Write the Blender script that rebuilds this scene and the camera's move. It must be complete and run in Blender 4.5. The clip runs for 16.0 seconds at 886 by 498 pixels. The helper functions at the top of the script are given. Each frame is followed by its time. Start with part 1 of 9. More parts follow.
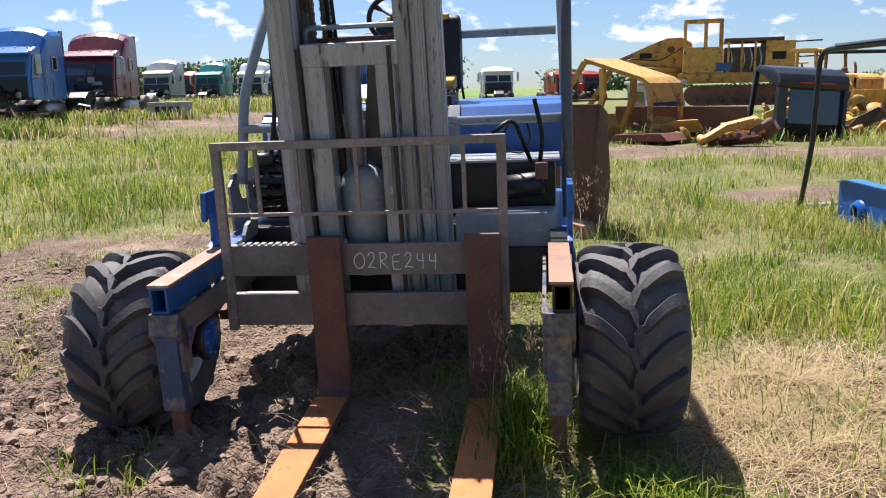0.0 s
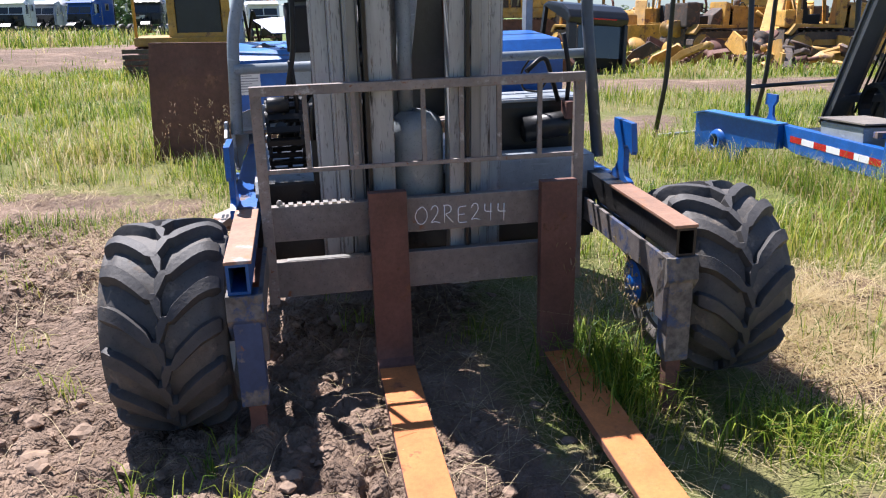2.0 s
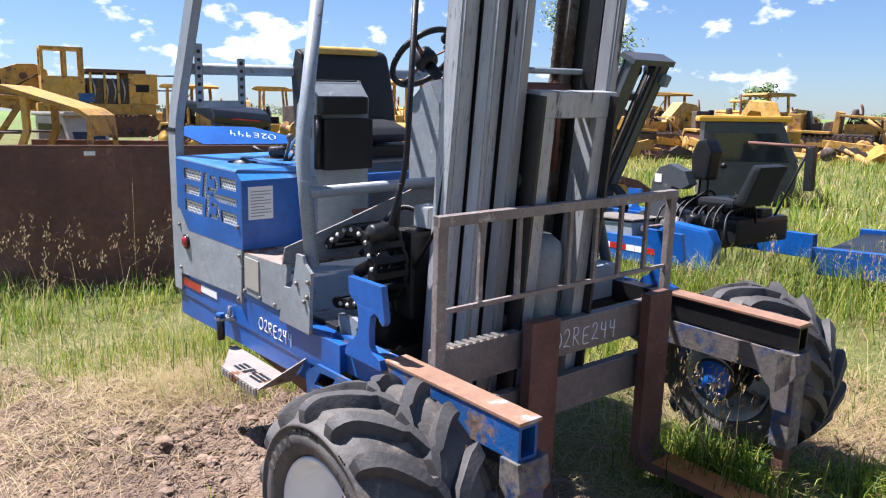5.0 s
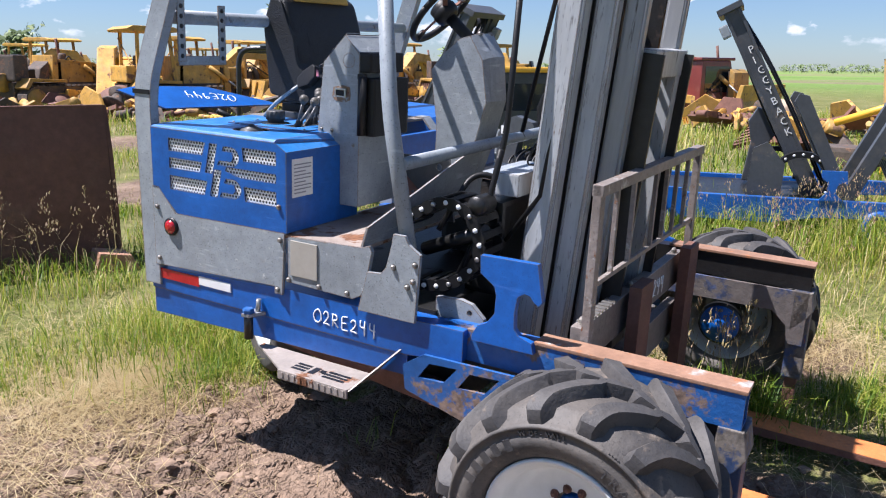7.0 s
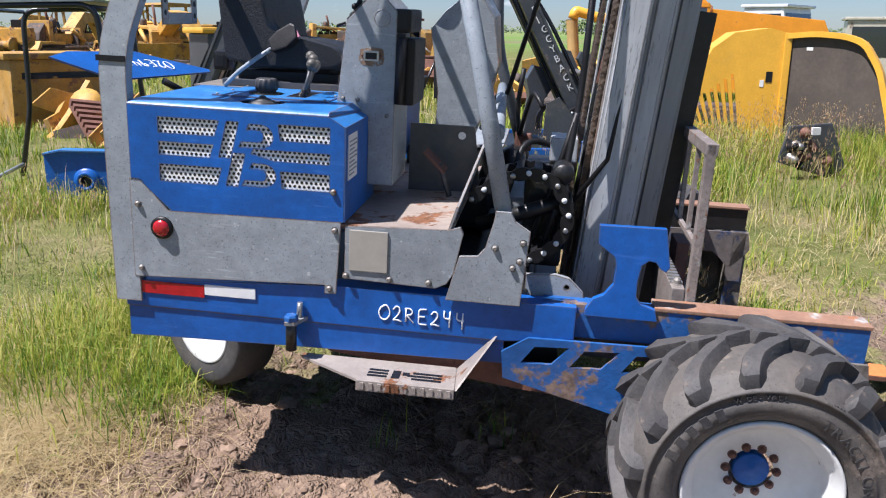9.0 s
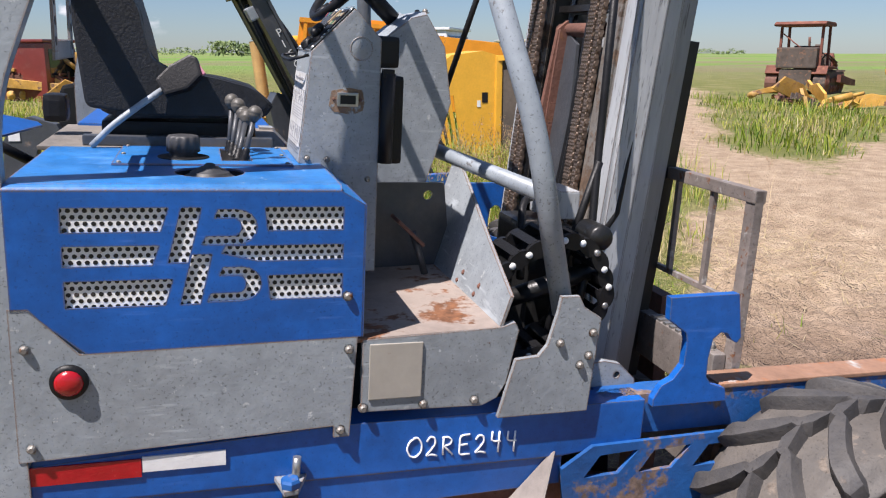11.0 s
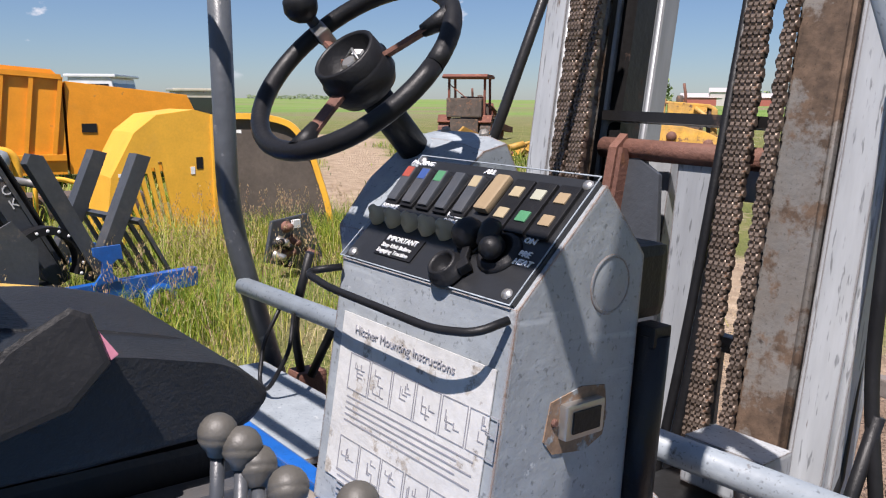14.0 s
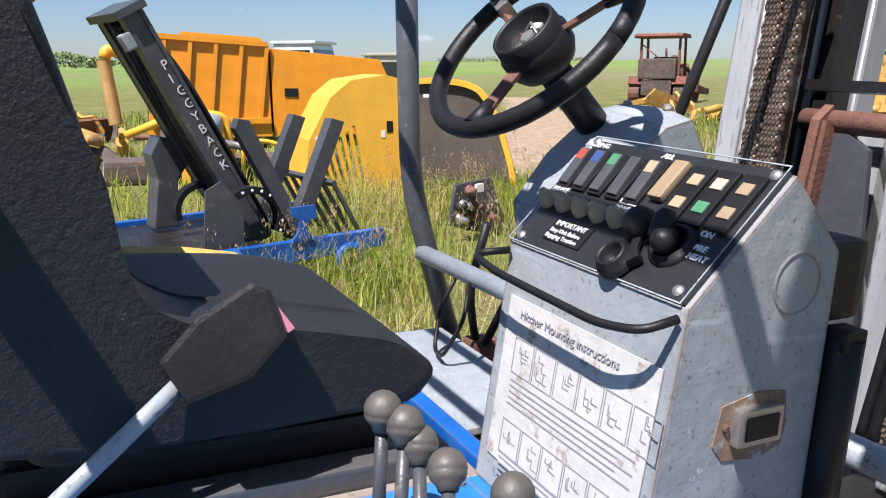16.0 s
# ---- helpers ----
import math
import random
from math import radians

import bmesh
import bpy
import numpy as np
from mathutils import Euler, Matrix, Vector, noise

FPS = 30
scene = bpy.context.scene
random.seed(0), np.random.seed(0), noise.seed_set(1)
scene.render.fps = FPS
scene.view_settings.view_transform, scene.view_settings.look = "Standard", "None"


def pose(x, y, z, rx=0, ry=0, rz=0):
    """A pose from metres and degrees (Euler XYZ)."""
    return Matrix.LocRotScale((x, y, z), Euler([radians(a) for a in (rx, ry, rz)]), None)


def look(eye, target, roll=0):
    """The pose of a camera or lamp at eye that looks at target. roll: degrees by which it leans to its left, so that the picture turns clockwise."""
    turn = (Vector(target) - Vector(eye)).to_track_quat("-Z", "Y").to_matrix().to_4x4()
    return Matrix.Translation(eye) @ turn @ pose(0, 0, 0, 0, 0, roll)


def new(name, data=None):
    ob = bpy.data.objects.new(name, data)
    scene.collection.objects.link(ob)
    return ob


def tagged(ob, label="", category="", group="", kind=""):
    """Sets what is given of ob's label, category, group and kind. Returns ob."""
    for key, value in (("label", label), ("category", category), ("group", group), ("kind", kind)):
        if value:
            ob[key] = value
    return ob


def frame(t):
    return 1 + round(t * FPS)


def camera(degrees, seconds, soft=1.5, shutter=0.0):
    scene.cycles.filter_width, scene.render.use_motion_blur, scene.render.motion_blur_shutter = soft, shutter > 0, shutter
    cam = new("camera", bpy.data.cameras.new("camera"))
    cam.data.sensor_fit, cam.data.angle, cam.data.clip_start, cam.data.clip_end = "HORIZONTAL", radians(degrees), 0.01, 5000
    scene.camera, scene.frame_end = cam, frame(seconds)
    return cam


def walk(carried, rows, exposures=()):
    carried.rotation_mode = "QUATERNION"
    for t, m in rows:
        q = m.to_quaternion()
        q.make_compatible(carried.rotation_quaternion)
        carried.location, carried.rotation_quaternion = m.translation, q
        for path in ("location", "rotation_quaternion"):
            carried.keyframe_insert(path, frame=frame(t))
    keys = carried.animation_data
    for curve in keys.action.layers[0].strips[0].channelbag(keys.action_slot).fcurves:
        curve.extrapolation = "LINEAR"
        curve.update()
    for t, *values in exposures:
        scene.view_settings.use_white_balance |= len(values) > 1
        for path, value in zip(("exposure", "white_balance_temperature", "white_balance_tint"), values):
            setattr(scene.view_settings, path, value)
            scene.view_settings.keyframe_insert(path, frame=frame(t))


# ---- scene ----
cam = camera(57.4, 16.0, 1.15)
PATH = [
    (0, (1.043, -2.712, 1.422), (0.642, -0.791, 1.034), -1.3),
    (0.5, (0.747, -2.712, 1.389), (0.458, -0.772, 0.999), -1.3),
    (1, (0.349, -2.653, 1.401), (0.271, -0.705, 0.955), -0.8),
    (1.5, (0.023, -2.552, 1.397), (0.105, -0.618, 0.896), -0.8),
    (2, (-0.216, -2.506, 1.442), (-0.041, -0.591, 0.894), -1.0),
    (2.5, (-0.504, -2.41, 1.446), (-0.206, -0.513, 0.887), -0.8),
    (3, (-0.841, -2.325, 1.464), (-0.402, -0.443, 0.95), -0.4),
    (3.5, (-1.186, -2.304, 1.489), (-0.572, -0.446, 1.077), -0.1),
    (4, (-1.521, -2.098, 1.494), (-0.695, -0.309, 1.152), 0.5),
    (4.2, (-1.642, -1.97, 1.508), (-0.74, -0.215, 1.18), 0.6),
    (6.3, (-2.601, -0.925, 1.541), (-1.157, 0.401, 1.145), 0.4),
    (6.5, (-2.679, -0.787, 1.546), (-1.184, 0.479, 1.142), 0.4),
    (7, (-2.82, -0.472, 1.549), (-1.215, 0.639, 1.111), 0.5),
    (7.5, (-2.918, -0.124, 1.534), (-1.217, 0.824, 1.075), 0.4),
    (8, (-2.988, 0.191, 1.531), (-1.211, 0.96, 1.031), 0.4),
    (8.5, (-3.077, 0.474, 1.587), (-1.242, 1.061, 1.048), 0.3),
    (9, (-3.105, 0.785, 1.534), (-1.214, 1.177, 1.013), 0.3),
    (9.2, (-3.086, 0.908, 1.592), (-1.188, 1.203, 1.037), 0.4),
    (11.3, (-2.353, 1.827, 1.56), (-0.461, 1.358, 1.109), 0.2),
    (11.5, (-2.269, 1.886, 1.59), (-0.384, 1.385, 1.144), 0.4),
    (12, (-2.002, 1.949, 1.62), (-0.14, 1.358, 1.191), 0.3),
    (12.5, (-1.676, 1.964, 1.658), (0.136, 1.225, 1.244), 0.4),
    (13, (-1.393, 2.023, 1.663), (0.334, 1.095, 1.265), 0.7),
    (13.5, (-1.174, 2.058, 1.691), (0.468, 0.978, 1.324), 0.8),
    (14, (-1.045, 2.038, 1.731), (0.556, 0.897, 1.367), 0.4),
    (14.5, (-0.97, 1.989, 1.781), (0.675, 0.908, 1.426), 0.4),
    (15, (-0.955, 1.966, 1.791), (0.774, 1.023, 1.445), 0.4),
    (15.5, (-0.99, 1.992, 1.778), (0.803, 1.191, 1.399), 0.3),
    (16, (-1.039, 2.018, 1.749), (0.764, 1.278, 1.296), -0.4),
]
walk(cam, [(t, look(eye, target, roll)) for t, eye, target, roll in PATH],
     exposures=((0.0, 1.10, 6450, 16), (1.5, 1.16, 6250, 17), (3.5, 1.42, 6150, 18), (6.5, 1.14, 6200, 18), (8.0, 1.08, 6200, 18), (9.0, 0.92, 6220, 17), (11.5, 0.80, 6600, 18), (13.0, 0.78, 6600, 18), (14.5, 0.70, 6600, 18), (16.0, 0.98, 6500, 17)))

# ---- daylight ----
SUN = Vector((-0.30, 0.43, 1.0)).normalized()      # towards the sun
world = bpy.data.worlds.new("world")
scene.world = world
world.use_nodes = True
wn, wl = world.node_tree.nodes, world.node_tree.links
wn.clear()
w_out, w_bg, w_sky = wn.new("ShaderNodeOutputWorld"), wn.new("ShaderNodeBackground"), wn.new("ShaderNodeTexSky")
w_sky.sky_type, w_sky.sun_disc = "NISHITA", False
w_sky.sun_elevation = math.asin(SUN.z)
w_sky.sun_rotation = math.atan2(SUN.x, SUN.y)
w_sky.air_density, w_sky.dust_density, w_sky.ozone_density = 1.0, 0.15, 3.0
w_bg.inputs["Strength"].default_value = 0.060
# thin scattered cumulus high over the plain, mixed into the sky
w_co, w_map, w_n1, w_r1 = wn.new("ShaderNodeTexCoord"), wn.new("ShaderNodeMapping"), wn.new("ShaderNodeTexNoise"), wn.new("ShaderNodeValToRGB")
w_r2, w_mul, w_mix = wn.new("ShaderNodeValToRGB"), wn.new("ShaderNodeMath"), wn.new("ShaderNodeMix")
w_sep = wn.new("ShaderNodeSeparateXYZ")
w_map.inputs["Scale"].default_value = (14, 14, 27)
w_map.inputs["Location"].default_value = (3.1, 7.7, 1.35)
w_n1.inputs["Scale"].default_value, w_n1.inputs["Detail"].default_value, w_n1.inputs["Roughness"].default_value = 1.0, 8, 0.55
w_r1.color_ramp.elements[0].position, w_r1.color_ramp.elements[1].position = 0.63, 0.70
w_r2.color_ramp.interpolation = "EASE"
e = w_r2.color_ramp.elements
e[0].position, e[0].color, e[1].position, e[1].color = 0.012, (0, 0, 0, 1), 0.05, (1, 1, 1, 1)
for p, c in ((0.2, 1.0), (0.45, 0.0)):
    q = e.new(p)
    q.color = (c, c, c, 1)
w_mul.operation, w_mix.data_type = "MULTIPLY", "RGBA"
w_mix.inputs[7].default_value = (9.0, 9.4, 10.0, 1)
wl.new(w_co.outputs["Generated"], w_map.inputs[0])
wl.new(w_map.outputs[0], w_n1.inputs["Vector"])
# more of them to the north
w_bias = wn.new("ShaderNodeMath")
w_bias.operation, w_bias.inputs[1].default_value = "MULTIPLY_ADD", 0.080
wl.new(w_sep.outputs[1], w_bias.inputs[0]), wl.new(w_n1.outputs[0], w_bias.inputs[2])
wl.new(w_bias.outputs[0], w_r1.inputs[0])
wl.new(w_co.outputs["Generated"], w_sep.inputs[0])
wl.new(w_sep.outputs[2], w_r2.inputs[0])
wl.new(w_r1.outputs[0], w_mul.inputs[0])
wl.new(w_r2.outputs[0], w_mul.inputs[1])
wl.new(w_mul.outputs[0], w_mix.inputs[0])
# clean air: less yellow along the horizon
w_r3, w_tint = wn.new("ShaderNodeValToRGB"), wn.new("ShaderNodeMix")
w_r3.color_ramp.elements[0].color, w_r3.color_ramp.elements[1].color = (0.58, 0.71, 0.92, 1), (1, 1, 1, 1)
w_r3.color_ramp.elements[1].position = 0.6
w_r3.color_ramp.elements.new(0.2).color = (0.67, 0.78, 0.92, 1)
w_tint.data_type, w_tint.blend_type = "RGBA", "MULTIPLY"
w_tint.inputs[0].default_value = 1.0
wl.new(w_sep.outputs[2], w_r3.inputs[0])
wl.new(w_sky.outputs[0], w_tint.inputs[6]), wl.new(w_r3.outputs[0], w_tint.inputs[7])
wl.new(w_tint.outputs[2], w_mix.inputs[6])
wl.new(w_mix.outputs[2], w_bg.inputs["Color"])
wl.new(w_bg.outputs[0], w_out.inputs[0])

sun = new("sun", bpy.data.lights.new("sun", "SUN"))
sun.data.energy, sun.data.angle, sun.data.color = 5.0, radians(0.53), (1.0, 0.97, 0.925)
sun.matrix_world = look((0, 0, 30), Vector((0, 0, 30)) - SUN)


# ---- materials ----
def material(name, base, rough=0.5, metal=0.0, vary=0.12, scale=3.0, wear=None, amount=0.0, wear_scale=7.0, wear_rough=0.85,
             bump=0.15, bump_scale=60.0, dust=0.0, dust_colour=(0.30, 0.24, 0.18), per_object=0.0, spec=0.5, coat=0.0, wear2=None, amount2=0.0, streak=1.0, edge=None, edge_amount=0.5, specks=0.0, scratches=0.0):
    """Painted, rusted, rubber, cloth: base colour with grain at two scales, worn patches with a shape of their own, fine relief."""
    m = bpy.data.materials.new(name)
    m.use_nodes = True
    n, l = m.node_tree.nodes, m.node_tree.links
    b = n["Principled BSDF"]
    b.inputs["Metallic"].default_value, b.inputs["Specular IOR Level"].default_value = metal, spec
    b.inputs["Coat Weight"].default_value, b.inputs["Coat Roughness"].default_value = coat, 0.25
    co = n.new("ShaderNodeTexCoord")
    run = n.new("ShaderNodeMapping")                      # drawn out along z where wear runs in streaks
    run.inputs["Scale"].default_value = (1, 1, streak)
    l.new(co.outputs["Object"], run.inputs[0])

    def tex(s, detail=6, rough_=0.6):
        t = n.new("ShaderNodeTexNoise")
        t.inputs["Scale"].default_value, t.inputs["Detail"].default_value, t.inputs["Roughness"].default_value = s, detail, rough_
        l.new(run.outputs[0], t.inputs["Vector"])
        return t

    def ramp(src, p0, p1, c0=(0, 0, 0, 1), c1=(1, 1, 1, 1)):
        r = n.new("ShaderNodeValToRGB")
        r.color_ramp.elements[0].position, r.color_ramp.elements[1].position = p0, p1
        r.color_ramp.elements[0].color, r.color_ramp.elements[1].color = c0, c1
        l.new(src, r.inputs[0])
        return r

    def mix(fac, a, c):
        x = n.new("ShaderNodeMix")
        x.data_type = "RGBA"
        for sock, v in ((x.inputs[0], fac), (x.inputs[6], a), (x.inputs[7], c)):
            if isinstance(v, tuple):
                sock.default_value = (*v[:3], 1)
            elif isinstance(v, float):
                sock.default_value = v
            else:
                l.new(v, sock)
        return x.outputs[2]

    big, small = tex(scale), tex(scale * 11, 4)
    lo, hi = tuple(c * (1 - vary) for c in base), tuple(min(1, c * (1 + vary)) for c in base)
    colour = ramp(big.outputs[0], 0.3, 0.7, (*lo, 1), (*hi, 1)).outputs[0]
    fine = ramp(small.outputs[0], 0.3, 0.7, (1 - vary * 0.6,) * 3 + (1,), (1 + vary * 0.4,) * 3 + (1,)).outputs[0]
    mul = n.new("ShaderNodeMix")
    mul.data_type, mul.blend_type = "RGBA", "MULTIPLY"
    mul.inputs[0].default_value = 1.0
    l.new(colour, mul.inputs[6]), l.new(fine, mul.inputs[7])
    colour = mul.outputs[2]
    if per_object:
        info, hsv, mr = n.new("ShaderNodeObjectInfo"), n.new("ShaderNodeHueSaturation"), n.new("ShaderNodeMapRange")
        mr.inputs[3].default_value, mr.inputs[4].default_value = 1 - per_object, 1 + per_object
        l.new(info.outputs["Random"], mr.inputs[0]), l.new(mr.outputs[0], hsv.inputs["Value"]), l.new(colour, hsv.inputs["Color"])
        colour = hsv.outputs[0]
    rough_out = None
    if dust:
        d = ramp(tex(scale * 0.8, 7, 0.7).outputs[0], 0.62 - dust * 0.35, 0.8)
        dm = n.new("ShaderNodeMath")
        dm.operation = "MULTIPLY"
        dm.inputs[1].default_value = min(0.9, dust * 1.3)
        l.new(d.outputs[0], dm.inputs[0])
        colour = mix(dm.outputs[0], colour, dust_colour)
    if wear2:
        d2 = ramp(tex(wear_scale * 2.3, 9, 0.72).outputs[0], 0.66 - amount2 * 0.4, 0.70 - amount2 * 0.4)
        colour = mix(d2.outputs[0], colour, wear2)
    if wear:
        w = ramp(tex(wear_scale, 9, 0.68).outputs[0], 0.68 - amount * 0.42, 0.73 - amount * 0.42)
        wc = ramp(tex(wear_scale * 6, 4).outputs[0], 0.35, 0.7, (*(c * 0.55 for c in wear), 1), (*(min(1, c * 1.35) for c in wear), 1))
        colour = mix(w.outputs[0], colour, wc.outputs[0])
        rr = n.new("ShaderNodeMapRange")
        rr.inputs[3].default_value, rr.inputs[4].default_value = rough, wear_rough
        l.new(w.outputs[0], rr.inputs[0])
        rough_out = rr.outputs[0]
    if specks:                                            # flecks of dirt and chips a few millimetres wide
        sp = ramp(tex(150, 3, 0.55).outputs[0], 0.60, 0.68, (1, 1, 1, 1), (1 - specks,) * 3 + (1,))
        sm = n.new("ShaderNodeMix")
        sm.data_type, sm.blend_type = "RGBA", "MULTIPLY"
        sm.inputs[0].default_value = 1.0
        l.new(colour, sm.inputs[6]), l.new(sp.outputs[0], sm.inputs[7])
        colour = sm.outputs[2]
    if scratches:                                         # pale drawn-out scuffs
        run2 = n.new("ShaderNodeMapping")
        run2.inputs["Rotation"].default_value, run2.inputs["Scale"].default_value = (0.5, 0.25, 0.3), (9, 9, 70)
        l.new(co.outputs["Object"], run2.inputs[0])
        ts = n.new("ShaderNodeTexNoise")
        ts.inputs["Scale"].default_value, ts.inputs["Detail"].default_value = 1.0, 3
        l.new(run2.outputs[0], ts.inputs["Vector"])
        patch = ramp(tex(2.5, 3).outputs[0], 0.48, 0.62)
        line = ramp(ts.outputs[0], 0.60, 0.70)
        pm = n.new("ShaderNodeMath")
        pm.operation = "MULTIPLY"
        l.new(patch.outputs[0], pm.inputs[0]), l.new(line.outputs[0], pm.inputs[1])
        pk = n.new("ShaderNodeMath")
        pk.operation, pk.inputs[1].default_value = "MULTIPLY", scratches
        l.new(pm.outputs[0], pk.inputs[0])
        colour = mix(pk.outputs[0], colour, tuple(min(0.75, c * 1.6 + 0.10) for c in base))
    if edge:                                              # paint rubbed and rusted along the edges
        bv, ge, dt = n.new("ShaderNodeBevel"), n.new("ShaderNodeNewGeometry"), n.new("ShaderNodeVectorMath")
        bv.samples = 4
        bv.inputs["Radius"].default_value = 0.007
        dt.operation = "DOT_PRODUCT"
        l.new(bv.outputs[0], dt.inputs[0]), l.new(ge.outputs["Normal"], dt.inputs[1])
        ad = n.new("ShaderNodeMath")
        ad.operation, ad.inputs[1].default_value = "MULTIPLY_ADD", -6.0
        l.new(dt.outputs["Value"], ad.inputs[0]), l.new(tex(22, 6, 0.7).outputs[0], ad.inputs[2])
        mr_ = n.new("ShaderNodeMapRange")
        mr_.inputs[1].default_value, mr_.inputs[2].default_value = -5.02 - 0.25 * edge_amount, -4.90 - 0.25 * edge_amount
        l.new(ad.outputs[0], mr_.inputs[0])
        colour = mix(mr_.outputs[0], colour, edge)
    l.new(colour, b.inputs["Base Color"])
    if rough_out is None:
        r0 = ramp(small.outputs[0], 0.25, 0.75, (rough * 0.85,) * 3 + (1,), (min(1, rough * 1.15),) * 3 + (1,))
        rough_out = r0.outputs[0]
    l.new(rough_out, b.inputs["Roughness"])
    if bump:
        bt, bn = tex(bump_scale, 5), n.new("ShaderNodeBump")
        bn.inputs["Strength"].default_value, bn.inputs["Distance"].default_value = bump, 0.01
        l.new(bt.outputs[0], bn.inputs["Height"]), l.new(bn.outputs[0], b.inputs["Normal"])
    return m


RUST = (0.20, 0.085, 0.04)
BLUE = material("blue_paint", (0.004, 0.092, 0.37), 0.38, vary=0.25, wear=(0.10, 0.13, 0.20), amount=-0.02, wear_scale=13, dust=0.12, dust_colour=(0.05, 0.15, 0.36), wear2=RUST, amount2=-0.08, coat=0.12, bump=0.06, edge=(0.09, 0.085, 0.09), edge_amount=-0.1, specks=0.25, scratches=0.25)
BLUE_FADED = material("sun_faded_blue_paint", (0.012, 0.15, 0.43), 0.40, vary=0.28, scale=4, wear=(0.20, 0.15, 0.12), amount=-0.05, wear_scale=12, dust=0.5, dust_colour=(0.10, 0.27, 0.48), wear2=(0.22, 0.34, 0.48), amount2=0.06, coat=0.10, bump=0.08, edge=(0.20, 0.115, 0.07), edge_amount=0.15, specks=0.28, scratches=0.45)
BLUE_WORN = material("worn_blue_paint", (0.012, 0.095, 0.31), 0.5, vary=0.25, wear=(0.20, 0.14, 0.11), amount=0.36, wear_scale=6, dust=0.3, dust_colour=(0.14, 0.15, 0.2), bump=0.2)
GREY = material("grey_paint", (0.258, 0.288, 0.310), 0.42, vary=0.22, wear=RUST, amount=-0.05, wear_scale=11, dust=0.35, dust_colour=(0.42, 0.435, 0.44), wear2=(0.44, 0.46, 0.47), amount2=0.10, bump=0.12, scale=2.2, edge=(0.17, 0.095, 0.055), edge_amount=0.34, specks=0.42, scratches=0.55)
GREY_TUBE = material("grey_tube_paint", (0.25, 0.285, 0.315), 0.42, vary=0.18, wear=(0.11, 0.10, 0.095), amount=0.16, wear_scale=14, dust=0.2, dust_colour=(0.42, 0.43, 0.43), bump=0.08, specks=0.45, scratches=0.4)
MAST = material("mast_steel", (0.35, 0.37, 0.385), 0.45, 0.1, vary=0.25, wear=(0.06, 0.055, 0.05), amount=0.17, wear_scale=16, streak=0.14, dust=0.3, dust_colour=(0.20, 0.18, 0.16), wear2=(0.12, 0.075, 0.05), amount2=0.06, bump=0.12, bump_scale=40, edge=(0.13, 0.10, 0.085), edge_amount=0.4, specks=0.5)
MAST_INNER = material("greasy_mast_steel", (0.25, 0.26, 0.27), 0.42, 0.2, vary=0.25, wear=(0.05, 0.045, 0.04), amount=0.32, wear_scale=14, streak=0.12, wear2=(0.14, 0.08, 0.05), amount2=0.05, bump=0.1)
# near-black: grease and the shade of recesses put into one colour
MAST_DARK = material("greased_shade_steel", (0.022, 0.021, 0.021), 0.4, 0.3, vary=0.3, wear=(0.09, 0.055, 0.04), amount=0.14, wear_scale=6)
RACK = material("scuffed_rack_steel", (0.24, 0.205, 0.185), 0.6, 0.15, vary=0.3, wear=(0.36, 0.34, 0.32), amount=0.24, wear_scale=18, wear_rough=0.5, wear2=RUST, amount2=0.16, bump=0.25, specks=0.4)
CARRIAGE = material("carriage_steel", (0.20, 0.175, 0.16), 0.6, 0.2, vary=0.3, wear=(0.26, 0.24, 0.22), amount=0.16, wear_scale=5, wear2=RUST, amount2=0.10, dust=0.25, bump=0.2, edge=(0.30, 0.28, 0.26), edge_amount=0.5, specks=0.4)
RUST_DARK = material("dark_rust", (0.15, 0.068, 0.048), 0.75, vary=0.3, scale=5, wear=(0.17, 0.075, 0.04), amount=0.2, wear_scale=9, bump=0.3, bump_scale=120)
RUST_ORANGE = material("fresh_rust", (0.52, 0.17, 0.045), 0.75, vary=0.22, scale=6, wear=(0.34, 0.12, 0.05), amount=0.24, wear_scale=8, dust=0.12, dust_colour=(0.5, 0.36, 0.24), bump=0.25, bump_scale=140)
RUST_PLATE = material("rusted_plate", (0.15, 0.068, 0.045), 0.8, vary=0.3, scale=1.5, wear=(0.21, 0.10, 0.06), amount=0.22, wear_scale=3, dust=0.2, bump=0.3, bump_scale=40)
RUBBER = material("tyre_rubber", (0.055, 0.053, 0.053), 0.66, vary=0.3, wear=(0.17, 0.14, 0.115), amount=0.26, wear_scale=7, dust=0.75, dust_colour=(0.17, 0.145, 0.12), bump=0.25, bump_scale=50, specks=0.4)
RUBBER_LUG = material("tyre_lug_rubber", (0.050, 0.050, 0.053), 0.62, spec=0.35, vary=0.3, wear=(0.13, 0.11, 0.095), amount=0.16, wear_scale=14, dust=0.6, dust_colour=(0.135, 0.118, 0.10), bump=0.25, bump_scale=60, specks=0.3)
RIM = material("white_rim_paint", (0.70, 0.71, 0.69), 0.4, vary=0.08, wear=(0.30, 0.2, 0.14), amount=0.10, wear_scale=10, dust=0.15, bump=0.05)
BLACK = material("black_plastic", (0.010, 0.010, 0.011), 0.45, spec=0.3, vary=0.2, dust=0.10, dust_colour=(0.04, 0.038, 0.035), bump=0.12, bump_scale=150)
BLACK_PAINT = material("black_paint", (0.02, 0.021, 0.023), 0.3, vary=0.2, wear=(0.13, 0.11, 0.10), amount=0.1, wear_scale=14, dust=0.1, bump=0.05)
VINYL = material("seat_vinyl", (0.013, 0.014, 0.016), 0.52, spec=0.35, vary=0.25, dust=0.22, dust_colour=(0.04, 0.04, 0.042), bump=0.35, bump_scale=150, wear=(0.05, 0.05, 0.05), amount=0.08, wear_scale=20)
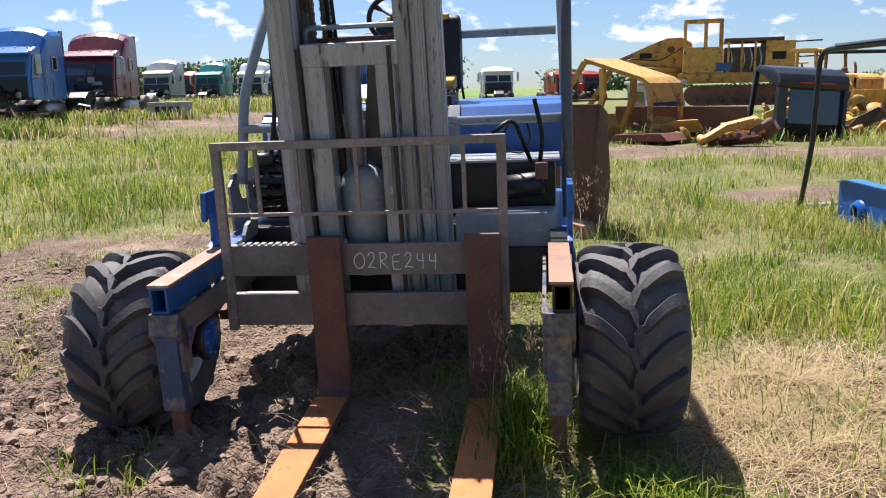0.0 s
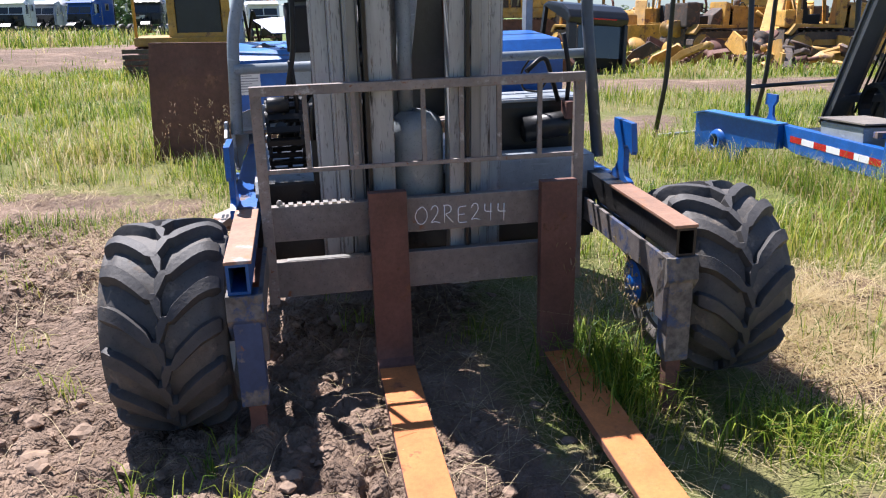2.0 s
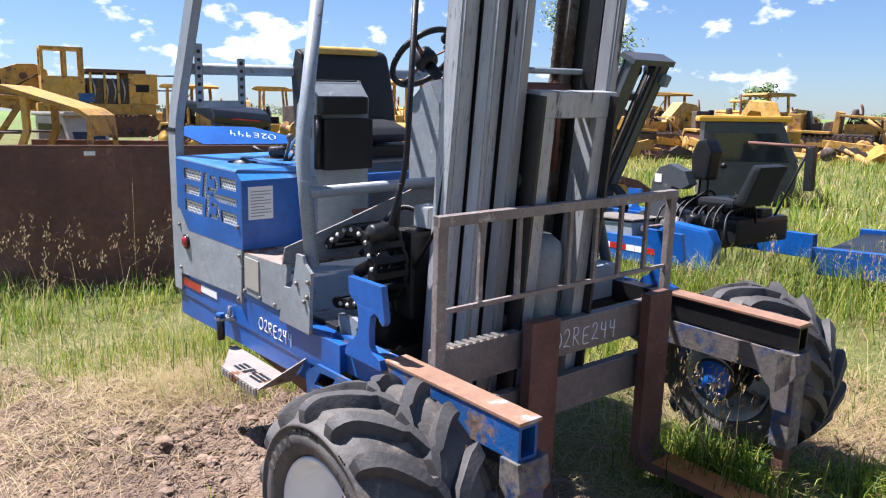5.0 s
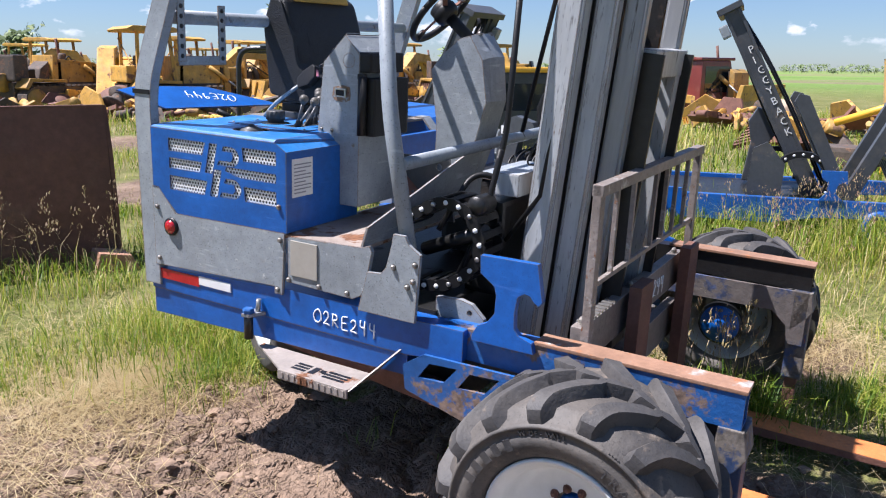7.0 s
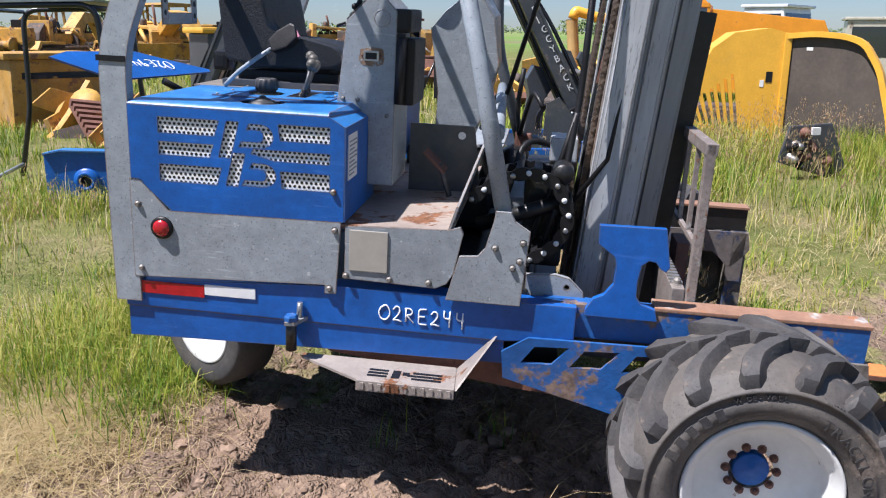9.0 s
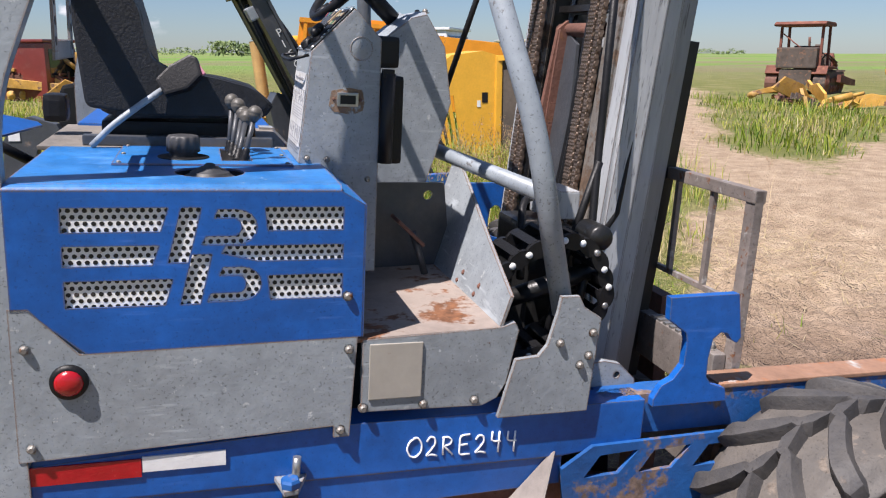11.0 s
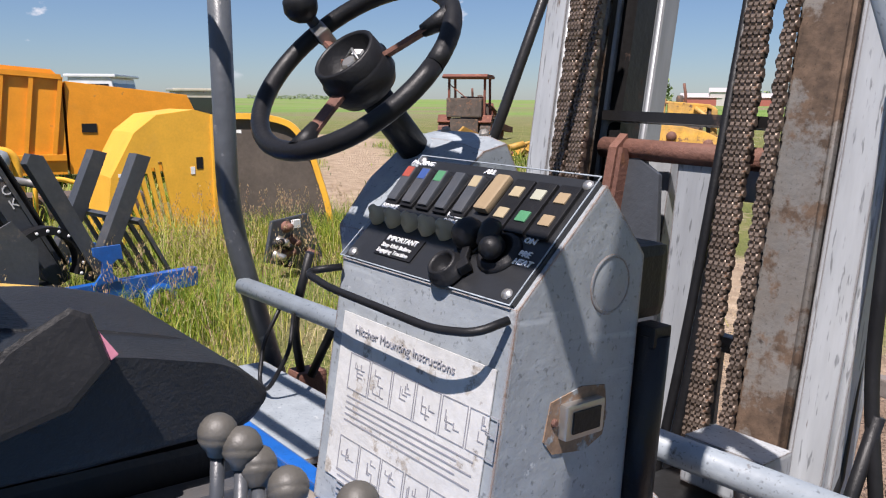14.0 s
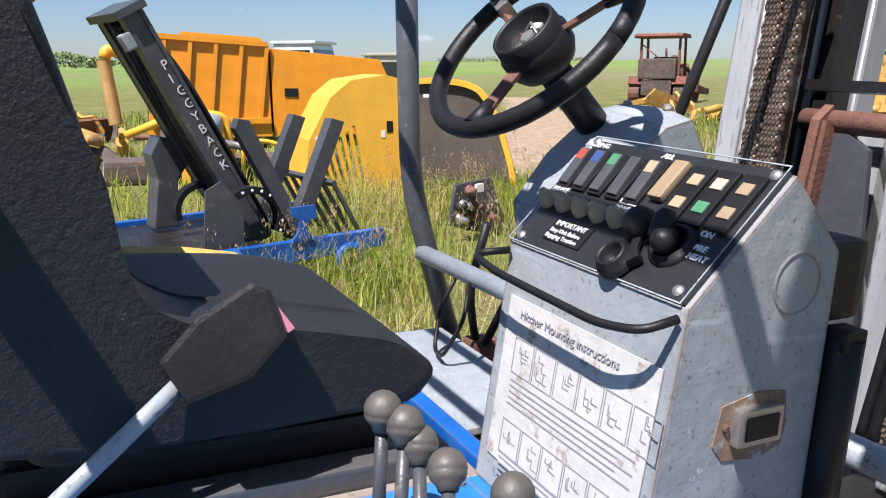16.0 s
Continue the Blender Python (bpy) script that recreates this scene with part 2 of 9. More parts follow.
FOAM = material("yellow_foam", (0.52, 0.33, 0.08), 0.9, vary=0.25, bump=0.5, bump_scale=60)
CHAIN = material("rusty_chain", (0.19, 0.145, 0.115), 0.42, 0.55, vary=0.35, scale=20, wear=(0.19, 0.11, 0.07), amount=0.25, wear_scale=40, per_object=0.25)
STEEL = material("bare_steel", (0.42, 0.41, 0.39), 0.38, 0.8, vary=0.2, wear=RUST, amount=0.12, wear_scale=20)
BOLT = material("bolt_steel", (0.24, 0.225, 0.205), 0.55, 0.5, vary=0.25, wear=RUST, amount=0.22, wear_scale=60)
# near-black for oily parts, and for the shade put into holes and slots
GREASE_SHADE = material("oily_shade_black", (0.012, 0.012, 0.012), 0.4, vary=0.4, wear=(0.05, 0.04, 0.035), amount=0.2, wear_scale=9)
MESHPLATE = material("perforated_white_sheet", (0.80, 0.80, 0.78), 0.4, vary=0.1, wear=(0.45, 0.24, 0.1), amount=0.06, wear_scale=7, dust=0.1)
RED = material("red_reflector", (0.42, 0.008, 0.014), 0.25, vary=0.2, coat=0.4)
WHITE = material("white_sheet", (0.74, 0.74, 0.73), 0.55, vary=0.06, wear=(0.55, 0.52, 0.47), amount=0.12, wear_scale=9)
PAPER_INK = material("printed_ink", (0.27, 0.27, 0.29), 0.6, vary=0.1)
CHALK = material("paint_marker", (0.86, 0.87, 0.88), 0.7, vary=0.05)
YELLOW = material("machine_yellow", (0.50, 0.275, 0.05), 0.6, vary=0.3, wear=(0.22, 0.12, 0.07), amount=0.26, wear_scale=3.5, dust=0.45, dust_colour=(0.40, 0.31, 0.19), per_object=0.3)
ORANGE = material("hauler_orange", (0.68, 0.26, 0.015), 0.42, vary=0.1, wear=(0.45, 0.22, 0.08), amount=0.1, wear_scale=3, dust=0.15, dust_colour=(0.6, 0.36, 0.12))
AMBER = material("hauler_yellow", (0.76, 0.40, 0.04), 0.42, vary=0.1, wear=(0.5, 0.3, 0.12), amount=0.1, wear_scale=3, dust=0.15, dust_colour=(0.65, 0.45, 0.2))
RED_RUST = material("burnt_rust", (0.17, 0.06, 0.04), 0.85, vary=0.35, scale=1.2, wear=(0.28, 0.12, 0.07), amount=0.3, wear_scale=2.5)
DARKGREY = material("dark_grey_paint", (0.055, 0.06, 0.068), 0.4, vary=0.2, wear=(0.16, 0.13, 0.11), amount=0.12, wear_scale=6, dust=0.2)
GLASS_DARK = material("dark_window_glass", (0.02, 0.025, 0.03), 0.06, vary=0.05, bump=0, spec=0.8)
RUBBLE = material("machine_scrap", (0.085, 0.066, 0.055), 0.8, vary=0.4, wear=(0.2, 0.11, 0.07), amount=0.3)


# ---- mesh helpers ----
def box(bm, x0, x1, y0, y1, z0, z1, bevel=0.0, m=None):
    vs = bmesh.ops.create_cube(bm, size=1.0)["verts"]
    t = Matrix.Translation(((x0 + x1) / 2, (y0 + y1) / 2, (z0 + z1) / 2)) @ Matrix.Diagonal((abs(x1 - x0), abs(y1 - y0), abs(z1 - z0), 1))
    bmesh.ops.transform(bm, matrix=(m @ t) if m else t, verts=vs)
    if bevel:
        es = list({e for v in vs for e in v.link_edges})
        bmesh.ops.bevel(bm, geom=es, offset=bevel, segments=2, affect="EDGES", profile=0.7)
    return bm


def prism(bm, pts, axis, a0, a1, bevel=0.0, m=None):
    """A flat outline pushed along an axis: for 'x' pts are (y, z), for 'y' (x, z), for 'z' (x, y)."""
    def at(p, a):
        v = {"x": (a, p[0], p[1]), "y": (p[0], a, p[1]), "z": (p[0], p[1], a)}[axis]
        return (m @ Vector(v)) if m else v
    lo, hi = [bm.verts.new(at(p, a0)) for p in pts], [bm.verts.new(at(p, a1)) for p in pts]
    fs = [bm.faces.new(lo[::-1]), bm.faces.new(hi)]
    for i in range(len(pts)):
        j = (i + 1) % len(pts)
        fs.append(bm.faces.new((lo[i], lo[j], hi[j], hi[i])))
    bmesh.ops.recalc_face_normals(bm, faces=fs)
    if bevel:
        es = list({e for f in fs for e in f.edges})
        bmesh.ops.bevel(bm, geom=es, offset=bevel, segments=2, affect="EDGES", profile=0.7)
    return bm


def frame_prism(bm, outer, holes, axis, a0, a1):
    """A plate with holes through it: the outline and each hole as (u, v) points, filled by triangles."""
    def at(p, a):
        return {"x": (a, p[0], p[1]), "y": (p[0], a, p[1]), "z": (p[0], p[1], a)}[axis]
    layers = []
    for a in (a0, a1):
        loops = [[bm.verts.new(at(p, a)) for p in loop] for loop in (outer, *holes)]
        es = [bm.edges.new((lp[i], lp[(i + 1) % len(lp)])) for lp in loops for i in range(len(lp))]
        bmesh.ops.triangle_fill(bm, use_beauty=True, use_dissolve=False, edges=es)
        layers.append(loops)
    for lo, hi in zip(*layers):
        for i in range(len(lo)):
            j = (i + 1) % len(lo)
            bm.faces.new((lo[i], lo[j], hi[j], hi[i]))
    bmesh.ops.recalc_face_normals(bm, faces=bm.faces[:])
    return bm


def round_path(pts, r=0.06, n=5):
    """The polyline with its corners rounded."""
    pts = [Vector(p) for p in pts]
    out = [pts[0]]
    for a, b, c in zip(pts, pts[1:], pts[2:]):
        d = min(r, (a - b).length * 0.45, (c - b).length * 0.45)
        p, q = b + (a - b).normalized() * d, b + (c - b).normalized() * d
        for i in range(n + 1):
            t = i / n
            out.append(p * (1 - t) ** 2 + b * 2 * t * (1 - t) + q * t * t)
    out.append(pts[-1])
    return out


def tube(bm, pts, r, n=10, r1=None, bend=0.0, square=None):
    """A round bar along points (square: half sizes of a flat bar)."""
    pts = round_path(pts, bend) if bend else [Vector(p) for p in pts]
    r1 = r if r1 is None else r1
    rings = []
    up = None
    for i, p in enumerate(pts):
        d = (pts[min(i + 1, len(pts) - 1)] - pts[max(i - 1, 0)]).normalized()
        if up is None:
            up = Vector((0, 0, 1)) if abs(d.z) < 0.9 else Vector((0, 1, 0))
        s = d.cross(up).normalized()
        up = s.cross(d).normalized()
        rr = r + (r1 - r) * i / max(1, len(pts) - 1)
        if square:
            ring = [p + s * (square[0] * sx) + up * (square[1] * sy) for sx, sy in ((-1, -1), (1, -1), (1, 1), (-1, 1))]
        else:
            ring = [p + (s * math.cos(2 * math.pi * k / n) + up * math.sin(2 * math.pi * k / n)) * rr for k in range(n)]
        rings.append([bm.verts.new(v) for v in ring])
    k = len(rings[0])
    for a, b in zip(rings, rings[1:]):
        for i in range(k):
            bm.faces.new((a[i], a[(i + 1) % k], b[(i + 1) % k], b[i])).smooth = not square
    bm.faces.new(rings[0][::-1]), bm.faces.new(rings[-1])
    return bm


def lathe(bm, profile, centre, axis, n=32, sharp=False):
    """Turn (radius, height) points round an axis through the centre."""
    q = Vector(axis).to_track_quat("Z", "Y").to_matrix()
    c = Vector(centre)
    rings = []
    for r, h in profile:
        rings.append([bm.verts.new(c + q @ Vector((r * math.cos(2 * math.pi * k / n), r * math.sin(2 * math.pi * k / n), h))) for k in range(n)] if r > 1e-6 else [bm.verts.new(c + q @ Vector((0, 0, h)))])
    for a, b in zip(rings, rings[1:]):
        for i in range(n):
            j = (i + 1) % n
            if len(a) == 1 and len(b) == 1:
                continue
            f = bm.faces.new((a[0], b[j], b[i])) if len(a) == 1 else bm.faces.new((a[i], a[j], b[0])) if len(b) == 1 else bm.faces.new((a[i], a[j], b[j], b[i]))
            f.smooth = not sharp
    bmesh.ops.recalc_face_normals(bm, faces=bm.faces[:])
    return bm


def part(name, bm, mat, parent=None, label="", **tags):
    me = bpy.data.meshes.new(name)
    bm.to_mesh(me)
    bm.free()
    me.materials.append(mat)
    ob = new(name, me)
    if parent:
        ob.parent = parent
    if label or tags:
        tagged(ob, label, **tags)
    return ob


def B():
    return bmesh.new()


def thing(name, m, label, category, group="", kind=""):
    ob = new(name)
    ob.matrix_basis = m
    ob.empty_display_size = 0.1
    return tagged(ob, label, category, group, kind)


def bolt(at, axis, parent, r=0.0088, h=0.010, mat=None):
    return part("bolt", lathe(B(), [(0, h), (r * 0.6, h), (r, h * 0.6), (r, 0), (r * 1.35, 0), (r * 1.35, -0.003), (0, -0.003)], at, axis, 10, True), mat or BOLT, parent)


def words(text, size, at, turn, mat, parent, name="lettering", slant=0.0, depth=0.0008, width=1.0):
    """Lettering as a mesh, lying on the plane that turn gives."""
    cu = bpy.data.curves.new(name, "FONT")
    cu.body, cu.size, cu.extrude, cu.shear, cu.resolution_u = text, size, depth, slant, 2
    tmp = bpy.data.objects.new(name, cu)
    scene.collection.objects.link(tmp)
    me = bpy.data.meshes.new_from_object(tmp.evaluated_get(bpy.context.evaluated_depsgraph_get()))
    bpy.data.objects.remove(tmp)
    bpy.data.curves.remove(cu)
    me.materials.clear()
    me.materials.append(mat)
    ob = new(name, me)
    ob.parent = parent
    ob.matrix_basis = Matrix.Translation(at) @ turn @ Matrix.Diagonal((width, 1, 1, 1))
    return ob


# Strokes of hand-painted characters, in a unit box
STROKES = {
    "0": [[(0.55, 1), (0.1, 0.85), (-0.15, 0.45), (0.15, 0.05), (0.6, 0.0), (1.02, 0.3), (1.02, 0.72), (0.65, 1.02), (0.35, 0.98)]],
    "2": [[(0.1, 0.75), (0.35, 1), (0.7, 0.95), (0.8, 0.65), (0.45, 0.3), (0.05, 0.02), (0.45, 0.1), (0.95, 0.0)]],
    "R": [[(0.1, 0), (0.12, 1)], [(0.0, 0.95), (0.5, 1.0), (0.8, 0.8), (0.65, 0.55), (0.15, 0.5), (0.9, -0.02)]],
    "E": [[(0.9, 1), (0.15, 0.96), (0.12, 0.0), (0.95, 0.02)], [(0.12, 0.5), (0.75, 0.52)]],
    "4": [[(0.15, 1), (0.1, 0.5), (0.85, 0.48)], [(0.72, 1), (0.68, -0.1)]],
    "9": [[(0.8, 0.75), (0.5, 1), (0.15, 0.75), (0.4, 0.5), (0.8, 0.75), (0.7, 0)]],
}


def painted(text, h, m, r, mat, parent, name="painted_number", seed=1):
    """A number written by hand with a paint stick on a plane: x along, y up."""
    rnd = random.Random(seed)
    bm, x = B(), 0.0
    for ch in text:
        w, dy, s = h * 0.62, rnd.uniform(-0.06, 0.06) * h, rnd.uniform(0.92, 1.08)
        for st in STROKES[ch]:
            pts = [m @ Vector((x + px * w, dy + py * h * s, 0)) for px, py in st]
            tube(bm, pts, r, 5, bend=h * 0.18)
        x += w * 1.28
    return part(name, bm, mat, parent)


# ---- ground: one sheet out to the horizon ----
def mud(x, y):
    """How bare the ground is, 0 grass to 1 mud."""
    v = 0.0
    d = math.hypot((x + 2.3) / 3.0, (y - 1.4) / 4.2)
    v = max(v, 1.35 - d)
    if -4.2 < x < 0.6 and -3 < y < 1.9:
        v = max(v, 1.0 - max(0, x - 0.1) * 2)
    if y > 4.6:
        v -= (y - 4.6) * 0.30
    if y > 2.5 and x > -1.6:
        v -= (y - 2.5) * 0.9 * min(1.0, (x + 1.6) * 1.6)
    for ax, ay, bx, by, wd in ((-1.0, -2.2, 3.0, -3.0, 1.55), (3.0, -3.0, 6.0, -5.6, 1.55), (4.0, -4.2, 11.5, -5.3, 1.55), (11.5, -5.3, 34.0, -17.0, 1.55), (6.0, -5.6, 11.0, -12.0, 1.55), (1.3, -1.2, 4.0, -2.6, 0.9), (0.0, 15.8, 4.0, 14.8, 2.3), (4.0, 14.8, 11.0, 13.4, 2.3), (3.2, 8.0, 3.8, 8.8, 0.8), (1.9, 0.5, 2.1, 1.3, 0.55)):
        dx, dy = bx - ax, by - ay                                                             # track that runs past the forks
        q = max(0.0, min(1.0, ((x - ax) * dx + (y - ay) * dy) / (dx * dx + dy * dy)))
        v = max(v, 1.25 - math.hypot(x - ax - q * dx, y - ay - q * dy) / wd)
    v = max(v, 1.1 - abs(y - 0.55 * x - 36) / 11.0) if y > 12 and x < 0 else v                # dirt road before the truck row
    v += 0.45 * noise.noise((x * 0.55, y * 0.55, 1.7)) + 0.25 * noise.noise((x * 1.7, y * 1.7, 5.0))
    return max(0.0, min(1.0, v))


def ground_z(x, y):
    d = math.hypot(x, y)
    up = max(0.0, min(1.0, (math.hypot(x, y + 2.5) - 25) / 7)) * max(0.0, min(1.0, (-5 - x) / 6))      # low bank under the truck row
    up = 0.5 * up * up * (3 - 2 * up)
    if d > 40:
        return up
    m = mud(x, y)
    fade = max(0.0, 1 - d / 40)
    h = 0.03 * noise.noise((x * 0.4, y * 0.4, 9.0))
    clod = noise.hetero_terrain((x * 3.0, y * 3.0, 0.3), 0.9, 2.2, 5, 0.6) * 0.030 - 0.020
    lump = max(0.0, noise.noise((x * 7.0, y * 7.0, 2.0)) - 0.10) * 0.085
    if m > 0.25 and d < 7:                                                                    # plates of dried mud, trodden and cracked
        wx, wy = x + 0.07 * noise.noise((x * 4, y * 4, 7.7)), y + 0.07 * noise.noise((x * 4, y * 4, 3.1))
        c = noise.voronoi((wx * 6.5, wy * 6.5, 0.5))[0]
        g = min(1.0, (c[1] - c[0]) * 3.0)
        rough = max(0.0, 0.65 + noise.noise((x * 1.1, y * 1.1, 6.0)))
        lump += 0.062 * (g - 0.55) * rough
        c = noise.voronoi((wx * 15.0, wy * 15.0, 2.5))[0]
        lump += 0.028 * (min(1.0, (c[1] - c[0]) * 3.4) - 0.6) * rough + 0.012 * noise.noise((x * 22, y * 22, 1.0)) * rough
    rut = -0.05 * max(0.0, 1 - abs(x + 1.75 + 0.2 * math.sin(y * 1.3)) / 0.25) if -3 < y < 4 else 0.0
    return (h + m * (clod + lump + rut)) * fade + up


def spread(fine, step, grow, far):
    a = [0.0]
    while a[-1] < far:
        s = step if a[-1] < fine else max(step, 0.03) * (1 + (a[-1] - fine) * grow)
        a.append(a[-1] + s)
    return [-v for v in a[:0:-1]] + a


def build_ground():
    xs, ys = [x - 1.2 for x in spread(2.2, 0.0145, 3.0, 3500)], [y + 0.9 for y in spread(2.6, 0.0145, 3.0, 3500)]
    co = [(x, y, ground_z(x, y)) for y in ys for x in xs]
    n = len(xs)
    fs = [(j * n + i, j * n + i + 1, (j + 1) * n + i + 1, (j + 1) * n + i) for j in range(len(ys) - 1) for i in range(n - 1)]
    me = bpy.data.meshes.new("ground")
    me.from_pydata(co, [], fs)
    at = me.attributes.new("bare", "FLOAT", "POINT")
    at.data.foreach_set("value", [mud(x, y) if abs(x) < 60 and abs(y) < 80 else 0.0 for x, y, _ in co])
    at = me.attributes.new("dry", "FLOAT", "POINT")                                           # sandy track past the forks
    at.data.foreach_set("value", [max(0.0, min(1.0, (x - 0.9) / 1.4)) * max(0.0, min(1.0, (-0.2 - y) / 1.2)) if y < 0 else 0.0 for x, y, _ in co])
    me.polygons.foreach_set("use_smooth", [True] * len(fs))
    ob = new("ground", me)
    tagged(ob, "muddy churned earth with grass and a dirt track, running out to green fields", "ground", kind="structure")
    m = bpy.data.materials.new("earth")
    m.use_nodes = True
    nd, l = m.node_tree.nodes, m.node_tree.links
    b = nd["Principled BSDF"]
    co_ = nd.new("ShaderNodeNewGeometry")

    def tex(s, d=8, r=0.65):
        t = nd.new("ShaderNodeTexNoise")
        t.inputs["Scale"].default_value, t.inputs["Detail"].default_value, t.inputs["Roughness"].default_value = s, d, r
        l.new(co_.outputs["Position"], t.inputs["Vector"])
        return t.outputs[0]

    def ramp(src, stops):
        r = nd.new("ShaderNodeValToRGB")
        e = r.color_ramp.elements
        e[0].position, e[0].color, e[1].position, e[1].color = stops[0][0], (*stops[0][1], 1), stops[-1][0], (*stops[-1][1], 1)
        for p, c in stops[1:-1]:
            e.new(p).color = (*c, 1)
        l.new(src, r.inputs[0])
        return r.outputs[0]

    def mix(f, a, c):
        x = nd.new("ShaderNodeMix")
        x.data_type = "RGBA"
        l.new(f, x.inputs[0]), l.new(a, x.inputs[6]), l.new(c, x.inputs[7])
        return x.outputs[2]
    dirt = ramp(tex(1.6), [(0.3, (0.15, 0.098, 0.067)), (0.5, (0.28, 0.193, 0.136)), (0.72, (0.46, 0.34, 0.25))])
    dirt = mix(ramp(tex(24, 5), [(0.45, (0, 0, 0)), (0.75, (0.6, 0.6, 0.6))]), dirt, ramp(tex(11), [(0.3, (0.11, 0.070, 0.048)), (0.7, (0.41, 0.30, 0.22))]))
    dirt = mix(ramp(tex(0.55, 5, 0.6), [(0.40, (0, 0, 0)), (0.55, (0.9, 0.9, 0.9))]), dirt, ramp(tex(7), [(0.3, (0.105, 0.070, 0.051)), (0.7, (0.27, 0.192, 0.140))]))
    dry = nd.new("ShaderNodeAttribute")
    dry.attribute_name = "dry"
    dirt = mix(dry.outputs["Fac"], dirt, ramp(tex(3.5), [(0.3, (0.28, 0.20, 0.135)), (0.55, (0.43, 0.325, 0.225)), (0.75, (0.55, 0.43, 0.31))]))
    grass = ramp(tex(0.7), [(0.3, (0.085, 0.12, 0.02)), (0.5, (0.16, 0.175, 0.045)), (0.7, (0.30, 0.245, 0.13))])
    grass = mix(ramp(tex(30, 4), [(0.35, (0, 0, 0)), (0.8, (0.7, 0.7, 0.7))]), grass, ramp(tex(9), [(0.3, (0.07, 0.10, 0.025)), (0.7, (0.36, 0.30, 0.15))]))
    far_n = nd.new("ShaderNodeTexNoise")
    far_n.inputs["Scale"].default_value, far_n.inputs["Detail"].default_value = 0.012, 3
    l.new(co_.outputs["Position"], far_n.inputs["Vector"])
    field = ramp(far_n.outputs[0], [(0.42, (0.12, 0.20, 0.045)), (0.5, (0.16, 0.25, 0.06)), (0.56, (0.20, 0.17, 0.10)), (0.62, (0.14, 0.23, 0.05))])
    dist = nd.new("ShaderNodeVectorMath")
    dist.operation = "LENGTH"
    l.new(co_.outputs["Position"], dist.inputs[0])
    mr = nd.new("ShaderNodeMapRange")
    mr.inputs[1].default_value, mr.inputs[2].default_value = 45, 90
    l.new(dist.outputs["Value"], mr.inputs[0])
    grass = mix(mr.outputs[0], grass, field)
    a = nd.new("ShaderNodeAttribute")
    a.attribute_name = "bare"
    edge = nd.new("ShaderNodeMath")
    edge.operation, edge.inputs[1].default_value = "ADD", -0.5
    l.new(tex(6, 6, 0.7), edge.inputs[0])
    sm = nd.new("ShaderNodeMath")
    sm.operation = "ADD"
    l.new(a.outputs["Fac"], sm.inputs[0]), l.new(edge.outputs[0], sm.inputs[1])
    l.new(mix(ramp(sm.outputs[0], [(0.35, (0, 0, 0)), (0.6, (1, 1, 1))]), grass, dirt), b.inputs["Base Color"])
    b.inputs["Roughness"].default_value, b.inputs["Specular IOR Level"].default_value = 0.9, 0.25
    bp = nd.new("ShaderNodeBump")
    # crumbled plates and cracks of drying mud
    warp, vo, vo2 = nd.new("ShaderNodeVectorMath"), nd.new("ShaderNodeTexVoronoi"), nd.new("ShaderNodeTexVoronoi")
    wn_ = nd.new("ShaderNodeTexNoise")
    wn_.inputs["Scale"].default_value, wn_.inputs["Detail"].default_value = 9.0, 4
    l.new(co_.outputs["Position"], wn_.inputs["Vector"])
    warp.operation, warp.inputs[1].default_value = "MULTIPLY_ADD", (0.16, 0.16, 0.16)
    l.new(wn_.outputs["Color"], warp.inputs[0]), l.new(co_.outputs["Position"], warp.inputs[2])
    for v_, sc_ in ((vo, 13.0), (vo2, 34.0)):
        v_.feature = "DISTANCE_TO_EDGE"
        v_.inputs["Scale"].default_value = sc_
        l.new(warp.outputs[0], v_.inputs["Vector"])

    def weigh(a_, f_, b_):
        x = nd.new("ShaderNodeMath")
        x.operation, x.inputs[1].default_value = "MULTIPLY_ADD", f_
        l.new(a_, x.inputs[0])
        if b_ is not None:
            l.new(b_, x.inputs[2])
        else:
            x.inputs[2].default_value = 0.0
        return x.outputs[0]
    clip1 = nd.new("ShaderNodeMath")
    clip1.operation, clip1.inputs[1].default_value = "MINIMUM", 0.12
    l.new(vo.outputs[0], clip1.inputs[0])
    height = weigh(clip1.outputs[0], 4.0, weigh(vo2.outputs[0], 1.2, weigh(tex(26, 9, 0.68), 0.9, None)))
    bp.inputs["Strength"].default_value, bp.inputs["Distance"].default_value = 0.80, 0.036
    l.new(height, bp.inputs["Height"]), l.new(bp.outputs[0], b.inputs["Normal"])
    me.materials.append(m)
    return ob


build_ground()


# ---- the truck-mounted forklift, in its own axes: x across, y to the rear, z up ----
M = pose(0, 0, 0, 2.7, -1.0, 4.5)
fork = thing("truck_mounted_forklift", M, "worn blue and grey truck-mounted forklift with rusty forks in mud", "forklift")
MID = 0.135                                # its centre line
STRIP = material("worn_beam_top", (0.30, 0.17, 0.11), 0.6, 0.1, vary=0.25, scale=5, wear=(0.40, 0.36, 0.33), amount=0.25, wear_scale=5, wear2=(0.35, 0.15, 0.07), amount2=0.2, bump=0.2)
LEG = material("scraped_leg_paint", (0.035, 0.065, 0.15), 0.5, 0.1, vary=0.3, wear=(0.17, 0.15, 0.13), amount=0.45, wear_scale=5, dust=0.3, dust_colour=(0.2, 0.18, 0.16), wear2=RUST, amount2=0.12, bump=0.2)
WEB = material("scraped_grey_web", (0.16, 0.14, 0.13), 0.6, 0.1, vary=0.3, wear=(0.05, 0.07, 0.14), amount=0.25, wear_scale=4, wear2=RUST, amount2=0.15, bump=0.2)


def both(x):
    return (x, 2 * MID - x)


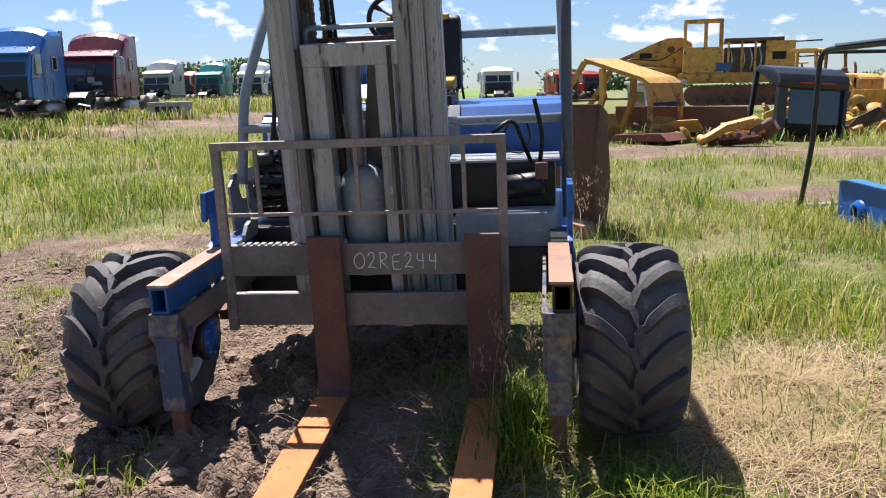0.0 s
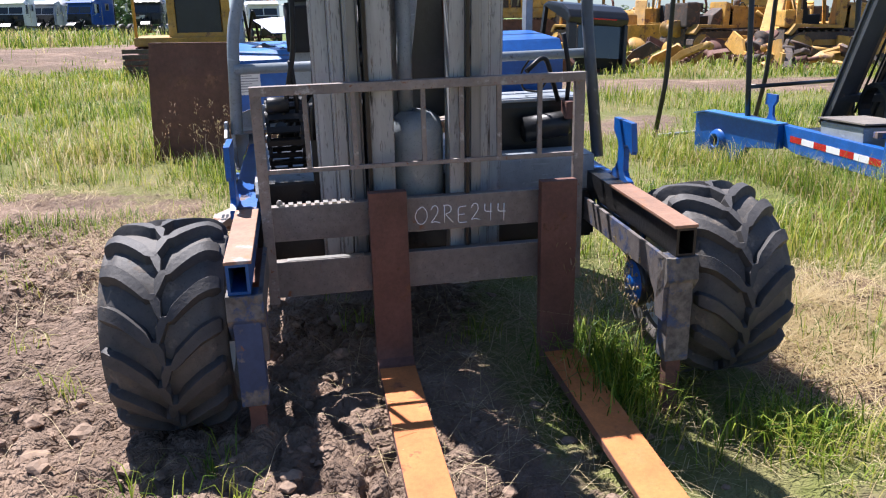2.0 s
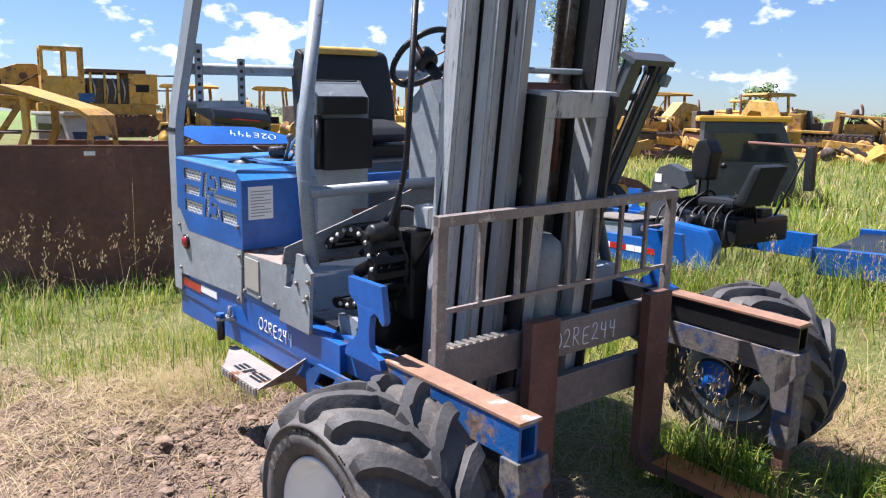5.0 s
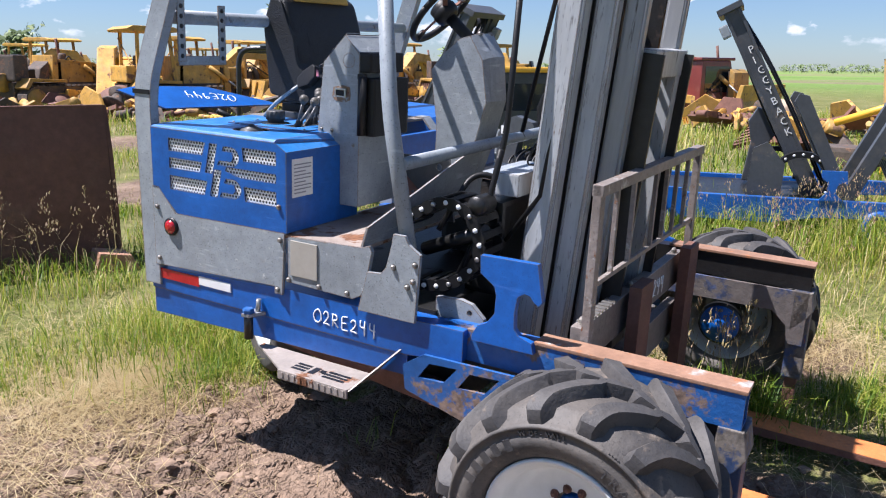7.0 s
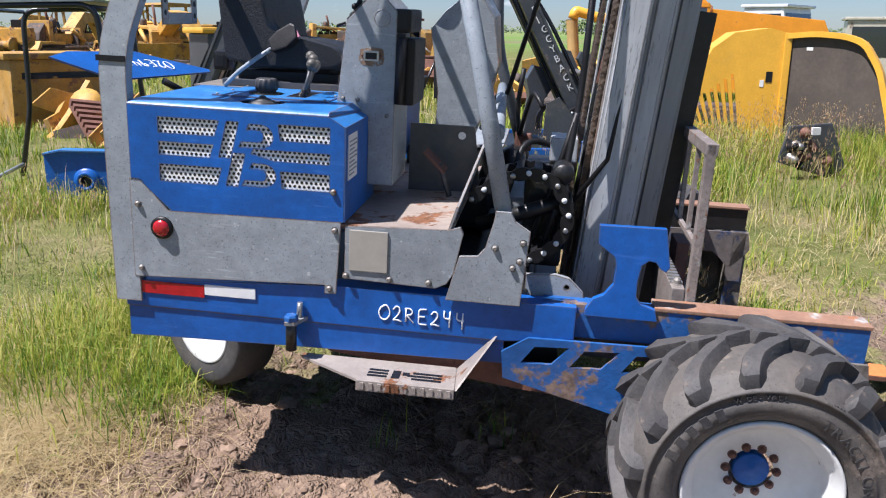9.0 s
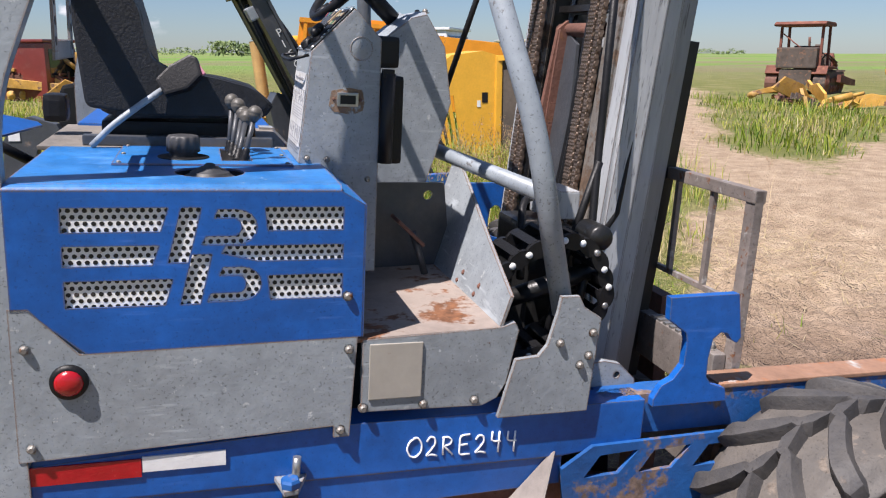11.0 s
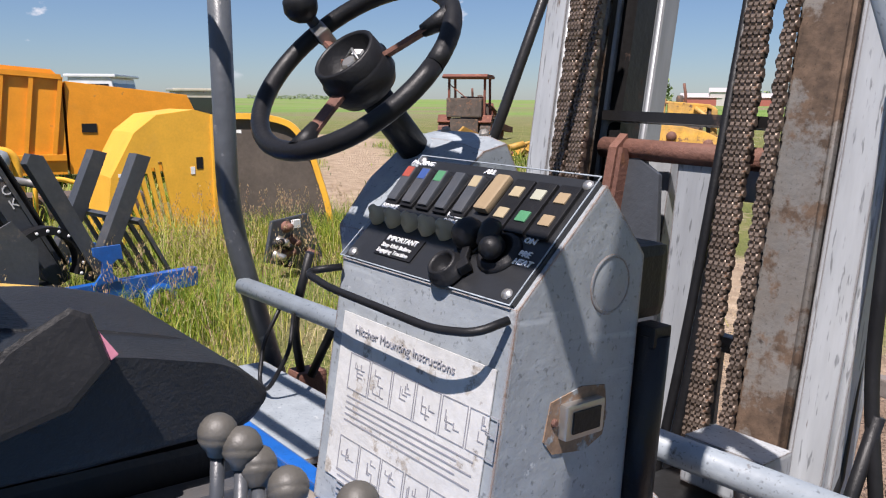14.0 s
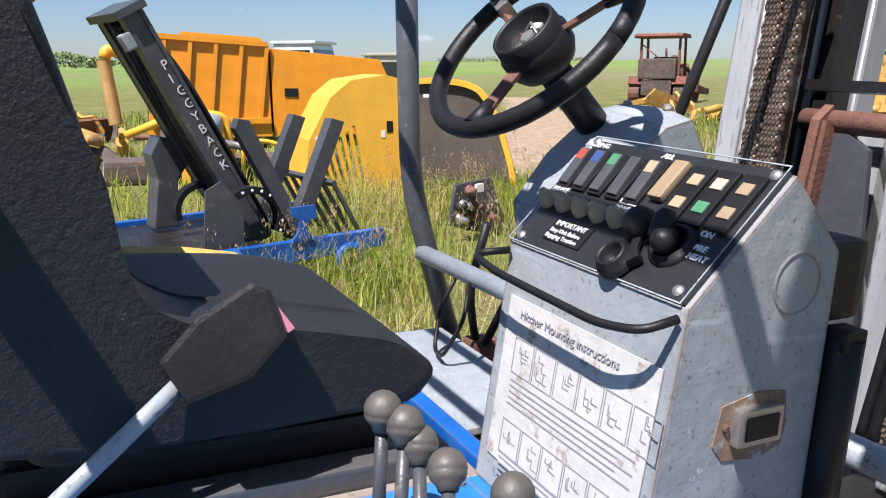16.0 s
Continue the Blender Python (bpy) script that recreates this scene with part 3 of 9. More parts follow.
# frame rails and outrigger beams
for s, x in zip((1, -1), both(-0.70)):
    xb, xi = x + s * 0.03, x + s * 0.103
    bm = B()
    # hollow square tube, open at the front
    t, xl, xr = 0.010, min(xb, xi), max(xb, xi)
    frame_prism(bm, [(xl, 0.60), (xl, 0.705), (xr, 0.705), (xr, 0.60)], [[(xl + t, 0.61), (xl + t, 0.695), (xr - t, 0.695), (xr - t, 0.61)]], "y", 0.10, 1.05)
    # far beam near-black: rusty steel with its channel's shade painted in
    beam = part("outrigger_beam", bm, BLUE_WORN if s > 0 else MAST_DARK, fork, "blue steel outrigger beam with rust-worn top" if s > 0 else "dark rusty outrigger beam, its channel's shade put into the colour")
    bm = B()
    box(bm, xb - s * 0.004, xi + s * 0.012, 0.095, 0.72, 0.705, 0.717, 0.003)
    part("wear_strip", bm, STRIP, beam, "rusted flat strip on the beam")
    rail = part("frame_rail", prism(B(), [(0.95, 0.60), (0.95, 0.705), (1.7, 0.705), (2.375, 0.665), (2.375, 0.58), (1.16, 0.575)], "x", x, x + s * 0.08, 0.004), BLUE, fork)
    part("skirt", prism(B(), [(1.16, 0.50), (1.16, 0.573), (2.37, 0.578), (2.37, 0.475), (1.75, 0.49)], "x", x + s * 0.006, x + s * 0.07), BLUE, rail)
    # hook plate
    hk = [(0.925, 0.68), (0.925, 0.70), (0.905, 0.735), (0.875, 0.75), (0.85, 0.785), (0.848, 0.845), (0.855, 0.87), (0.905, 0.905), (0.908, 0.962), (0.716, 0.965), (0.694, 0.85),
          (0.705, 0.835), (0.722, 0.845), (0.735, 0.862), (0.755, 0.866), (0.775, 0.85), (0.782, 0.80), (0.78, 0.75), (0.765, 0.73), (0.72, 0.715), (0.712, 0.68)]
    part("hook_plate", prism(B(), hk, "x", x + s * 0.006, x + s * 0.03, 0.002), BLUE, fork, "blue hook plate that catches the truck bed")
    # slotted wheel guard plate under the beam
    slots = [[(a, 0.515), (a - 0.095, 0.518), (a - 0.145, 0.578), (a - 0.04, 0.572)] for a in (1.105, 0.955, 0.80)]
    bm = frame_prism(B(), [(1.165, 0.545), (1.086, 0.598), (0.62, 0.606), (0.62, 0.45), (0.70, 0.36), (0.82, 0.375), (1.155, 0.46)], slots, "x", x - s * 0.012, x)
    part("slotted_plate", bm, BLUE_WORN, fork, "blue plate with three slanting slots")
    # leg and jack foot
    bm = B()
    box(bm, x + s * 0.035, x + s * 0.125, 0.085, 0.165, 0.20, 0.60, 0.006)
    leg = part("front_leg", bm, LEG, fork, "blue-grey steel leg scraped to bare metal")
    part("gusset", prism(B(), [(0.16, 0.60), (0.09, 0.60), (0.075, 0.52), (0.10, 0.48), (0.16, 0.42)], "x", x + s * 0.02, x + s * 0.14, 0.003), LEG, leg)
    part("side_web", prism(B(), [(0.10, 0.60), (0.95, 0.60), (0.95, 0.50), (0.24, 0.50), (0.175, 0.44), (0.165, 0.36), (0.10, 0.36)], "x", x + s * 0.125, x + s * 0.14), WEB, leg)
    foot = part("jack_foot", box(B(), x + s * 0.055, x + s * 0.11, 0.10, 0.15, -0.06, 0.205, 0.004), RUST_DARK, fork)
    part("foot_pad", box(B(), x + s * 0.015, x + s * 0.15, 0.06, 0.19, -0.045, -0.03, 0.003), RUST_DARK, foot)


TYRE_R, TYRE_W = 0.350, 0.375


def tread_r(e):
    """Carcass radius against the share e of the half width."""
    return TYRE_R - 0.014 * e ** 2 - 0.045 * max(0.0, (e - 0.82) / 0.18) ** 1.5


def tyre_mesh():
    """A flotation tyre, its axle along x: rounded carcass and deep sidewalls with a rib."""
    w = TYRE_W
    prof = [(tread_r(abs(k / 12 - 1)), (k / 12 - 1) * w / 2 * 0.985) for k in range(25)]
    wall = [(0.205, -w / 2 + 0.02), (0.222, -w / 2 - 0.004), (0.25, -w / 2 - 0.014), (0.272, -w / 2 - 0.016), (0.276, -w / 2 - 0.011), (0.295, -w / 2 - 0.010), (0.299, -w / 2 - 0.017), (0.306, -w / 2 - 0.016), (0.309, -w / 2 - 0.004)]
    prof = wall + prof[1:-1] + [(p, -h) for p, h in wall[::-1]]
    return lathe(B(), prof, (0, 0, 0), (1, 0, 0), 64)


def lug_mesh(side, lug=0.035):
    """One thick curved lug from a block at the middle of the tread out over the shoulder, its flanks rounded."""
    bm, n = B(), 12
    shape = ((-1.65, 0.0), (-1.22, 0.45), (-1.02, 0.88), (-0.88, 1.0), (0.88, 1.0), (1.02, 0.88), (1.22, 0.45), (1.65, 0.0))
    rows = []
    for i in range(n + 3):
        t = min(1.0, i / (n - 1))
        over = max(0, i - n + 1)
        e = abs(-0.05 + t * 1.027)
        ang = -0.24 + 0.52 * t ** 0.75 - 0.16 * max(0, t - 0.7)
        half = (0.033 if t < 0.14 else 0.011 if t < 0.22 else 0.0245) * (1 - 0.12 * over)
        base = tread_r(e) - 0.012 - 0.018 * over
        top = TYRE_R + lug - 0.014 * e ** 2 - 0.020 * max(0, (e - 0.78) / 0.22) ** 1.6 - (0.0, 0.010, 0.028, 0.058)[over]
        ring = []
        for f, h in shape:
            rr, a = base + (max(top, base + 0.002) - base) * h, ang + half * f / TYRE_R
            x = e * TYRE_W / 2 + (0.0, 0.009, 0.013, 0.010)[over] * (0.35 + 0.65 * h)
            x = -x if t < 0.045 else x
            ring.append(bm.verts.new((side * x, rr * math.sin(a), rr * math.cos(a))))
        rows.append(ring)
    for a, b in zip(rows, rows[1:]):
        for i in range(len(shape) - 1):
            bm.faces.new((a[i], a[i + 1], b[i + 1], b[i])).smooth = True
    bm.faces.new(rows[0]), bm.faces.new(rows[-1][::-1])
    bmesh.ops.recalc_face_normals(bm, faces=bm.faces[:])
    for e in bm.edges:
        e.smooth = e.calc_face_angle(0) < 0.5
    me = bpy.data.meshes.new("tread_lug")
    bm.to_mesh(me)
    bm.free()
    me.materials.append(RUBBER_LUG)
    return me


def wheel(at, out, parent):
    """A driven wheel; out: +1 or -1, the side of its open rim."""
    ty = part("tyre", tyre_mesh(), RUBBER, parent, "worn black flotation tyre with chevron lugs")
    ty.matrix_basis = Matrix.Translation(at)
    for side in (-1, 1):
        me = lug_mesh(side)
        for k in range(15):
            lu = new("tread_lug", me)
            lu.parent = ty
            lu.matrix_basis = Matrix.Rotation(2 * math.pi * (k + (0.5 if side > 0 else 0)) / 15, 4, "X")
    # raised lettering on the outer sidewall
    for word, a0, rr, sz in (("WIDE-WALL", 112, 0.279, 0.020), ("12PR", 66, 0.302, 0.012), ("TRACTION", 62, 0.240, 0.040)):
        for k, c in enumerate(word):
            a = radians(a0 - k * sz * 0.74 / rr * 57.3)
            up = Vector((0, out * math.cos(a), math.sin(a)))
            nor = Vector((out, 0, 0))
            rt = up.cross(nor)
            words(c, sz, Vector((out * (TYRE_W / 2 + 0.0135), 0, 0)) + up * rr - rt * sz * 0.3, Matrix((rt, up, nor)).transposed().to_4x4(), RUBBER_LUG, ty, "raised_letter", depth=0.002)
    for a0, n_ in ((158, 5), (250, 4)):
        for k in range(n_):
            a = radians(a0 - k * 9)
            up = Vector((0, out * math.cos(a), math.sin(a)))
            rt = up.cross(Vector((out, 0, 0)))
            m_ = Matrix((rt, up, Vector((out, 0, 0)))).transposed().to_4x4()
            m_.translation = Vector((out * (TYRE_W / 2 + 0.0135), 0, 0)) + up * 0.262
            part("raised_bar", box(B(), -0.011, 0.011, -0.016, 0.016, -0.003, 0.0025, 0, m_), RUBBER_LUG, ty)
    rim = part("rim", lathe(B(), [(0.06, 0.055), (0.13, 0.06), (0.15, 0.075), (0.165, 0.10), (0.168, 0.138), (0.176, 0.158), (0.190, 0.168), (0.198, 0.182), (0.206, 0.184), (0.209, 0.176), (0.203, 0.158), (0.185, 0.10), (0.185, -0.15), (0.206, -0.18)], (0, 0, 0), (out, 0, 0), 48), RIM, parent, "white-painted steel rim")
    rim.matrix_basis = Matrix.Translation(at)
    hub = part("hub", lathe(B(), [(0, 0.066), (0.012, 0.066), (0.014, 0.062), (0.046, 0.064), (0.049, 0.058), (0.049, 0.03)], (0, 0, 0), (out, 0, 0), 32), BLUE, parent, "blue hub centre")
    hub.matrix_basis = Matrix.Translation(at)
    for k in range(10):
        a = 2 * math.pi * k / 10
        bolt((out * 0.058, 0.068 * math.cos(a), 0.068 * math.sin(a)), (out, 0, 0), hub, 0.0095, 0.014, RUST_DARK)
    # inner drive motor
    part("drive_motor", lathe(B(), [(0, -0.30), (0.095, -0.30), (0.10, -0.29), (0.10, -0.27), (0.085, -0.26), (0.085, -0.1), (0, -0.1)], at, (out, 0, 0), 32), BLACK_PAINT, parent, "black hub motor with a blue bolted cover")
    cov = part("motor_cover", lathe(B(), [(0, -0.312), (0.03, -0.312), (0.034, -0.306), (0.085, -0.303), (0.088, -0.298), (0.088, -0.29)], at, (out, 0, 0), 32), BLUE, parent)
    for k in range(8):
        a = 2 * math.pi * k / 8
        bolt(Vector(at) + Vector((-out * 0.304, 0.066 * math.cos(a), 0.066 * math.sin(a))), (-out, 0, 0), cov, 0.007, 0.008)
    return ty


wheel((-0.897, 0.455, 0.375), -1, fork)
wheel((2 * MID + 0.897, 0.455, 0.375), 1, fork)
# rear steered wheel under the engine
RW, RA = Vector((0.06, 2.38, 0.24)), Vector((-0.85, 0.5, 0))
part("rear_tyre", lathe(B(), [(0.155, -0.09), (0.20, -0.105), (0.245, -0.10), (0.268, -0.075), (0.272, 0), (0.268, 0.075), (0.245, 0.10), (0.24, 0.102), (0.232, 0.104), (0.20, 0.105), (0.155, 0.09)], RW, RA, 44), RUBBER_LUG, fork, "smooth grey rear tyre")
part("rear_rim", lathe(B(), [(0, 0.05), (0.05, 0.05), (0.09, 0.04), (0.13, 0.06), (0.15, 0.09), (0.165, 0.10), (0.17, 0.088)], RW, RA, 36), RIM, fork)
part("rear_fork", box(B(), -0.04, 0.20, 2.2, 2.36, 0.46, 0.56), GREASE_SHADE, fork)

# belly and inner floor, filled in near-black
part("belly_pan", prism(B(), [(0.98, 0.42), (1.0, 0.60), (2.36, 0.66), (2.36, 0.50), (1.7, 0.47)], "x", -0.62, 0.89), GREASE_SHADE, fork)
part("cross_member", box(B(), -0.615, 0.885, 1.0, 1.08, 0.40, 0.62, 0.006), GREASE_SHADE, fork)
part("under_beam", prism(B(), [(1.72, 0.47), (1.08, 0.40), (0.70, 0.375), (0.70, 0.42), (1.1, 0.49), (1.72, 0.49)], "x", -0.66, -0.60), RUST_DARK, fork, "rusty lower frame plate")

# rear side panel, engine cover, front box
panel = part("side_panel", frame_prism(B(), [(1.685, 0.683), (1.72, 0.683), (1.72, 0.71), (2.335, 0.685), (2.335, 1.0), (2.30, 1.0), (2.215, 0.905), (1.672, 0.912)], [], "x", -0.712, -0.70), GREY, fork, "grey sheet steel side panel with pale streaks")
for y, z in ((1.69, 0.885), (1.705, 0.70), (2.31, 0.715), (2.31, 0.92)):
    bolt((-0.712, y, z), (-1, 0, 0), panel)
lamp = part("tail_lamp", lathe(B(), [(0, 0.020), (0.018, 0.018), (0.026, 0.012), (0.028, 0)], (-0.712, 2.236, 0.850), (-1, 0, 0), 28), RED, fork, "round red tail lamp")
part("lamp_ring", lathe(B(), [(0.027, 0.010), (0.034, 0.009), (0.036, 0)], (-0.712, 2.236, 0.850), (-1, 0, 0), 28), BLACK, lamp)
part("reflector_tape", box(B(), -0.7045, -0.70, 2.112, 2.366, 0.628, 0.668), RED, fork, "red reflective tape")
part("reflector_tape", box(B(), -0.7045, -0.70, 1.945, 2.110, 0.638, 0.672), WHITE, fork, "white reflective tape")

# engine cover: a folded blue shell whose side carries perforated sheet behind cut-outs
COVER_X = -0.712


def side_u(u, v):
    """Cut-out drawing on the cover's side: u 0 to 1 rear to front, v 0 to 1 bottom to top."""
    return (2.235 - u * 0.527, 0.998 + v * 0.194)


def quad(u0, u1, v0, v1, slant=0.0, slant2=None):
    slant2 = slant if slant2 is None else slant2
    return [side_u(u0, v0), side_u(u1, v0), side_u(u1 + slant2, v1), side_u(u0 + slant, v1)]


def arc_cut(cu, cv, ru, rv, tu, tv, foot):
    """The bowl of the monogram: a thick D open to the rear."""
    out = []
    for k in range(9):
        a = math.pi * (0.5 - k / 8)
        out.append(side_u(cu + ru * math.cos(a), cv + rv * math.sin(a)))
    out.append(side_u(foot, cv - rv))
    out.append(side_u(foot + 0.015, cv - rv + tv))
    for k in range(9):
        a = math.pi * (-0.5 + k / 8)
        out.append(side_u(cu - 0.01 + (ru - tu) * math.cos(a), cv + (rv - tv) * math.sin(a)))
    out += [side_u(foot + 0.045, cv + rv - tv), side_u(foot + 0.06, cv + rv)]
    return out


cuts = [quad(0.0, 0.33, 0.76, 1.0, 0.0, 0.03), quad(0.0, 0.30, 0.42, 0.62, 0.0, 0.025), quad(0.0, 0.34, 0.0, 0.27, 0.0, 0.03),
        quad(0.355, 0.425, 0.44, 1.0, 0.05), quad(0.395, 0.465, 0.0, 0.52, 0.045),
        arc_cut(0.60, 0.80, 0.075, 0.18, 0.045, 0.085, 0.475), arc_cut(0.615, 0.20, 0.075, 0.18, 0.045, 0.085, 0.49),
        [side_u(0.545, 0.53), side_u(0.68, 0.44), side_u(1.0, 0.44), side_u(1.0, 0.60), side_u(0.56, 0.60)],
        quad(0.715, 1.0, 0.76, 1.0, -0.01, 0.0), quad(0.725, 1.0, 0.02, 0.28, -0.01, 0.0)]
TOPZ = 1.236
outer = [(1.662, 0.912), (2.203, 0.905), (2.30, 0.992), (2.33, 0.992), (2.33, TOPZ - 0.0115), (1.712, TOPZ - 0.0115), (1.662, 1.196)]
cover = part("engine_cover", frame_prism(B(), outer, cuts, "x", COVER_X, COVER_X + 0.004), BLUE, fork, "blue engine cover with a pierced monogram grille")
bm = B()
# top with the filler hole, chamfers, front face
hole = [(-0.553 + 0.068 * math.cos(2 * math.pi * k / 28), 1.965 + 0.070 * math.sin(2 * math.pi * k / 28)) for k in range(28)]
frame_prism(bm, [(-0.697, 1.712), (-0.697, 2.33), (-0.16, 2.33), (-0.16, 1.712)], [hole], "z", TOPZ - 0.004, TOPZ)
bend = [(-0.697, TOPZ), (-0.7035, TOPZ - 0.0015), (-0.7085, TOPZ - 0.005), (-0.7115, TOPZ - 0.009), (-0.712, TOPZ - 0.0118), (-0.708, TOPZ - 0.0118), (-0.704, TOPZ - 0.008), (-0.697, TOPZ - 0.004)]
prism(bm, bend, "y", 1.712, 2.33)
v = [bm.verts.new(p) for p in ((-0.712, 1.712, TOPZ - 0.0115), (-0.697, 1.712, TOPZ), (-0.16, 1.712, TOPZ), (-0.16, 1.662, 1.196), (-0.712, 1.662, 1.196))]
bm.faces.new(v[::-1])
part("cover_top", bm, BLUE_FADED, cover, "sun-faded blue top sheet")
part("cover_front", box(B(), -0.712, -0.30, 1.66, 1.665, 0.912, 1.197), BLUE, cover)
# perforated sheet: plain white, the shade of its hexagonally set holes painted as dark discs
bm = B()
rows_, r_ = 14, 0.0047
yy0, yy1, zz0, zz1 = 1.695, 2.245, 0.99, 1.20
pitch = 0.0145
holes_y = int((yy1 - yy0) / pitch)
holes_z = int((zz1 - zz0) / (pitch * 0.866))
box(bm, COVER_X + 0.0065, COVER_X + 0.0085, yy0, yy1, zz0, zz1)
part("perforated_sheet", bm, MESHPLATE, cover, "white perforated sheet behind the grille")
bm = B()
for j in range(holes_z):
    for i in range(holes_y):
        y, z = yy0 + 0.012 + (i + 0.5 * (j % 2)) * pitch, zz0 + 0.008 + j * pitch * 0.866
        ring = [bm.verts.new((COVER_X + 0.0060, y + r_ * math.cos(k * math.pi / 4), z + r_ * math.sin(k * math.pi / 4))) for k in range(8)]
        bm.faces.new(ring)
part("punched_hole", bm, GREASE_SHADE, cover, kind="stuff")
bolt((COVER_X, 1.695, 1.003), (-1, 0, 0), cover, 0.009)
part("warning_label", box(B(), -0.684, -0.574, 1.6575, 1.66, 1.035, 1.170), WHITE, fork, "white printed instruction label")
for k in range(9):
    part("print_line", box(B(), -0.674, -0.674 + (0.09 if k % 3 else 0.06), 1.656, 1.6575, 1.048 + k * 0.0125, 1.052 + k * 0.0125), PAPER_INK, fork)

# wide hood behind the mast on the other side
hood = part("hood", prism(B(), [(1.70, 0.90), (1.70, 1.17), (1.76, 1.235), (2.33, 1.245), (2.33, 0.90)], "x", 0.33, 0.965, 0.006), BLUE, fork, "blue hood with straps")
part("hood_front", box(B(), -0.302, 0.332, 1.672, 1.70, 0.95, 1.19, 0.004), BLUE, fork)
part("hood_strap", prism(B(), [(1.695, 0.92), (1.693, 1.175), (1.757, 1.243), (1.80, 1.243), (1.80, 1.237), (1.762, 1.237), (1.699, 1.17), (1.70, 0.92)], "x", 0.325, 0.39), GREY, hood)

# foot deck: grey box with a rusty top
PLATE_TAN = material("pale_plate_paint", (0.36, 0.335, 0.29), 0.5, vary=0.1, wear=RUST, amount=0.05, wear_scale=14, dust=0.3, dust_colour=(0.42, 0.38, 0.32), bump=0.05)
deck = part("deck_box", prism(B(), [(1.66, 0.735), (1.66, 0.902), (1.345, 0.915), (1.312, 0.925), (1.302, 0.905), (1.325, 0.78), (1.345, 0.745), (1.38, 0.728)], "x", -0.708, -0.69, 0.002), GREY, fork, "grey step box with access plate")
part("access_plate", box(B(), -0.713, -0.708, 1.527, 1.645, 0.764, 0.892, 0.002), PLATE_TAN, deck, "pale grey access plate")
part("deck_top", prism(B(), [(1.335, 0.906), (1.335, 0.916), (1.70, 0.904), (1.70, 0.894)], "x", -0.7065, 0.45, 0.002), material("trodden_deck", (0.27, 0.22, 0.19), 0.6, 0.1, vary=0.25, wear=RUST, amount=0.3, wear_scale=6, dust=0.5, dust_colour=(0.42, 0.36, 0.31)), deck, "scuffed rusty deck plate")
for y, z in ((1.655, 0.745), (1.52, 0.745), (1.40, 0.745)):
    bolt((-0.708, y, z), (-1, 0, 0), deck)
# sloping guard plate at the deck's front edge
bm = prism(B(), [(-0.705, 0.90), (-0.705, 0.985), (-0.458, 1.068), (-0.13, 1.185), (-0.03, 1.185), (-0.03, 0.90)], "y", 1.342, 1.350)
for v in bm.verts:
    v.co.y -= 0.30 * (v.co.z - 0.91)                      # it leans forward from the deck
guard_plate = part("guard_plate", bm, GREY, fork, "grey sloping guard plate")
for x, z in ((-0.394, 0.955), (-0.372, 0.928), (-0.519, 0.955), (-0.505, 0.930)):
    bolt((x, 1.350 - 0.30 * (z - 0.91), z), (0, 1, 0.3), guard_plate, 0.006, 0.004, RUST_DARK)
# post bracket
brk = part("post_bracket", prism(B(), [(1.12, 0.70), (1.105, 0.93), (1.15, 0.958), (1.165, 0.985), (1.21, 0.985), (1.215, 0.95), (1.235, 0.87), (1.255, 0.845), (1.31, 0.84), (1.345, 0.70)], "x", -0.722, -0.708, 0.002), GREY, fork, "grey bolted post bracket with rust stains")
for y, z in ((1.124, 0.896), (1.15, 0.818), (1.205, 0.875), (1.13, 0.84)):
    bolt((-0.722, y, z), (-1, 0, 0), brk)
part("rear_lug", frame_prism(B(), [(1.11, 0.69), (1.11, 0.765), (1.02, 0.772), (0.975, 0.762), (0.93, 0.72), (0.925, 0.69)], [[(0.982 + 0.009 * math.cos(k * 0.628), 0.733 + 0.009 * math.sin(k * 0.628)) for k in range(10)]], "x", -0.605, -0.585), GREY, fork)

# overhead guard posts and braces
# darker version of the tube grey, used on the far post
POST_DARK = material("darker_grey_tube", (0.075, 0.082, 0.09), 0.35, vary=0.2, wear=(0.2, 0.2, 0.2), amount=0.15, wear_scale=14)
part("guard_post", tube(B(), [(-0.672, 1.180, 0.93), (-0.655, 1.278, 1.36), (-0.43, 1.49, 2.12)], 0.026, 14, bend=0.10), GREY_TUBE, fork, "grey tube post of the overhead guard")
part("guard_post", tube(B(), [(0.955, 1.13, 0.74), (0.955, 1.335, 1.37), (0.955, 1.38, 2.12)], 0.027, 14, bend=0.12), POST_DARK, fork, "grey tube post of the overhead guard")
part("guard_brace", tube(B(), [(-0.66, 1.225, 1.20), (0.945, 1.30, 1.20)], 0.022, 14), GREY_TUBE, fork)
part("rear_post", tube(B(), [(-0.69, 2.36, 0.60), (-0.69, 2.372, 1.38), (-0.655, 2.10, 2.12)], 0.03, bend=0.1, square=(0.02, 0.042)), GREY, fork)
part("rear_post", tube(B(), [(0.96, 2.36, 0.60), (0.96, 2.372, 1.38), (0.93, 2.10, 2.12)], 0.03, bend=0.1, square=(0.02, 0.042)), GREY, fork)
part("rear_brace", tube(B(), [(-0.65, 2.27, 1.63), (0.92, 2.27, 1.63)], 0.026, 12), GREY_TUBE, fork)

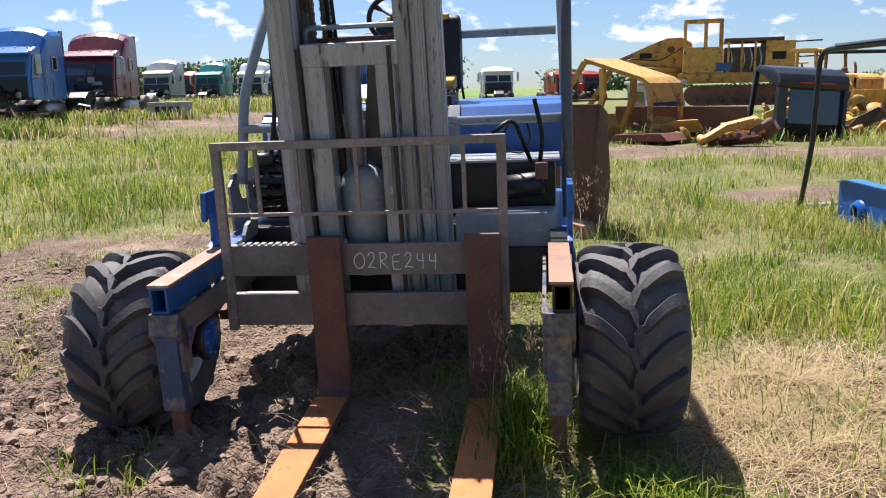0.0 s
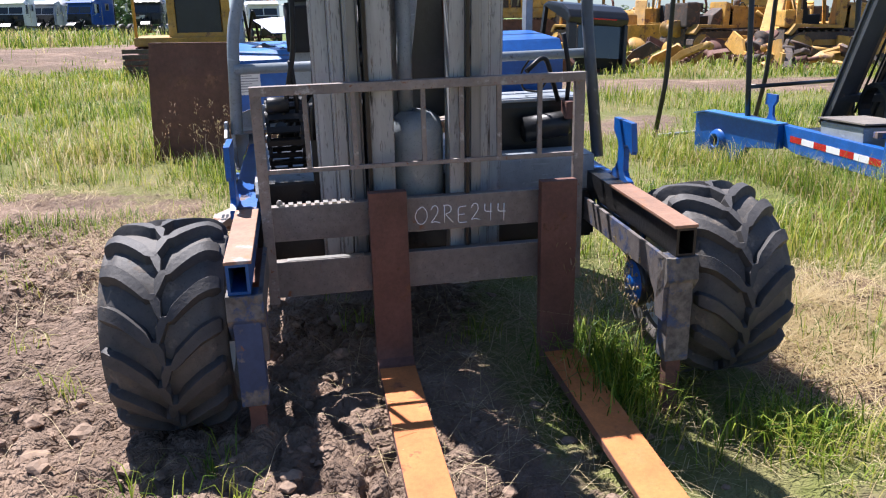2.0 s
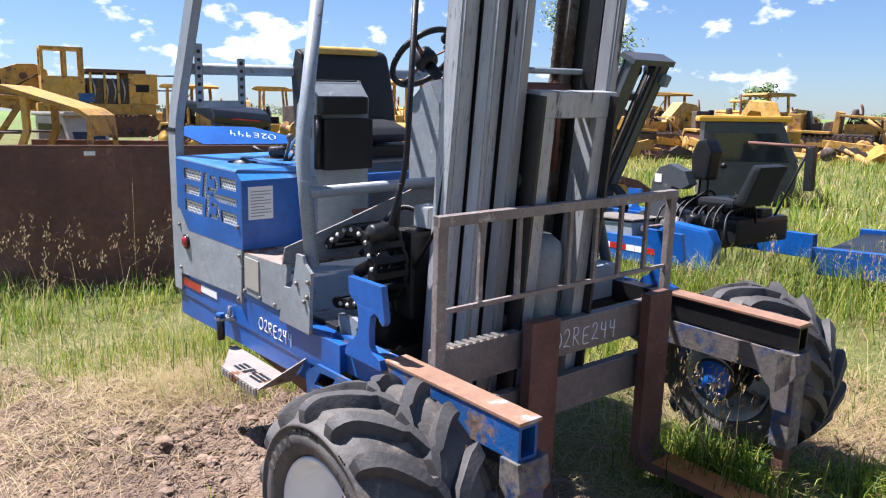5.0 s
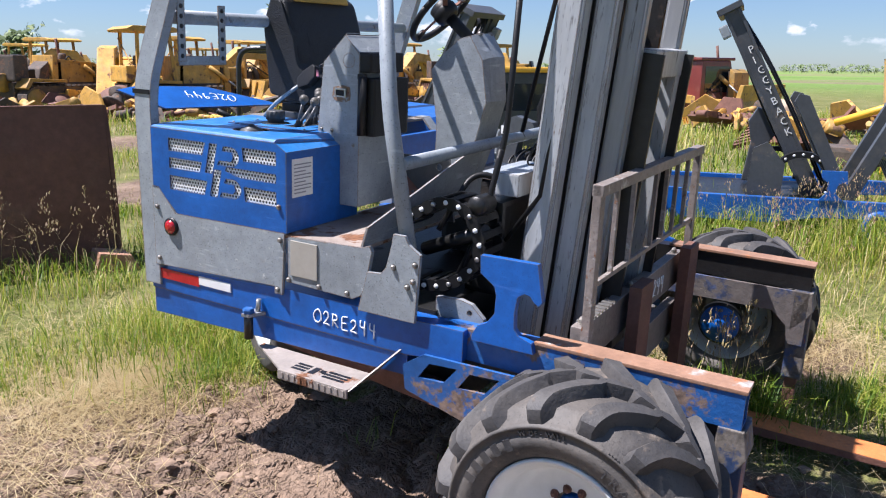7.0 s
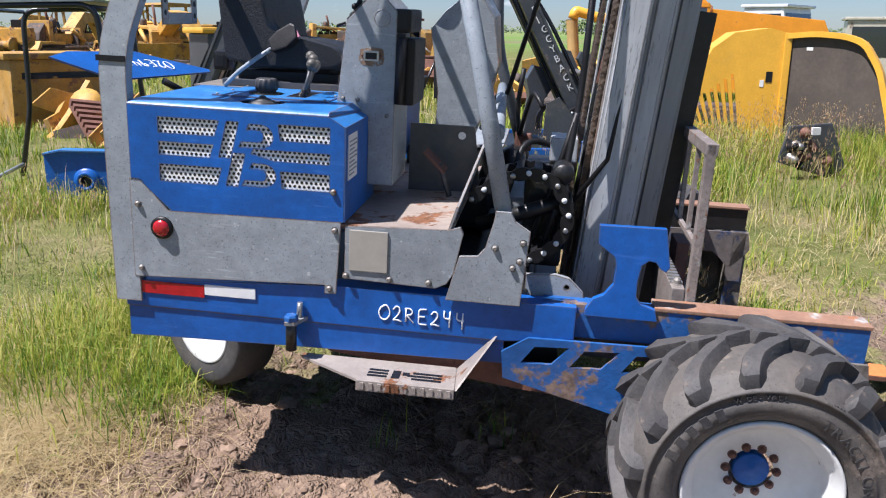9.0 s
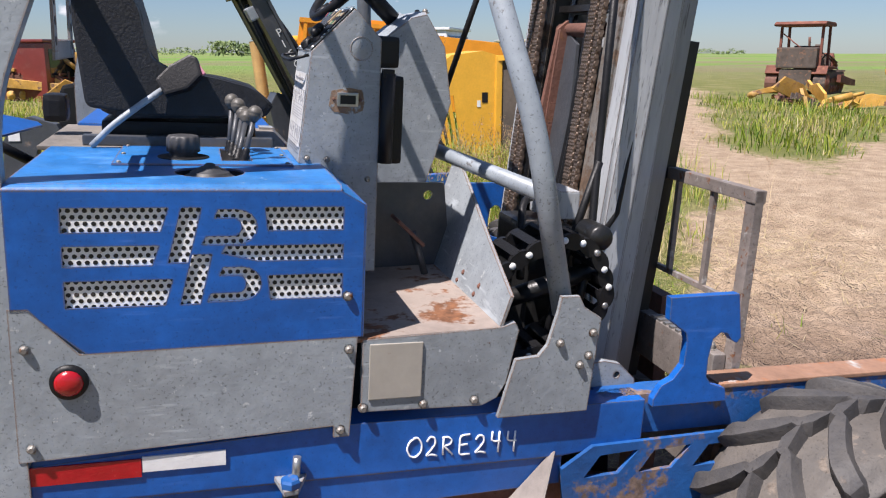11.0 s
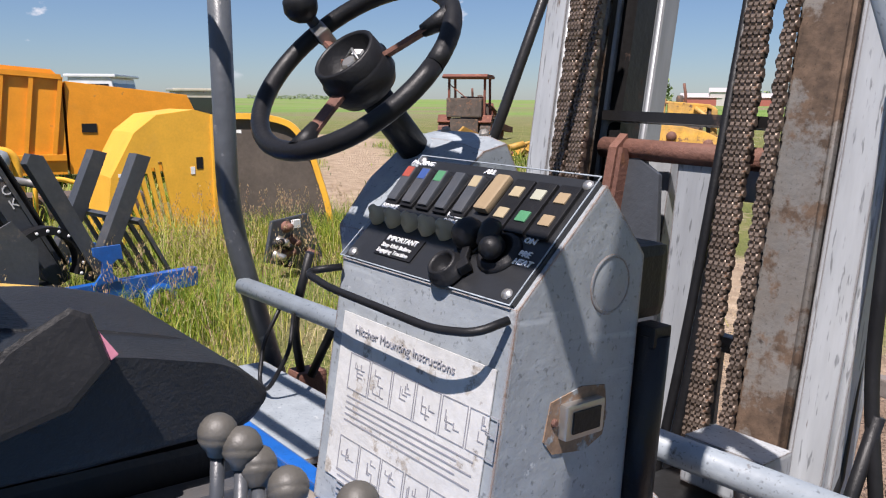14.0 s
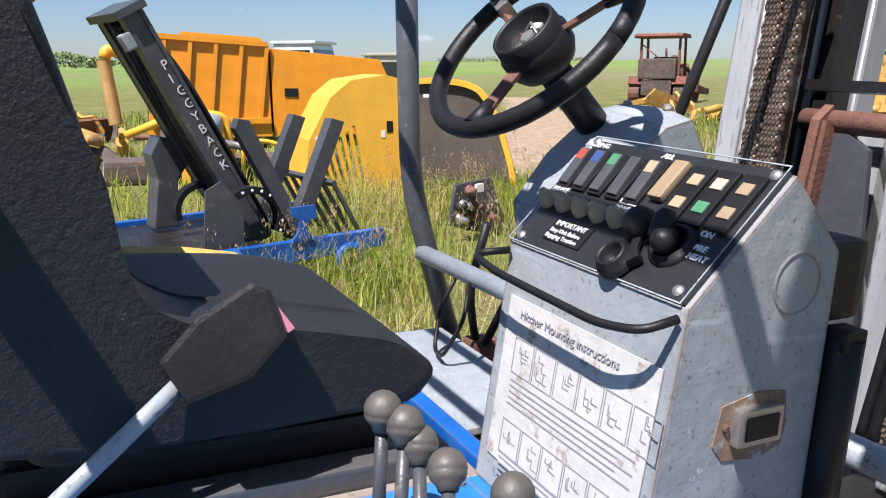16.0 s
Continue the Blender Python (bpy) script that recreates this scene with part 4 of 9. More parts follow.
# carriage, load rack and forks
for z0, z1, name in ((0.605, 0.743, "upper_bar"), (0.375, 0.522, "lower_bar")):
    part("carriage_" + name, box(B(), -0.545, 0.665, 0.615, 0.655, z0, z1, 0.004), CARRIAGE, fork, "worn steel carriage bar")
rack = part("load_rack", box(B(), -0.57, -0.53, 0.585, 0.612, 0.36, 1.20, 0.003), RACK, fork, "scuffed steel load backrest")
part("rack_post", box(B(), 0.65, 0.69, 0.585, 0.612, 0.36, 1.20, 0.003), RACK, rack)
part("rack_top_bar", box(B(), -0.57, 0.69, 0.580, 0.615, 1.165, 1.20, 0.003), RACK, rack)
part("rack_low_bar", box(B(), -0.535, 0.655, 0.592, 0.607, 0.876, 0.892, 0.002), RACK, rack)
for x in (-0.376, -0.20, 0.06, 0.205, 0.352, 0.513):
    part("rack_bar", box(B(), x - 0.009, x + 0.009, 0.592, 0.607, 0.885, 1.17, 0.002), RACK, rack)
for x in (-0.095, 0.582):
    fk = [(0.545, 0.79), (0.59, 0.79), (0.59, 0.10), (0.582, 0.06), (0.55, 0.045), (-0.55, 0.052), (-0.60, 0.062), (-0.55, 0.072), (0.50, 0.088), (0.535, 0.105), (0.545, 0.14)]
    f_ = part("fork_tine", prism(B(), fk, "x", x - 0.073, x + 0.073, 0.003), RUST_DARK, fork, "rusted steel fork, bright orange on its blade")
    part("blade_face", prism(B(), [(0.48, 0.0885), (0.48, 0.0905), (-0.55, 0.0745), (-0.55, 0.0725)], "x", x - 0.071, x + 0.071), RUST_ORANGE, f_)

# mast: nested rails, each a rounded channel with a groove
MC = 0.042
GREASED_FLANGE = material("greased_flange_paint", (0.20, 0.195, 0.185), 0.5, vary=0.25, wear=(0.11, 0.072, 0.048), amount=0.52, wear_scale=6, dust=0.8, dust_colour=(0.17, 0.125, 0.09), wear2=(0.05, 0.04, 0.035), amount2=0.05, bump=0.15, specks=0.4)
upright_before = set(fork.children)


def rail_bar(name, x0, x1, y0, y1, z0, z1, mat, label=""):
    """An upright mast rail of rolled section with well rounded arrises."""
    bm = box(B(), x0, x1, y0, y1, z0, z1)
    es = [e for e in bm.edges if abs(e.verts[0].co.z - e.verts[1].co.z) > 0.5]
    bmesh.ops.bevel(bm, geom=es, offset=0.011, segments=3, affect="EDGES")
    for f in bm.faces:
        f.smooth = abs(f.normal.z) < 0.5 and min(abs(f.normal.x), abs(f.normal.y)) > 0.05
    return part(name, bm, mat, fork, label)


for s, side in ((-1, "left"), (1, "right")):
    a = lambda v: MC + s * v
    rail_bar("mast_outer_rail", *sorted((a(0.302), a(0.380))), 0.868, 0.962, 0.42, 2.4, MAST, "grey steel outer mast rail, scuffed")
    rail_bar("mast_middle_rail", *sorted((a(0.252), a(0.312))), 0.782, 0.860, 0.42, 2.4, MAST)
    rail_bar("mast_inner_rail", *sorted((a(0.205), a(0.258))), 0.705, 0.778, 0.42, 2.3, MAST_INNER)
    rail_bar("rear_flange", *sorted((a(0.200), a(0.298))), 0.938, 0.960, 0.60, 2.4, GREASED_FLANGE, "grey rear flange with brown chain grease")
    # webs and side plates coloured for grease plus the shade between the rails
    part("mast_web", box(B(), *sorted((a(0.255), a(0.298))), 0.866, 0.935, 0.42, 2.3), MAST_DARK, fork, "black inner web, grease and rail shade in its colour")
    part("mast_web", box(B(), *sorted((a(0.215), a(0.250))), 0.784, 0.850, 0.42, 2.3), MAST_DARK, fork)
    part("carriage_side_plate", box(B(), *sorted((a(0.182), a(0.196))), 0.640, 0.800, 0.42, 1.60, 0.003), MAST_DARK, fork, "black side plate, grease and the mast gap's shade in its colour")
    for z in (0.50, 0.78, 1.30):
        part("carriage_roller", lathe(B(), [(0, 0.022), (0.012, 0.022), (0.014, 0.018), (0.034, 0.018), (0.036, 0.014), (0.036, -0.014), (0, -0.014)], (a(0.19), 0.74, z), (-s, 0, 0), 20), MAST_DARK, fork)
part("carriage_upright", box(B(), -0.138, -0.048, 0.675, 0.775, 0.36, 1.60, 0.005), MAST, fork, "grey carriage upright")
part("carriage_upright", box(B(), 0.165, 0.245, 0.675, 0.775, 0.36, 1.60, 0.005), MAST, fork, "grey carriage upright")
part("carriage_crossbar", box(B(), -0.14, 0.262, 0.672, 0.735, 1.52, 1.612, 0.005), MAST, fork, "worn grey crossbar")
part("handle_bar", tube(B(), [(-0.16, 0.845, 1.60), (-0.16, 0.845, 1.668), (0.30, 0.855, 1.668), (0.30, 0.855, 1.60)], 0.011, 10, bend=0.03), GREY_TUBE, fork)
part("cylinder_guard", lathe(B(), [(0, 0.47), (0.06, 0.468), (0.095, 0.44), (0.105, 0.40), (0.105, 0), (0, 0)], (0.055, 0.80, 0.60), (0, 0, 1), 32), GREY, fork, "grey sheet cylinder cover")
part("lift_cylinder", tube(B(), [(0.02, 0.84, 1.0), (0.02, 0.84, 1.52)], 0.03, 14), GREY, fork)
part("tilt_plate", prism(B(), [(-0.06, 0.70), (0.02, 0.70), (0.06, 1.60), (-0.02, 1.62)], "y", 0.89, 0.91), MAST, fork)
part("upper_flat_bar", box(B(), -0.12, 0.25, 0.90, 0.925, 1.655, 1.675), MAST_DARK, fork)
part("chain_anchor_tube", tube(B(), [(-0.13, 0.905, 1.60), (0.25, 0.905, 1.60)], 0.022, 14), RUST_DARK, fork, "rusty anchor tube")
part("anchor_lug", prism(B(), [(1.63, 0.0), (1.60, 0.03), (1.30, 0.05), (1.28, -0.05), (1.55, -0.03)], "z", 0, 0.02, 0, Matrix(((0, 0, 1, 0.185), (0, 1, 0, 0.915), (1, 0, 0, 0), (0, 0, 0, 1)))), RUST_DARK, fork)
back_plate = part("mast_back_plate", prism(B(), [(0.178, 1.60), (0.198, 1.02), (0.045, 1.0), (0.055, 1.25), (0.095, 1.555)], "y", 0.905, 0.918, 0.002), DARKGREY, fork, "dark grey plate behind the lift cylinder")
part("plate_edge", prism(B(), [(0.180, 1.60), (0.200, 1.02), (0.190, 1.02), (0.170, 1.60)], "y", 0.918, 0.945), RUST_DARK, back_plate)
for k, (x, r_) in enumerate(((-0.055, 0.009), (-0.078, 0.010))):
    part("mast_hose", tube(B(), [(x + 0.03, 1.0, 0.72), (x + 0.01, 0.965, 1.2), (x - 0.02, 0.95, 2.3)], r_, 10, bend=0.2), BLACK, fork, "black hydraulic hose")


def leaf_link(n, w):
    """One row of a leaf chain: pin with plates, pitch 20 mm."""
    bm = B()
    for k in range(n):
        x = (k - (n - 1) / 2) * w / n
        prism(bm, [(-0.008, -0.012), (0.008, -0.012), (0.010, -0.006), (0.007, 0.0), (0.010, 0.006), (0.008, 0.012), (-0.008, 0.012), (-0.010, 0.006), (-0.007, 0.0), (-0.010, -0.006)], "x", x - w / n * 0.33, x + w / n * 0.33)
    tube(bm, [(-w / 2 - 0.002, 0.001, 0), (w / 2 + 0.002, 0.001, 0)], 0.0065, 8)
    me = bpy.data.meshes.new("chain_link")
    bm.to_mesh(me)
    bm.free()
    me.materials.append(CHAIN)
    return me


for x, n_, w_, y in ((0.252, 4, 0.036, 0.985), (0.292, 4, 0.036, 0.990), (-0.095, 4, 0.044, 0.965), (-0.158, 2, 0.020, 0.972)):
    me = leaf_link(n_, w_)
    ch = new("lift_chain", me)
    ch.parent = fork
    tagged(ch, "rusty greased leaf chain of the mast")
    ch.matrix_basis = Matrix.Translation((x, y, 0.86))
    for k in range(1, 66):
        o = new("chain_link", me)
        o.parent = ch
        o.matrix_basis = Matrix.Translation((0.0 if k % 2 else 0.003, 0, k * 0.0205))
part("control_rod", tube(B(), [(0.30, 1.30, 1.20), (0.16, 1.12, 2.2)], 0.010, 8), MAST_DARK, fork)
part("side_rod", tube(B(), [(-0.345, 1.02, 0.92), (-0.335, 0.92, 1.10), (-0.325, 0.905, 1.45), (-0.32, 0.90, 2.3)], 0.009, 8), BLACK, fork)

# the mast stands tilted forward on its pivot
LEAN = Matrix.Translation((0, 0.95, 0.57)) @ Matrix.Rotation(radians(4.6), 4, "X") @ Matrix.Translation((0, -0.95, -0.57))
for ob in set(fork.children) - upright_before:
    ob.matrix_basis = LEAN @ ob.matrix_basis

# machinery behind the mast; near-black blocks fill the dark space
part("valve_box", box(B(), -0.30, -0.16, 0.975, 1.065, 1.07, 1.15, 0.006), MAST, fork)
part("valve_bank", box(B(), -0.36, -0.10, 1.0, 1.14, 0.72, 1.06, 0.02), GREASE_SHADE, fork)
part("tilt_cylinder", tube(B(), [(-0.48, 1.0, 0.98), (-0.40, 1.28, 0.86)], 0.025, 12), GREASE_SHADE, fork)
part("pivot_pin", lathe(B(), [(0, 0.03), (0.03, 0.03), (0.034, 0.02), (0.034, -0.06), (0, -0.06)], (-0.50, 1.02, 1.07), (-1, 0, 0), 16), GREASE_SHADE, fork)
part("radiator_shroud", box(B(), 0.36, 0.90, 1.30, 1.66, 0.64, 0.99, 0.03), GREASE_SHADE, fork)
part("shroud_lid", box(B(), 0.36, 0.92, 1.25, 1.52, 0.992, 1.006, 0.004), GREY, fork, "grey scuffed lid with rust spots")
part("lamp_cable", tube(B(), [(0.76, 1.30, 1.185), (0.78, 1.33, 1.10), (0.74, 1.36, 1.02), (0.66, 1.38, 1.03), (0.64, 1.34, 1.12), (0.68, 1.31, 1.19)], 0.005, 8, bend=0.03), BLACK, fork, "black cable with a plug")
part("hydraulic_tank", box(B(), 0.42, 0.90, 1.02, 1.22, 0.62, 0.78, 0.012), GREY, fork)
part("pump", lathe(B(), [(0, 0.12), (0.05, 0.12), (0.06, 0.10), (0.06, -0.1), (0, -0.1)], (0.72, 1.22, 0.88), (1, 0, 0.1), 18), GREASE_SHADE, fork)
part("relief_valve", box(B(), 0.80, 0.86, 1.14, 1.22, 0.92, 1.0, 0.01), RUST_DARK, fork)
part("foot_well", box(B(), -0.62, 0.44, 1.10, 1.295, 0.60, 0.72, 0.01), GREASE_SHADE, fork)
for p_ in ([(-0.42, 0.99, 1.25), (-0.40, 1.05, 1.0), (-0.46, 1.12, 0.78)], [(-0.25, 1.0, 1.1), (-0.30, 1.15, 1.15), (-0.45, 1.2, 0.95)], [(0.60, 1.10, 1.15), (0.70, 1.15, 1.22), (0.78, 1.2, 1.0)], [(-0.38, 0.97, 1.9), (-0.40, 0.985, 1.3), (-0.47, 1.02, 1.0), (-0.50, 1.06, 0.85)], [(0.80, 1.2, 1.3), (0.84, 1.22, 1.12), (0.82, 1.2, 0.98)]):
    part("hose", tube(B(), p_, 0.011, 8, bend=0.08), BLACK, fork)

# cable chain looped at the side of the mast
loop = round_path([(0, 1.298, 0.975), (0, 1.25, 1.018), (0, 1.135, 1.078), (0, 1.035, 1.050), (0, 0.982, 0.925), (0, 1.03, 0.838), (0, 1.12, 0.778), (0, 1.27, 0.765)], 0.07, 8)
ln, acc = [0.0], 0.0
for a, b in zip(loop, loop[1:]):
    acc += (b - a).length
    ln.append(acc)


def on_loop(d):
    for i in range(len(loop) - 1):
        if ln[i + 1] >= d:
            return loop[i].lerp(loop[i + 1], (d - ln[i]) / max(1e-6, ln[i + 1] - ln[i]))
    return loop[-1]


chain_holder = None
pitch_c = 0.050
for k in range(int(acc / pitch_c)):
    p, q = on_loop(k * pitch_c), on_loop((k + 1) * pitch_c)
    d = (q - p).normalized()
    up = Vector((1, 0, 0)).cross(d)
    m_ = Matrix(((0, d.x, up.x, 0), (0, d.y, up.y, 0), (0, d.z, up.z, 0), (0, 0, 0, 1)))
    m_[0][0], m_[1][0], m_[2][0] = 1, 0, 0
    m_.translation = (p + q) / 2
    bm = B()
    for x in (-0.533, -0.395):
        oval = [(0.033 * math.cos(t_), 0.021 * math.sin(t_)) for t_ in [2 * math.pi * i / 16 for i in range(16)]]
        prism(bm, oval, "x", x - 0.007 + 0.004 * (k % 2), x + 0.007 + 0.004 * (k % 2), 0, m_)
    box(bm, -0.53, -0.40, -0.012, 0.012, 0.016, 0.021, 0, m_)
    box(bm, -0.53, -0.40, -0.012, 0.012, -0.021, -0.016, 0, m_)
    lk = part("chain_link", bm, BLACK, chain_holder or fork)
    if chain_holder is None:
        lk.name = "cable_chain"
        tagged(lk, "looped black steel cable chain with pale pins")
        chain_holder = lk
    pin = lathe(B(), [(0, 0.008), (0.007, 0.008), (0.009, 0.005), (0.009, 0)], p + Vector((-0.536, 0, 0)), (-1, 0, 0), 10)
    part("chain_pin", pin, RIM if k % 3 else STEEL, chain_holder)

# console with switch panel
prof = [(1.765, 1.237), (1.737, 1.492), (1.638, 1.592), (1.575, 1.527), (1.575, 0.97), (1.66, 0.97), (1.66, 1.15), (1.70, 1.215)]
con = part("console", prism(B(), prof, "x", -0.413, -0.158, 0.003), GREY, fork, "grey sheet metal control console")
# sloping face axes: u across, v up the slope
p0, p1 = Vector((0, 1.737, 1.492)), Vector((0, 1.638, 1.592))
part("switch_panel", prism(B(), [(1.738, 1.496), (1.641, 1.594), (1.638, 1.590), (1.735, 1.492)], "x", -0.408, -0.163), BLACK_PAINT, con, "black switch panel")


# console fittings; panel axes: x across, v up the slope
VD = (p1 - p0).normalized()
VN = Vector((1, 0, 0)).cross(VD) * -1
VN = VN if VN.z > 0 else -VN


def on_panel(x, v, lift=0.0):
    return Vector((x, p0.y, p0.z)) + VD * v + VN * (lift + 0.004)


PANEL_T = Matrix((Vector((-1, 0, 0)), VD, VN)).transposed().to_4x4()      # x to the reader's right, y up the slope


def panel_box(name, x, v, w, h, d, mat, parent, bevel=0.001, tilt=0.0):
    m_ = Matrix.Translation(on_panel(x, v)) @ PANEL_T @ Matrix.Rotation(radians(tilt), 4, "X")
    return part(name, box(B(), -w / 2, w / 2, -h / 2, h / 2, 0, d, bevel, m_), mat, parent)


SW_C = {n_: material("switch_" + n_, c_, 0.45, vary=0.1) for n_, c_ in (("red", (0.30, 0.06, 0.04)), ("blue", (0.04, 0.08, 0.24)), ("green", (0.06, 0.20, 0.10)), ("cream", (0.33, 0.27, 0.17)), ("tan", (0.27, 0.20, 0.12)), ("pale", (0.33, 0.33, 0.26)))}
panel_ob = [o for o in con.children if o.name.startswith("switch_panel")][0]
for x, c_ in ((-0.172, "red"), (-0.197, "blue"), (-0.223, "green"), (-0.250, None), (-0.277, "cream")):
    b_ = panel_box("rocker_bezel", x, 0.100, 0.020, 0.052, 0.003, BLACK, panel_ob, 0.001)
    panel_box("rocker", x, 0.100, 0.0145, 0.044, 0.0085, DARKGREY, panel_ob, 0.002, 6)
    if c_:
        panel_box("rocker_lens", x, 0.114, 0.012, 0.013, 0.0105, SW_C[c_], panel_ob, 0.001, 6)
panel_box("dial", -0.304, 0.106, 0.018, 0.044, 0.008, SW_C["tan"], panel_ob, 0.003)
for x, t_, l_ in ((-0.331, "cream", "cream"), (-0.358, "pale", "green"), (-0.386, "tan", "tan")):
    panel_box("twin_bezel", x, 0.098, 0.024, 0.060, 0.004, BLACK, panel_ob, 0.001)
    panel_box("twin_lens", x, 0.112, 0.013, 0.012, 0.0055, SW_C[t_], panel_ob, 0.001)
    panel_box("twin_lens", x, 0.086, 0.013, 0.012, 0.0055, SW_C[l_], panel_ob, 0.001)
for x in (-0.171, -0.198, -0.226, -0.253, -0.280):
    part("indicator", lathe(B(), [(0, 0.018), (0.004, 0.017), (0.0055, 0.012), (0.009, 0.008), (0.0105, 0.0)], on_panel(x, 0.055), VN, 16), SW_C["cream"], panel_ob)
panel_box("warning_plate", -0.233, 0.026, 0.058, 0.026, 0.0012, BLACK, panel_ob, 0)
words("IMPORTANT", 0.0085, on_panel(-0.2085, 0.0305, 0.0015), PANEL_T, WHITE, panel_ob)
words("Stop Unit Before", 0.0068, on_panel(-0.2075, 0.0225, 0.0015), PANEL_T, WHITE, panel_ob)
words("Engaging Traction", 0.0068, on_panel(-0.2065, 0.0155, 0.0015), PANEL_T, WHITE, panel_ob)
for tx, x, v, z_ in (("PARKING", -0.152, 0.131, 0.0088), ("BRAKE", -0.160, 0.068, 0.0088), ("ALL", -0.268, 0.131, 0.009), ("WHEEL", -0.262, 0.073, 0.0078), ("DRIVE", -0.262, 0.065, 0.0078), ("OFF", -0.350, 0.070, 0.0085), ("ON", -0.374, 0.062, 0.0085), ("PRE", -0.378, 0.048, 0.0085), ("HEAT", -0.378, 0.039, 0.0085)):
    words(tx, z_, on_panel(x, v, 0.0006), PANEL_T, CHALK, panel_ob, slant=0.15)
part("key_switch", lathe(B(), [(0, 0.004), (0.014, 0.004), (0.0155, 0.007), (0.018, 0.007), (0.0195, 0.004), (0.021, 0.004), (0.022, 0)], on_panel(-0.358, 0.046), VN, 28), BLACK, panel_ob)
part("key_bow", lathe(B(), [(0, 0.016), (0.006, 0.0145), (0.0095, 0.009), (0.010, 0.0), (0.0085, -0.010), (0, -0.014)], on_panel(-0.348, 0.053, 0.014), (VN * 0.4 + VD).normalized(), 18), BLACK, panel_ob)
part("key_bow", lathe(B(), [(0, 0.015), (0.006, 0.014), (0.0105, 0.008), (0.010, -0.007), (0, -0.012)], on_panel(-0.360, 0.043, 0.013), (VN * 0.6 - VD * 0.6 + Vector((-0.5, 0, 0))).normalized(), 18), BLACK, panel_ob)
part("push_knob", lathe(B(), [(0, 0.021), (0.007, 0.0203), (0.0125, 0.016), (0.0155, 0.009), (0.0155, 0.003), (0.0145, 0.0)], on_panel(-0.318, 0.053, 0.003), VN, 24), BLACK, panel_ob)
part("knob_collar", lathe(B(), [(0.0155, 0.003), (0.0168, 0.002), (0.0168, 0.0)], on_panel(-0.318, 0.052), VN, 24), BLACK, panel_ob)
part("power_socket", lathe(B(), [(0, 0.001), (0.009, 0.001), (0.010, 0.012), (0.0122, 0.015), (0.0145, 0.013), (0.0155, 0.007), (0.0178, 0.006), (0.0185, 0.0)], on_panel(-0.319, 0.0145, 0.002), VN, 28), BLACK, panel_ob)
part("socket_pin", lathe(B(), [(0, 0.005), (0.002, 0.004), (0.0025, 0.0)], on_panel(-0.319, 0.0145, 0.003), VN, 10), STEEL, panel_ob)
part("cap_strap", box(B(), -0.004, 0.004, -0.014, 0.014, 0.0, 0.005, 0.0015, Matrix.Translation(on_panel(-0.331, 0.028, 0.004)) @ PANEL_T @ Matrix.Rotation(0.45, 4, "Z")), BLACK, panel_ob)
part("cap_strap", box(B(), -0.006, 0.006, -0.005, 0.005, 0.0, 0.010, 0.002, Matrix.Translation(on_panel(-0.338, 0.021, 0.002)) @ PANEL_T @ Matrix.Rotation(0.9, 4, "Z")), BLACK, panel_ob)
for x, v in ((-0.172, 0.008), (-0.395, 0.010), (-0.165, 0.138), (-0.398, 0.134)):
    part("panel_screw", lathe(B(), [(0, 0.003), (0.004, 0.0025), (0.0055, 0)], on_panel(x, v), VN, 12), STEEL, panel_ob)
# bright worn lip round the panel
for x0, x1, v0, v1 in ((-0.405, -0.158, 0.1443, 0.1455), (-0.405, -0.158, 0.0, 0.0012), (-0.4062, -0.4050, 0.0, 0.1455), (-0.1580, -0.1568, 0.0, 0.1455)):
    panel_box("panel_lip", (x0 + x1) / 2, (v0 + v1) / 2, x1 - x0, v1 - v0, 0.0008, GREY_TUBE, panel_ob, 0)
part("grab_bar", tube(B(), [(-0.165, 1.742, 1.484), (-0.145, 1.775, 1.478), (-0.20, 1.78, 1.473), (-0.36, 1.78, 1.470), (-0.40, 1.77, 1.475), (-0.408, 1.742, 1.484)], 0.0038, 10, bend=0.02), BLACK, con, "black hose looped across the console")
# instruction sheet on the front face
FD = (Vector((0, 1.737, 1.492)) - Vector((0, 1.765, 1.237))).normalized()
FN = Vector((1, 0, 0)).cross(FD)
FN = FN if FN.y > 0 else -FN
FT = Matrix((Vector((-1, 0, 0)), FD, FN)).transposed().to_4x4()


def on_front(x, z):
    return Vector((x, 1.765, 1.237)) + FD * ((z - 1.237) / FD.z) + FN * 0.001


